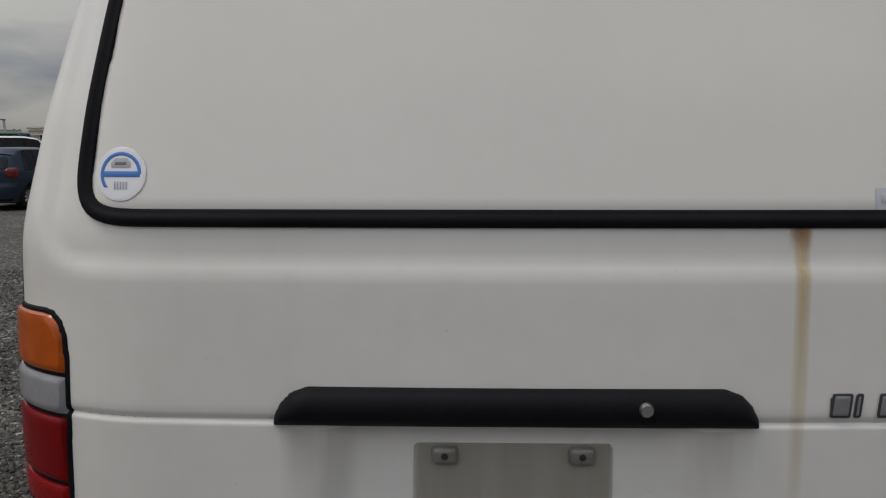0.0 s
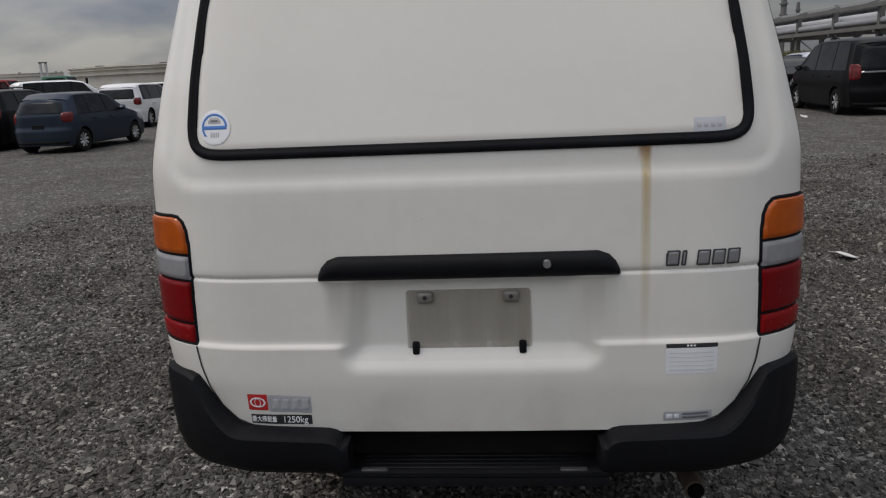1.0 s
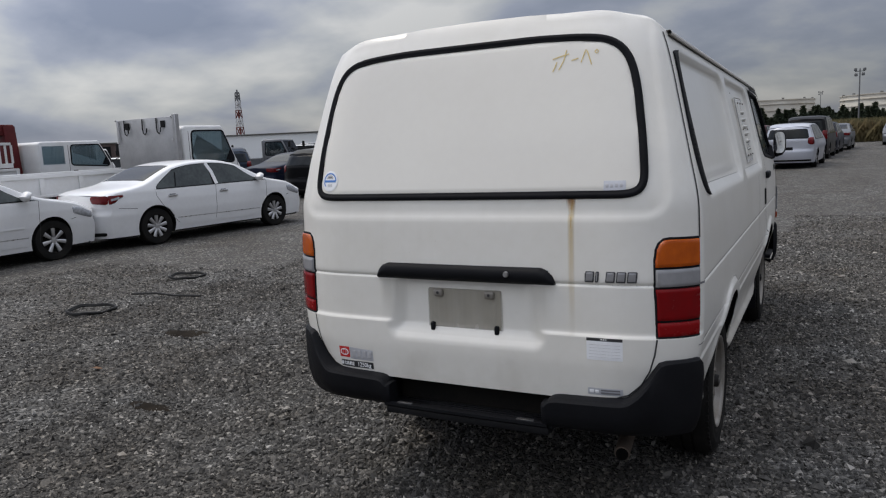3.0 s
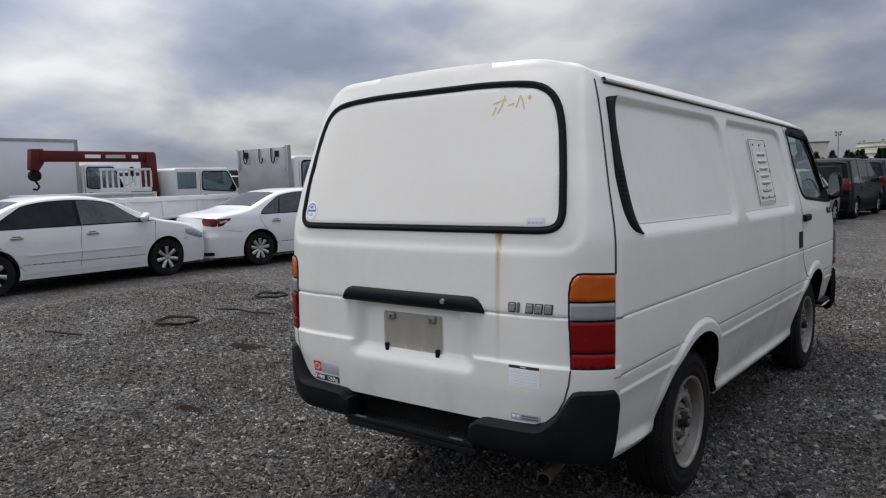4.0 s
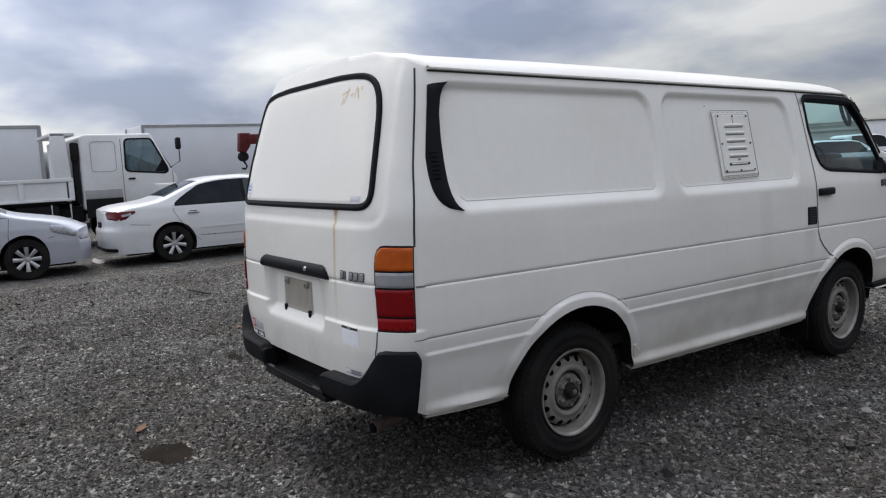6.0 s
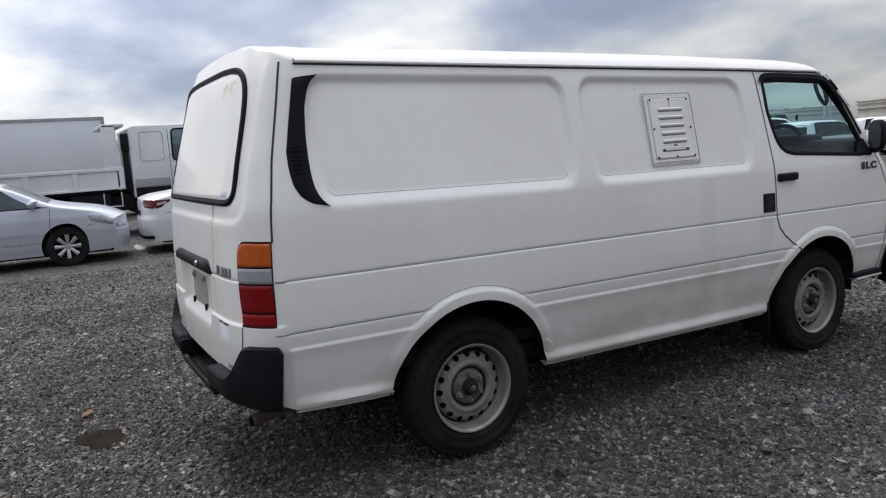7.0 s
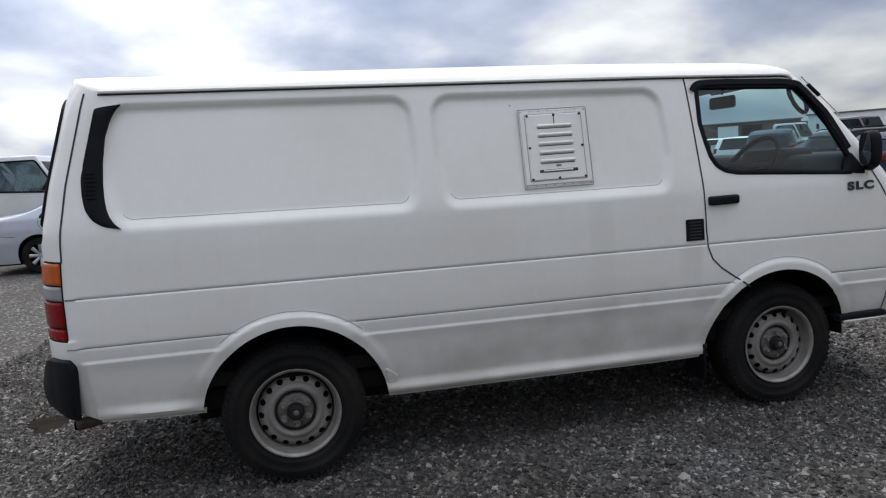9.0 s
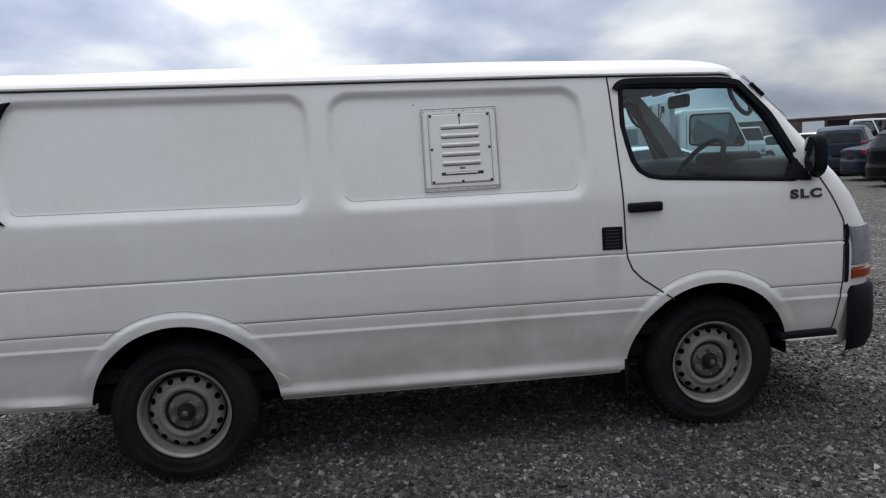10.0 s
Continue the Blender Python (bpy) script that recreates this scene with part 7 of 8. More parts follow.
def cab(parent, paint, y0, y1, zb, zt, W, quarter=False, sleeper=False, mirrors=True):
    """A forward-control cab from y0 (back) to y1 (front)."""
    d, h = y1 - y0, zt - zb
    prof = [(y0, zb + .05), (y0, zt - .06), (y0 + .10, zt), (y1 - .52 * min(d, 1.6) * .6, zt), (y1 - .10, zb + h * .50), (y1, zb + h * .40), (y1, zb)]
    body_ = part("cab", prism_bm(prof, -W / 2, W / 2, .045), paint, parent)
    fy = y1 - .52 * min(d, 1.6) * .6
    wz0, wz1 = zb + h * .50, zt - .13
    dy0 = max(y0 + .18, y1 - (1.05 if sleeper else 1.45))
    for s in (1, -1):
        door = outline([(dy0, wz0 + .03), (y1 - .17, wz0 - .05), (fy - .02, wz1), (dy0 + .02, wz1)], .06, step=.05)
        rim_ = outline([(dy0, wz0 + .03), (y1 - .17, wz0 - .05), (fy - .02, wz1), (dy0 + .02, wz1)], .06, .035, step=.05)
        part("window_frame", ring_plate(resample(rim_, 64), resample(door, 64), s * (W / 2), .008), RUBBER, body_)
        part("side_window", flat_poly(door, s * (W / 2), .004), CABGLASS, body_)
        part("mirror_corner", flat_poly([(y1 - .46, wz0 - .01), (y1 - .18, wz0 - .04), (y1 - .30, wz0 + .24)], s * (W / 2), .007), RUBBER, body_)
        if sleeper:
            pan = outline([(y0 + .22, zb + h * .52), (dy0 - .20, zb + h * .52), (dy0 - .20, zt - .16), (y0 + .22, zt - .16)], .05, step=.05)
            pan2 = outline([(y0 + .22, zb + h * .52), (dy0 - .20, zb + h * .52), (dy0 - .20, zt - .16), (y0 + .22, zt - .16)], .05, .012, step=.05)
            part("blank_panel", ring_plate(resample(pan2, 48), resample(pan, 48), s * (W / 2), .006), ALUMINIUM, body_)
            part("lower_band", box_bm(s * W / 2, s * (W / 2 + .012), y0 + .04, dy0 - .12, zb + .28, zb + .46, .006, 1), ALUMINIUM, body_)
            part("lower_fairing", box_bm(s * (W / 2 - .02), s * (W / 2 + .010), y0 + .04, dy0 - .12, zb - .12, zb + .27, .006, 1), CHASSIS, body_)
        if quarter:
            part("quarter_window", flat_poly([(y0 + .12, wz0 + .06), (dy0 - .22, wz0 + .06), (dy0 - .22, wz1), (y0 + .12, wz1)], s * (W / 2), .009), CABGLASS, body_)
        for yy in (dy0 - .08, y1 - .10):
            part("door_seam", box_bm(s * W / 2, s * (W / 2 + .003), yy - .005, yy + .005, zb + .12, wz0 if yy > dy0 else zt - .12), SEAM, body_)
        part("door_handle", box_bm(s * W / 2, s * (W / 2 + .025), dy0 + .02, dy0 + .16, wz0 - .17, wz0 - .13, .008, 1), CHASSIS, body_)
        part("step_skirt", box_bm(s * (W / 2 - .05), s * (W / 2 + .012), dy0 - .02, y1 - .05, zb - .18, zb + .10, .02, 2), ALUMINIUM if paint is TRUCKWHITE and h > 1.6 else paint, body_)
        if mirrors:
            part("mirror_arm", tube_bm([(s * W / 2, y1 - .14, wz0 + .05), (s * (W / 2 + .22), y1 + .02, wz0 + .18), (s * (W / 2 + .22), y1 + .02, wz1)], .012, 6), CHASSIS, body_)
            part("mirror", box_bm(s * (W / 2 + .12), s * (W / 2 + .32), y1 - .04, y1 + .05, wz1 - .24, wz1 + .02, .04, 3), CHASSIS, body_)
    ws = [(fy + .02, zt - .07), (y1 - .09, zb + h * .52)]
    bm = bmesh.new()
    n = Vector((0, (ws[0][1] - ws[1][1]), ws[1][0] - ws[0][0])).normalized() * .012
    vs = [bm.verts.new((x, y + n.y, z + n.z)) for x, (y, z) in ((-W * .45, ws[0]), (W * .45, ws[0]), (W * .46, ws[1]), (-W * .46, ws[1]))]
    bm.faces.new(vs)
    bmesh.ops.solidify(bm, geom=bm.faces[:], thickness=.01)
    part("windscreen", bm, DARKGLASS, body_)
    for s in (1, -1):
        part("headlamp", box_bm(s * W * .28, s * W * .44, y1 - .02, y1 + .015, zb + .12, zb + .27, .015, 2), CLEARLENS, body_)
    part("front_bumper", box_bm(-W * .49, W * .49, y1 - .15, y1 + .06, zb - .25, zb + .02, .03, 2), CHASSIS, body_)
    return body_


def chassis(parent, y0, y1, z, W, axles, R):
    part("chassis", box_bm(-W * .22, W * .22, y0, y1, z - .28, z - .02, .02, 1), CHASSIS, parent)
    part("under_guard", box_bm(-W * .44, W * .44, y0 + .5, y1 - 1.2, z - .45, z - .12, .04, 1), CHASSIS, parent)
    for ya in axles:
        for s in (1, -1):
            round_wheel(parent, pose(s * (W / 2 - .03), ya, R, 0, 0, 0 if s > 0 else 180), R, 0, .22, STEEL)


def flatbed(parent, y0, y1, z0, z1, W, material, ribs=6):
    deck = part("deck", box_bm(-W / 2 + .04, W / 2 - .04, y0, y1, z0 - .06, z0 + .04, .01, 1), CHASSIS, parent)
    for s in (1, -1):
        g = part("side_gate", box_bm(s * (W / 2 - .04), s * W / 2, y0, y1, z0, z1, .008, 1), material, parent)
        for i in range(ribs + 1):
            yy = y0 + .03 + (y1 - y0 - .06) * i / ribs
            part("gate_post", box_bm(s * W / 2, s * (W / 2 + .025), yy - .05, yy + .05, z0, z1, .006, 1), material, g)
        part("gate_rail", box_bm(s * W / 2, s * (W / 2 + .03), y0, y1, z1 - .06, z1 + .01, .006, 1), material, g)
        part("gate_rail", box_bm(s * W / 2, s * (W / 2 + .03), y0, y1, z0, z0 + .05, .006, 1), material, g)
    part("tail_gate", box_bm(-W / 2, W / 2, y0 - .04, y0, z0, z1, .008, 1), material, parent)
    return deck


# flatbed lorry with a hooked headboard
t1 = thing("flatbed_truck", pose(-11.87, 5.74, 0), "white flatbed lorry with aluminium headboard and rope hooks", "truck", "lorries behind the cars")
flatbed(t1, -3.1, 3.1, .87, 1.27, 1.8, TRUCKWHITE, 8)
hbd = part("headboard", box_bm(-.91, .91, 3.13, 3.19, .9, 2.32, .015, 2), ALUMINIUM, t1, "bare aluminium headboard")
for x in (-.62, -.05, .38):
    pts = [(x, 3.11, 2.30), (x, 3.10, 2.10), (x + .03, 3.09, 2.00), (x + .08, 3.09, 1.97), (x + .13, 3.09, 2.02), (x + .14, 3.09, 2.10)]
    part("rope_hook", tube_bm(pts, .014, 6), CHASSIS, hbd)
for x in (-.60, .50):
    part("hook_plate", box_bm(x, x + .12, 3.10, 3.13, 2.10, 2.24, .005, 1), CHASSIS, hbd)
for x in (-.90, .80):
    part("end_bracket", tube_bm([(x, 3.11, 2.30), (x + .05, 3.10, 2.32), (x + .09, 3.11, 2.28), (x + .10, 3.11, 1.85), (x + .05, 3.10, 1.80), (x, 3.11, 1.85)], .013, 6), ALUMINIUM, hbd)
part("headboard_post", box_bm(.86, .94, 3.10, 3.22, .9, 2.36, .01, 1), ALUMINIUM, hbd)
cab(t1, TRUCKWHITE, 3.35, 5.05, .58, 2.12, 1.70, mirrors=False)
chassis(t1, -3.0, 4.6, .84, 1.7, (-1.6, 4.25), .34)

# crane lorry
t2 = thing("crane_truck", pose(-18.9, 9.75, 0), "white crew-cab lorry with a folded dark red loading crane", "truck", "lorries behind the cars")
flatbed(t2, -3.2, 0.1, .92, 1.35, 1.8, TRUCKWHITE, 5)
cab(t2, TRUCKWHITE, .75, 3.2, .65, 2.05, 1.7, quarter=True)
chassis(t2, -3.0, 3.0, .88, 1.75, (-1.8, 2.45), .36)
cr = part("crane_post", prism_bm([(.30, .95), (.70, .95), (.62, 2.52), (.30, 2.56)], -.18, .18, .02), CRANERED, t2, "dark red crane post")
part("boom", box_bm(-.14, .14, -2.78, .62, 2.26, 2.56, .025, 2), CRANERED, cr)
part("boom_head", prism_bm([(-2.98, 2.60), (-2.66, 2.60), (-2.66, 2.22), (-2.83, 1.98), (-3.03, 2.05)], -.12, .12, .02), CRANERED, cr)
part("hook_block", lathe_bm([(-.08, .05), (-.08, .15), (.08, .15), (.08, .05)], 16, "X", centre=(0, -2.89, 1.88)), CHASSIS, cr)
part("hook", tube_bm([(0, -2.89, 1.76), (0, -2.83, 1.66), (0, -2.79, 1.58), (0, -2.85, 1.50), (0, -2.95, 1.52)], .03, 8), CHASSIS, cr)
for i, (a, b, mt) in enumerate(((-1.55, -1.10, WHITE), (-.95, -.35, SILVERINK), (-.15, .05, WHITE))):
    part("emblem_bar", box_bm(.142, .147, a, b, 2.36, 2.46), mt, cr)
rk = part("stake_rack", box_bm(.75, .79, -1.5, .05, 1.38, 1.50, .005, 1), TRUCKWHITE, t2, "white lattice rack on the bed")
part("rack_top", box_bm(.75, .79, -1.5, .05, 1.98, 2.05, .005, 1), TRUCKWHITE, rk)
for i in range(10):
    yy = -1.48 + i * .168
    part("rack_bar", box_bm(.755, .785, yy, yy + .05, 1.5, 1.98), TRUCKWHITE, rk)


def box_truck(m, label, l, zt, with_cab=True):
    t = thing("box_truck", m, label, "truck", "lorries behind the cars")
    b = part("box_body", box_bm(-1.1, 1.1, 0, l, 1.0, zt, .03, 2), BOXSKIN, t, "plain pale grey freight box")
    for s in (1, -1):
        for z0, z1 in ((.98, 1.08), (zt - .08, zt + .01)):
            part("edge_rail", box_bm(s * 1.09, s * 1.118, -.01, l + .01, z0, z1, .005, 1), ALUMINIUM, b)
        for yy in (0, l):
            part("corner_post", box_bm(s * 1.085, s * 1.12, yy - .05, yy + .05, 1.0, zt, .005, 1), ALUMINIUM, b)
    if with_cab:
        cab(t, TRUCKWHITE, l + .15, l + 1.75, .7, 2.3, 2.0)
    chassis(t, .2, l + 1.4, 1.0, 2.1, (1.3, l + .9), .4)
    return t


box_truck(pose(-22.6, 4.6, 0), "pale grey box lorry with aluminium edge rails", 4.72, 3.05)
box_truck(pose(-21.2, -3.5, 0), "pale grey box lorry behind the tipper", 5.0, 2.98)

# tipper beside the saloons
t3 = thing("tipper_truck", pose(-14.5, 0, 0), "white tipper lorry with ribbed side boards", "truck", "lorries behind the cars")
flatbed(t3, -3.4, 1.17, 1.02, 1.47, 2.1, TRUCKWHITE, 5)
gd = part("cab_guard", box_bm(-1.05, 1.05, 1.05, 1.13, 1.0, 2.25, .012, 2), TRUCKWHITE, t3, "white cab guard of the tipping body")
part("guard_post", prism_bm([(.84, 1.45), (1.17, 1.45), (1.11, 2.38), (.84, 2.38)], .98, 1.06, .012), TRUCKWHITE, gd)
part("guard_hood", box_bm(-1.05, 1.06, .85, 1.30, 2.33, 2.40, .012, 2), TRUCKWHITE, gd)
cab(t3, TRUCKWHITE, 1.36, 3.30, .75, 2.36, 2.05, sleeper=True)
part("air_intake", box_bm(.86, 1.04, 1.21, 1.36, 1.80, 2.20, .04, 3), CHASSIS, t3)
part("intake_pipe", box_bm(.84, 1.0, 1.23, 1.33, .95, 1.82, .02, 2), CHASSIS, t3)
part("tank", box_bm(.80, 1.02, .1, .9, .55, .95, .06, 3), CHASSIS, t3)
part("step_frame", tube_bm([(1.04, .75, .95), (1.04, .75, .66), (1.04, 1.10, .66), (1.04, 1.10, .95)], .015, 6), TRUCKWHITE, t3)
chassis(t3, -3.3, 2.6, 1.0, 2.0, (-1.9, 2.15), .40)

# lorry farther along the row
t4 = thing("flatbed_truck", pose(-13.5, -6.2, 0), "white lorry with a light grey cab", "truck", "lorries behind the cars")
cab(t4, TRUCKWHITE, 1.2, 3.05, .68, 2.12, 1.8)
flatbed(t4, -3.2, 1.0, .95, 1.35, 1.85, TRUCKWHITE, 5)
part("scrap_load", box_bm(-.7, .7, -1.6, .6, 1.0, 1.9, .12, 3), RUSTMETAL, t4, "rusty machine parts on the bed")
chassis(t4, -3.0, 2.8, .92, 1.8, (-1.8, 2.2), .36)

# small lorries far back
for i, (x, y, yaw, pt_, lab) in enumerate(((-22.8, 24.2, -70, GREYCAR, "small dark grey lorry far back in the yard"), (-21.0, 30.5, -75, GREENCAB, "small green lorry far back in the yard"), (-28.0, 25.0, -60, TRUCKWHITE, "small white lorry with an open bed"), (-33, 22, -80, TRUCKWHITE, "white lorry at the end of the yard"), (-26.5, 34.5, -75, REDCAB, "small red lorry far back in the yard"), (-42.2, 52.5, -100, TRUCKWHITE, "small white lorry far off among parked cars"), (-40.5, 54.0, -95, GREENCAB, "small green lorry far off among parked cars"))):
    t5 = thing("small_truck", pose(x, y, 0, 0, 0, yaw), lab, "truck", "lorries far back")
    cab(t5, pt_, .9, 2.3, .55, 1.98, 1.6)
    flatbed(t5, -2.2, .8, .75, 1.15, 1.6, pt_, 4)
    chassis(t5, -2.1, 2.1, .72, 1.6, (-1.2, 1.75), .3)

# ---- more parked cars, far back ----
src = {o.name.split(".")[0]: o for o in scene.objects if o.parent is None and o.type == "EMPTY"}
FAR = [("white_wagon", -16.5, 36, -40), ("silver_sedan", -12.0, 38, -10), ("white_minivan", -21.5, 36, -50), ("dark_sedan", -9.0, 37, -15), ("white_hatchback", -26, 34, 30), ("silver_wagon", -30, 31, 40),
       ("white_wagon", -24.5, 22.5, -65), ("white_minivan", -34, 27, -65), ("black_suv", -29, 18.5, 20), ("white_wagon", -36, 20, 60), ("silver_sedan", -31, 14.8, 80), ("white_van", -40, 24, 65), ("white_minivan", -44, 17, 70), ("dark_sedan", -38, 33, 10),
       ("white_van", -17.5, 44, -20), ("white_minivan", -10.5, 46, -20), ("white_wagon", -5.2, 44, 0), ("grey_sedan", -27, 44, -30), ("white_van", -33, 42, -40), ("white_hatchback", 11.8, 40, 0), ("black_sedan", 9.4, 38.5, -4), ("silver_sedan", 9.3, 45, -4)]
for nm, x, y, yaw in FAR:
    c = copy_thing(src[nm], pose(x, y, 0, 0, 0, yaw))
    tagged(c, group="cars far back")

# ---- industry on the skyline ----
CREAM = mat("tank_cream", (0.58, 0.56, 0.50), 0.6, noise_amt=0.2, noise_scale=0.15, color2=(0.46, 0.42, 0.36))
PIPEWHITE = mat("lagged_pipe", (0.40, 0.405, 0.42), 0.55, metal=0.2, noise_amt=0.2, noise_scale=0.6)
CONCRETE = mat("rack_concrete", (0.15, 0.148, 0.14), 0.8, noise_amt=0.25, noise_scale=0.8)
REDWHITE_R = mat("mast_red", (0.15, 0.04, 0.033), 0.6, noise_amt=0.2, noise_scale=0.5)
REDWHITE_W = mat("mast_white", (0.55, 0.55, 0.55), 0.6, noise_amt=0.15, noise_scale=0.5)
SHEDDARK = mat("shed_dark", (0.07, 0.045, 0.04), 0.8, noise_amt=0.5, noise_scale=0.3, color2=(0.16, 0.13, 0.12))
WALLWHITE = mat("shed_white", (0.82, 0.84, 0.85), 0.6, noise_amt=0.12, noise_scale=0.15, color2=(0.75, 0.77, 0.77))
POLE = mat("galvanised_pole", (0.16, 0.165, 0.17), 0.6, metal=0.3, noise_amt=0.2, noise_scale=2)


def polar(az, d):
    """Ground place at az degrees to the left of +y."""
    return -math.sin(radians(az)) * d, math.cos(radians(az)) * d


def oil_tank(az, d, R, h, label):
    x, y = polar(az, d)
    t = thing("oil_tank", pose(x, y, 0), label, "tank", "oil tanks on the skyline")
    part("shell", lathe_bm([(0, R), (h * .97, R), (h, R * .99), (h, R * .96), (h * .9, R * .95)], 72, "Z", cap=False), CREAM, t)
    part("roof", lathe_bm([(h * .93, R * .955), (h * .96, 0)], 72, "Z", cap=False), CREAM, t)
    for k in (.62, .84, .985):
        part("wind_girder", lathe_bm([(h * k, R), (h * k, R * 1.018), (h * (k + .02), R * 1.018), (h * (k + .02), R)], 72, "Z", cap=False), CREAM, t)
    for i in range(12):
        a = 2 * math.pi * i / 12
        part("roof_vent", box_bm(R * .95 * math.cos(a) - R * .02, R * .95 * math.cos(a) + R * .02, R * .95 * math.sin(a) - R * .02, R * .95 * math.sin(a) + R * .02, h, h * 1.06), CONCRETE, t)
    return t


oil_tank(-5.4, 262, 19.5, 9.0, "wide cream oil storage tank with ring girders")
oil_tank(20.5, 400, 70, 9.4, "very wide weathered oil storage tank")
oil_tank(4.0, 270, 17, 9.2, "cream oil storage tank beyond the hedge")
oil_tank(14.6, 280, 13, 11.0, "pale oil storage tank beyond the hedge")
oil_tank(33.5, 300, 13, 6.6, "small pale tank beside the works")


def mast(az, d, top, w0, w1, label, bands=7, lattice=True):
    x, y = polar(az, d)
    t = thing("lattice_mast" if lattice else "chimney", pose(x, y, 0), label, "mast", "masts on the skyline")
    for i in range(bands):
        z0, z1 = top * i / bands, top * (i + 1) / bands
        a, b = w0 + (w1 - w0) * i / bands, w0 + (w1 - w0) * (i + 1) / bands
        mt = REDWHITE_R if (i + bands) % 2 else REDWHITE_W
        if i == bands - 1:
            mt = POLE
        if not lattice:
            part("section", lathe_bm([(z0, a), (z1, b)], 16, "Z"), mt, t)
            continue
        sec = part("section", tube_bm([(0, 0, z0), (0, 0, z1)], w1 * .55, 8), mt, t)
        cs = [(-1, -1), (1, -1), (1, 1), (-1, 1)]
        for k in range(4):
            p, q = cs[k], cs[(k + 1) % 4]
            A_, B_, C_, D_ = (p[0] * a, p[1] * a, z0), (p[0] * b, p[1] * b, z1), (q[0] * a, q[1] * a, z0), (q[0] * b, q[1] * b, z1)
            for nm, u, v in (("mast_leg", A_, B_), ("brace", A_, D_), ("brace", C_, B_), ("crossbar", B_, D_)):
                part(nm, tube_bm([u, v], .13 * w0, 5), mt, sec)
    part("platform", lathe_bm([(top, w1 * 1.5), (top * 1.02, w1 * 1.5)], 12, "Z"), POLE, t)
    part("tip", lathe_bm([(top, w1 * .6), (top * 1.06, w1 * .5)], 10, "Z"), POLE, t)
    return t


mast(42.62, 1500, 114.0, 6.2, 2.9, "red and white lattice flare mast", 7)
mast(16.7, 300, 19.0, .95, .55, "red and white chimney beyond the hedge", 6, False)
mast(15.0, 350, 16.5, .9, .6, "thin red and white chimney", 5, False)
for az, top in ((36.3, 9.6), (32.2, 9.2)):
    x, y = polar(az, 262)
    t = thing("twin_tower", pose(x, y, 0, 0, 0, az), "pale twin-legged steel tower", "tower", "towers on the skyline")
    for dx in (-.75, .75):
        part("leg", lathe_bm([(0, .38), (top, .38)], 12, "Z", centre=(dx, 0, 0)), REDWHITE_W, t)
    part("cap", box_bm(-1.25, 1.25, -.5, .5, top - .2, top + .15), POLE, t)
for az, top, r_ in ((-19.2, 9.1, .35), (-20.3, 11.8, .5), (-23.5, 9.4, .4), (-27, 10.5, .55), (-16, 8.4, .3), (-21.2, 10.4, .3), (-17.6, 8.6, .25)):
    x, y = polar(az, 150)
    t = thing("process_column", pose(x, y, 0), "grey refinery column with platforms", "tower", "towers on the skyline")
    part("column", lathe_bm([(0, r_), (top * .96, r_), (top, r_ * .8)], 16, "Z"), CONCRETE, t)
    for k in (.5, .7, .86):
        part("platform", lathe_bm([(top * k, r_ * 1.5), (top * k + .25, r_ * 1.5)], 12, "Z"), POLE, t)

# pipe bridge along the yard
pr = thing("pipe_bridge", pose(31, 0, 0), "long pipe bridge with lagged white pipes on posts", "pipe bridge")
for i, (dx, z, r_) in enumerate(((0, 3.95, .55), (1.5, 4.15, .42), (-.9, 3.75, .25), (2.6, 5.2, .30), (3.5, 5.4, .22), (4.6, 5.6, .4), (6.0, 5.2, .5), (7.4, 5.9, .45), (8.8, 6.3, .35), (6.6, 4.4, .5))):
    part("pipe", tube_bm([(dx, -40, z), (dx, 60, z), (dx, 180, z)], r_, 14), PIPEWHITE if i in (0, 2) else POLE if i % 2 else CONCRETE, pr)
for z in (3.05, 4.75):
    for dx in (-1.4, 4.9):
        part("beam", box_bm(dx - .15, dx + .15, -40, 180, z, z + .32), CONCRETE, pr)
for i in range(28):
    y = -36 + i * 8
    for dx in (-1.0, 4.6):
        part("post", box_bm(dx - .2, dx + .2, y - .2, y + .2, 0, 4.75), CONCRETE, pr)
    part("cross_beam", box_bm(-1.5, 5.0, y - .18, y + .18, 2.85, 3.2), CONCRETE, pr)
    part("brace", tube_bm([(-1.0, y, .2), (-1.0, y + 8, 2.9)], .07, 5), POLE, pr)
    part("brace", tube_bm([(-1.0, y, 4.75), (4.6, y + 4, 6.0), (4.6, y + 8, 4.75)], .06, 5), POLE, pr)


def shed(az0, az1, d, h, material, label, bands=()):
    x0, y0 = polar(az0, d)
    x1, y1 = polar(az1, d)
    l = math.hypot(x1 - x0, y1 - y0)
    t = thing("industrial_shed", pose((x0 + x1) / 2, (y0 + y1) / 2, 0, 0, 0, math.degrees(math.atan2(y1 - y0, x1 - x0))), label, "building", "sheds on the skyline")
    part("wall", box_bm(-l / 2, l / 2, 0, 8, 0, h, .05, 1), material, t)
    part("roof", box_bm(-l / 2 - .3, l / 2 + .3, -.3, 8.3, h, h + .25, .05, 1), CONCRETE, t)
    n = int(l / 4)
    for i in range(n):
        x = -l / 2 + (i + .5) * l / n
        part("wall_post", box_bm(x - .12, x + .12, -.12, 0, 0, h), material, t)
        if bands:
            part("bay", box_bm(x + .3, x + l / n - .3, -.10, .0, .3, h - .5), bands[i % len(bands)], t)
    return t


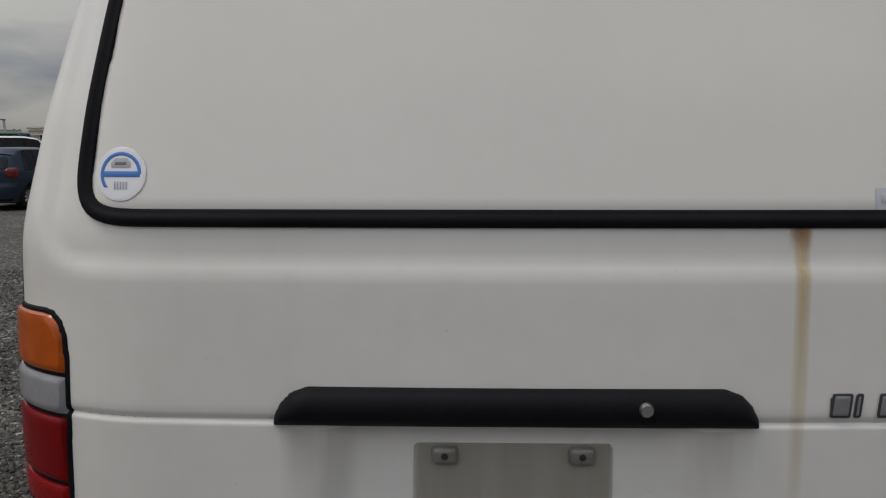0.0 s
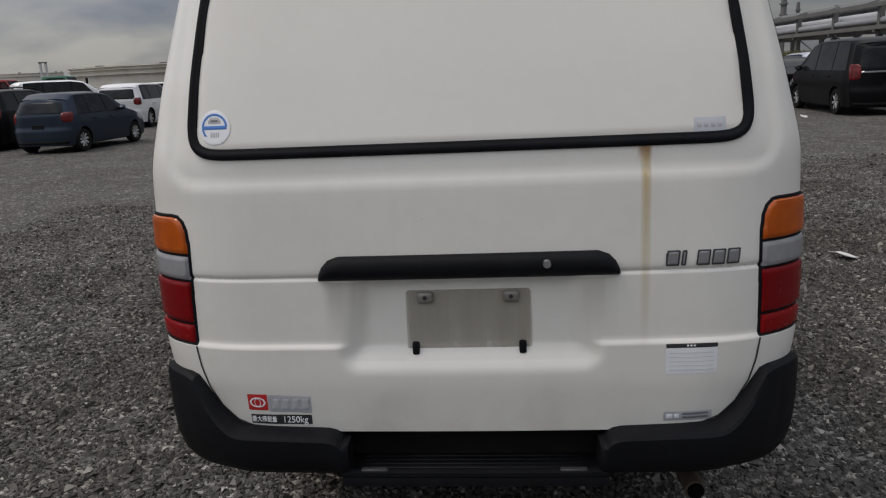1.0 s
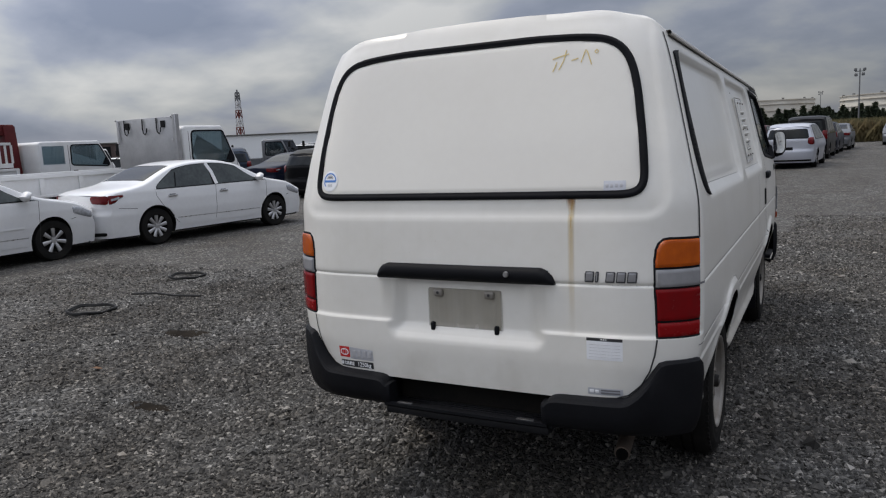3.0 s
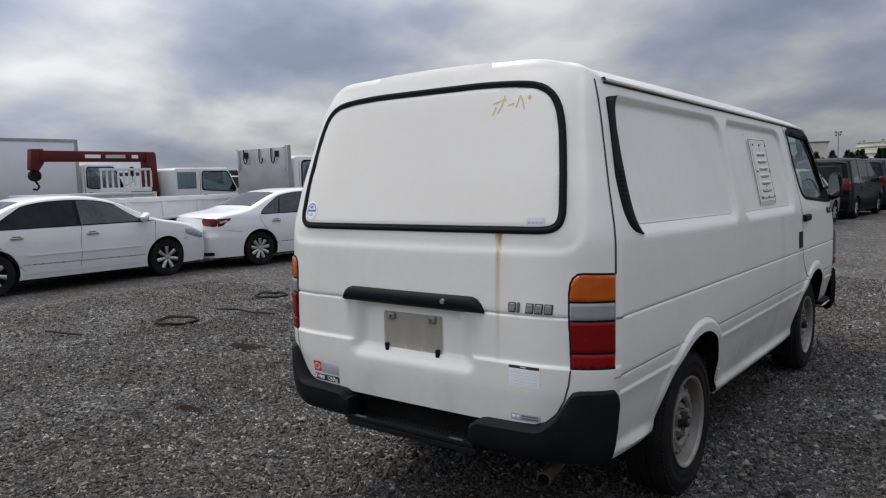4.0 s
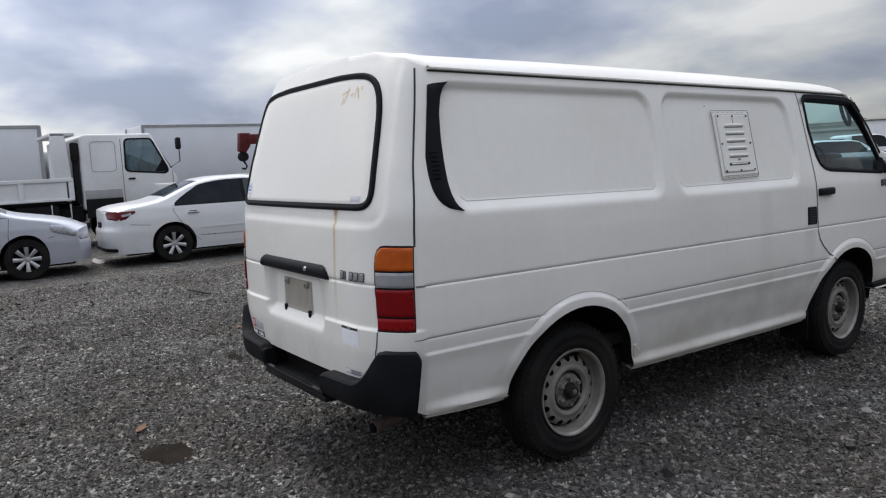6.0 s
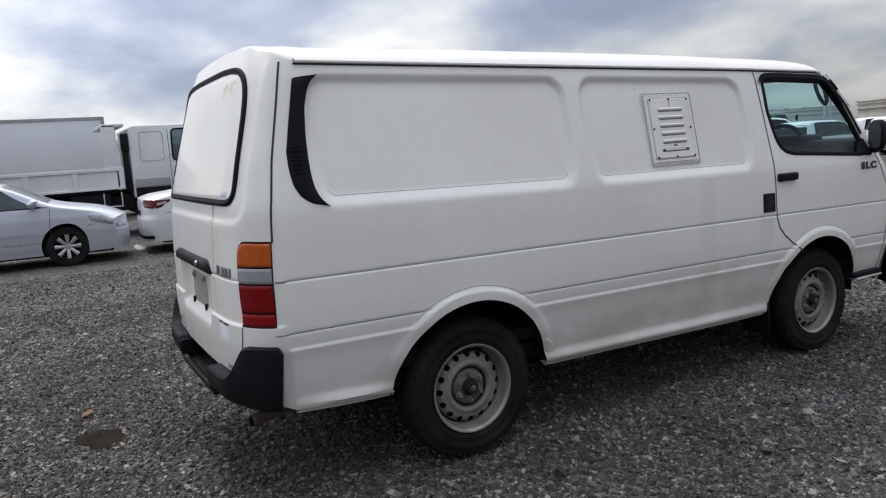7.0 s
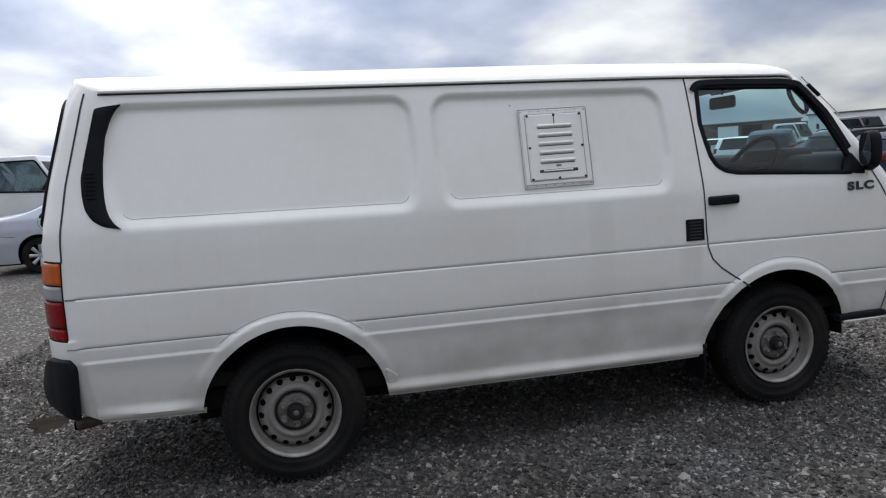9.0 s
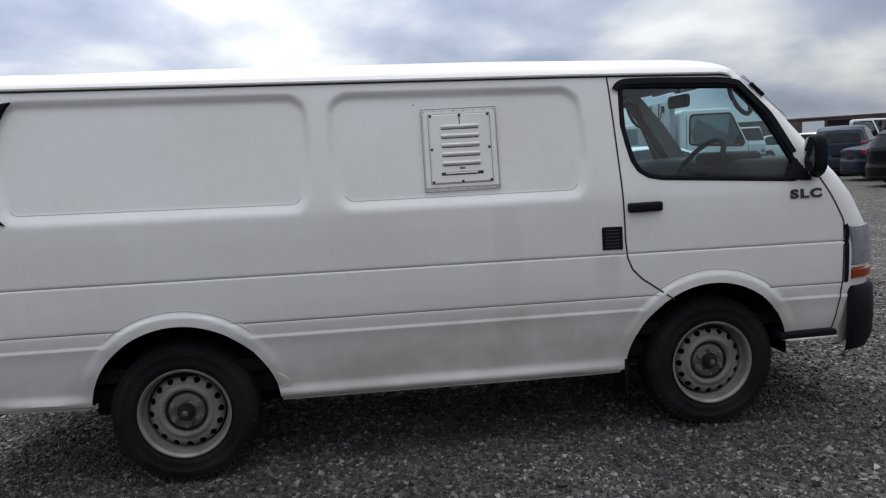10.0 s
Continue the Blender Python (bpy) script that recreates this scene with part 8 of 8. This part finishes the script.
shed(49.0, 36.8, 150, 4.6, WALLWHITE, "long low white industrial shed")
shed(64, 49.5, 158, 4.3, SHEDDARK, "long dark red-brown stack of freight bays", (SHEDDARK, WALLWHITE, CHASSIS, SHEDDARK))
shed(12.0, 9.2, 205, 8.0, CREAM, "beige block of a works building")
shed(24, 18.0, 170, 5.2, WALLWHITE, "low white works building")

# light poles
for az, d, top in ((-2.25, 90, 6.9), (8.6, 150, 8.0), (.2, 200, 8.8)):
    x, y = polar(az, d)
    t = thing("light_pole", pose(x + .8, y - 2.2, 0), "dark floodlight pole with lamps at its head", "light pole", "light poles")
    part("pole", lathe_bm([(0, .09), (top, .055)], 10, "Z"), POLE, t)
    part("cross_arm", box_bm(-.45, .45, -.05, .05, top - .33, top - .25), POLE, t)
    for dx, dz in ((-.42, .0), (.42, .0), (-.36, -.55), (.30, -.50)):
        part("lamp_head", box_bm(dx - .15, dx + .15, -.18, .1, top - .25 + dz, top + .06 + dz, .05, 1), POLE, t)

x, y = polar(-7.75, 95)
t = thing("utility_pole", pose(x, y, 0), "plain brown wooden pole by the pipes", "pole")
part("pole", lathe_bm([(0, .14), (5.4, .11)], 12, "Z"), SHEDDARK, t)
part("cap", lathe_bm([(5.4, .12), (5.5, .12), (5.55, 0)], 12, "Z"), POLE, t)

# ---- planting ----
FOLIAGE = mat("dark_conifer", (0.020, 0.032, 0.018), 0.8, noise_amt=0.5, noise_scale=2.0, color2=(0.05, 0.06, 0.028))
BARK = mat("bark", (0.06, 0.045, 0.035), 0.9, noise_amt=0.3, noise_scale=6)
REED = mat("dry_reeds", (0.16, 0.115, 0.055), 0.8, noise_amt=0.5, noise_scale=0.35, color2=(0.07, 0.085, 0.035))


def tree_mesh(seed, h):
    r = np.random.default_rng(seed)
    n = 900
    t = r.uniform(.04, 1, n) ** .8
    a = r.uniform(0, 2 * math.pi, n)
    rad = (1 - t) ** 1.0 * h * .26 * np.sqrt(r.uniform(.15, 1.0, n)) * (1 + .25 * np.sin(a * 3 + seed) + .2 * np.sin(t * 22 + a))
    c = np.stack([np.cos(a) * rad, np.sin(a) * rad, .1 * h + t * h * .92], -1)
    s = h * .05 * r.uniform(.6, 1.4, n)
    d1 = r.normal(0, 1, (n, 3)) + np.stack([np.cos(a), np.sin(a), np.full(n, .9)], -1)
    d1 /= np.linalg.norm(d1, axis=1)[:, None]
    d2 = np.cross(d1, r.normal(0, 1, (n, 3)))
    d2 /= np.linalg.norm(d2, axis=1)[:, None]
    V = np.stack([c - d1 * s[:, None] * .6, c + d2 * s[:, None] * .45, c + d1 * s[:, None] * 1.3, c - d2 * s[:, None] * .45], 1).reshape(-1, 3)
    F = np.arange(4 * n).reshape(-1, 4)
    return mesh_np("crown", V, F, FOLIAGE, False)


crowns = [tree_mesh(i, 1.0) for i in range(4)]
rt = np.random.default_rng(9)
for i in range(112):
    k = i / 111
    x, y = -31 + 41 * k, 85 + 12 * k + rt.uniform(-1.5, 1.5)
    hgt_ = rt.uniform(2.2, 3.4)
    t = thing("conifer", pose(x, y, 0, 0, 0, rt.uniform(0, 360)), "dark green conifer in a hedge row", "tree", "conifer hedge")
    tr_ = part("trunk", lathe_bm([(0, .10), (hgt_ * .5, .06), (hgt_ * .9, .02)], 8, "Z"), BARK, t)
    cr_ = put("crown", crowns[i % 4], t)
    cr_.matrix_basis = Matrix.Diagonal((hgt_ * 1.4, hgt_ * 1.4, hgt_, 1))

nb_ = 24000
rx_ = np.concatenate([rt.uniform(1.5, 12, nb_ // 2), rt.uniform(12, 30, nb_ - nb_ // 2)])
ry_ = np.where(rx_ < 12, rt.uniform(57, 63, nb_), rt.uniform(40, 62, nb_))
hh = rt.uniform(.6, 1.75, nb_)
an = rt.uniform(0, math.pi, nb_)
lean_ = rt.normal(0, .26, (nb_, 2))
wd = .018
b0 = np.stack([rx_ - wd * np.cos(an), ry_ - wd * np.sin(an), 0 * rx_], -1)
b1 = np.stack([rx_ + wd * np.cos(an), ry_ + wd * np.sin(an), 0 * rx_], -1)
m1 = np.stack([rx_ + wd * .9 * np.cos(an) + lean_[:, 0] * hh * .4, ry_ + wd * .9 * np.sin(an) + lean_[:, 1] * hh * .4, hh * .6], -1)
tp_ = np.stack([rx_ + lean_[:, 0] * hh * 1.4, ry_ + lean_[:, 1] * hh * 1.4, hh], -1)
V = np.stack([b0, b1, m1, tp_], 1).reshape(-1, 3)
rd = put("reeds", mesh_np("reeds", V, np.arange(4 * nb_).reshape(-1, 4), REED, False))
tagged(rd, "tall dry reeds and weeds by the pipes", "reeds", kind="stuff")

# ---- small things on the gravel ----
CABLE = mat("black_cable", (0.015, 0.015, 0.015), 0.6, spec=0.3)
LEAF = mat("dead_leaf", (0.17, 0.085, 0.04), 0.7, noise_amt=0.4, noise_scale=30)
PAPER = mat("litter", (0.62, 0.61, 0.58), 0.7, noise_amt=0.2, noise_scale=20)
MUD = mat("wet_mud", (0.012, 0.0098, 0.0078), 0.95, spec=0.05, noise_amt=0.5, noise_scale=6, color2=(0.028, 0.023, 0.018), bump=0.6, bump_scale=25)
for (x, y, r0, r1, n_) in ((-5.23, 2.24, .24, .15, 2), (-5.72, 3.95, .22, .13, 2)):
    pts = [(x + (r0 + .02 * math.sin(3 * a) + .01 * k) * math.cos(a), y + (r0 + .02 * math.cos(2 * a)) * math.sin(a) * .9, .022 + .012 * k + .006 * math.sin(5 * a)) for k in range(n_) for a in np.linspace(0, 2 * math.pi, 24, endpoint=False)]
    c = part("cable_loop", tube_bm(pts, .011, 6), CABLE, None, "coil of black cable lying on the gravel")
    tagged(c, category="cable", group="cables on the ground")
for pts in ([(-5.5, 2.95, .02), (-5.2, 3.02, .03), (-4.9, 3.0, .025), (-4.6, 3.08, .02)], [(-6.0, 1.2, .02), (-5.7, 1.22, .03), (-5.45, 1.3, .02)]):
    c = part("cable_piece", tube_bm(pts, .012, 6), CABLE, None, "short dark strip of cable on the gravel")
    tagged(c, category="cable", group="cables on the ground")


def leaf(x, y, rz, size, label, material, cat):
    bm = bmesh.new()
    pts = [(0, -1, 0), (.5, -.5, .12), (.62, .1, .2), (.3, .7, .1), (0, 1.1, .18), (-.35, .6, .22), (-.6, 0, .1), (-.45, -.6, .02)]
    c = bm.verts.new((0, 0, .02))
    vs = [bm.verts.new(p) for p in pts]
    for i in range(len(vs)):
        bm.faces.new((c, vs[i], vs[(i + 1) % len(vs)]))
    bmesh.ops.scale(bm, vec=(size, size, size), verts=bm.verts)
    bmesh.ops.solidify(bm, geom=bm.faces[:], thickness=size * .04)
    ob = part(cat.replace(" ", "_"), bm, material, None, label)
    ob.matrix_world = pose(x, y, .016, 8, 5, rz)
    tagged(ob, category=cat, group="litter on the gravel")


leaf(-1.15, -.50, 40, .042, "curled brown dead leaf on the gravel", LEAF, "dead leaf")
leaf(2.60, 3.70, 80, .10, "crumpled pale scrap of plastic on gravel", PAPER, "litter")
leaf(7.35, 16.5, 10, .13, "crumpled pale scrap of paper on gravel", PAPER, "litter")
leaf(-10.45, .98, 100, .17, "torn pale plastic trim lying before the silver saloon", PAPER, "litter")
leaf(-3.4, .9, 130, .04, "small brown dead leaf on the gravel", LEAF, "dead leaf")


def mud_patch(x, y, rx, ry, seed):
    """A damp dark patch of trodden mud between the stones."""
    r = np.random.default_rng(seed)
    ph = r.uniform(0, 6.28, 4)
    a = np.linspace(0, 2 * math.pi, 40, endpoint=False)
    edge = 1 + .16 * np.sin(2 * a + ph[0]) + .12 * np.sin(3 * a + ph[1]) + .07 * np.sin(7 * a + ph[2])
    V, n = [], 7
    for k in range(n):
        q = k / (n - 1)
        px, py = x + rx * q * edge * np.cos(a), y + ry * q * edge * np.sin(a)
        V.append(np.stack([px, py, ground_z(px, py) + .014 * (1 - q ** 2) + .001], -1))
    G = np.stack(V + [], 1)
    G = np.concatenate([G, G[:1]])
    ob = put("mud_patch", mesh_np("mud_patch", G.reshape(-1, 3), grid_faces(*G.shape[:2]), MUD), None, "small dark damp patch of mud in the gravel")
    return tagged(ob, category="mud", group="mud in the gravel")


mud_patch(-.75, -.46, .17, .13, 3)
mud_patch(-3.6, 1.9, .28, .10, 5)
mud_patch(-2.4, .5, .16, .07, 8)
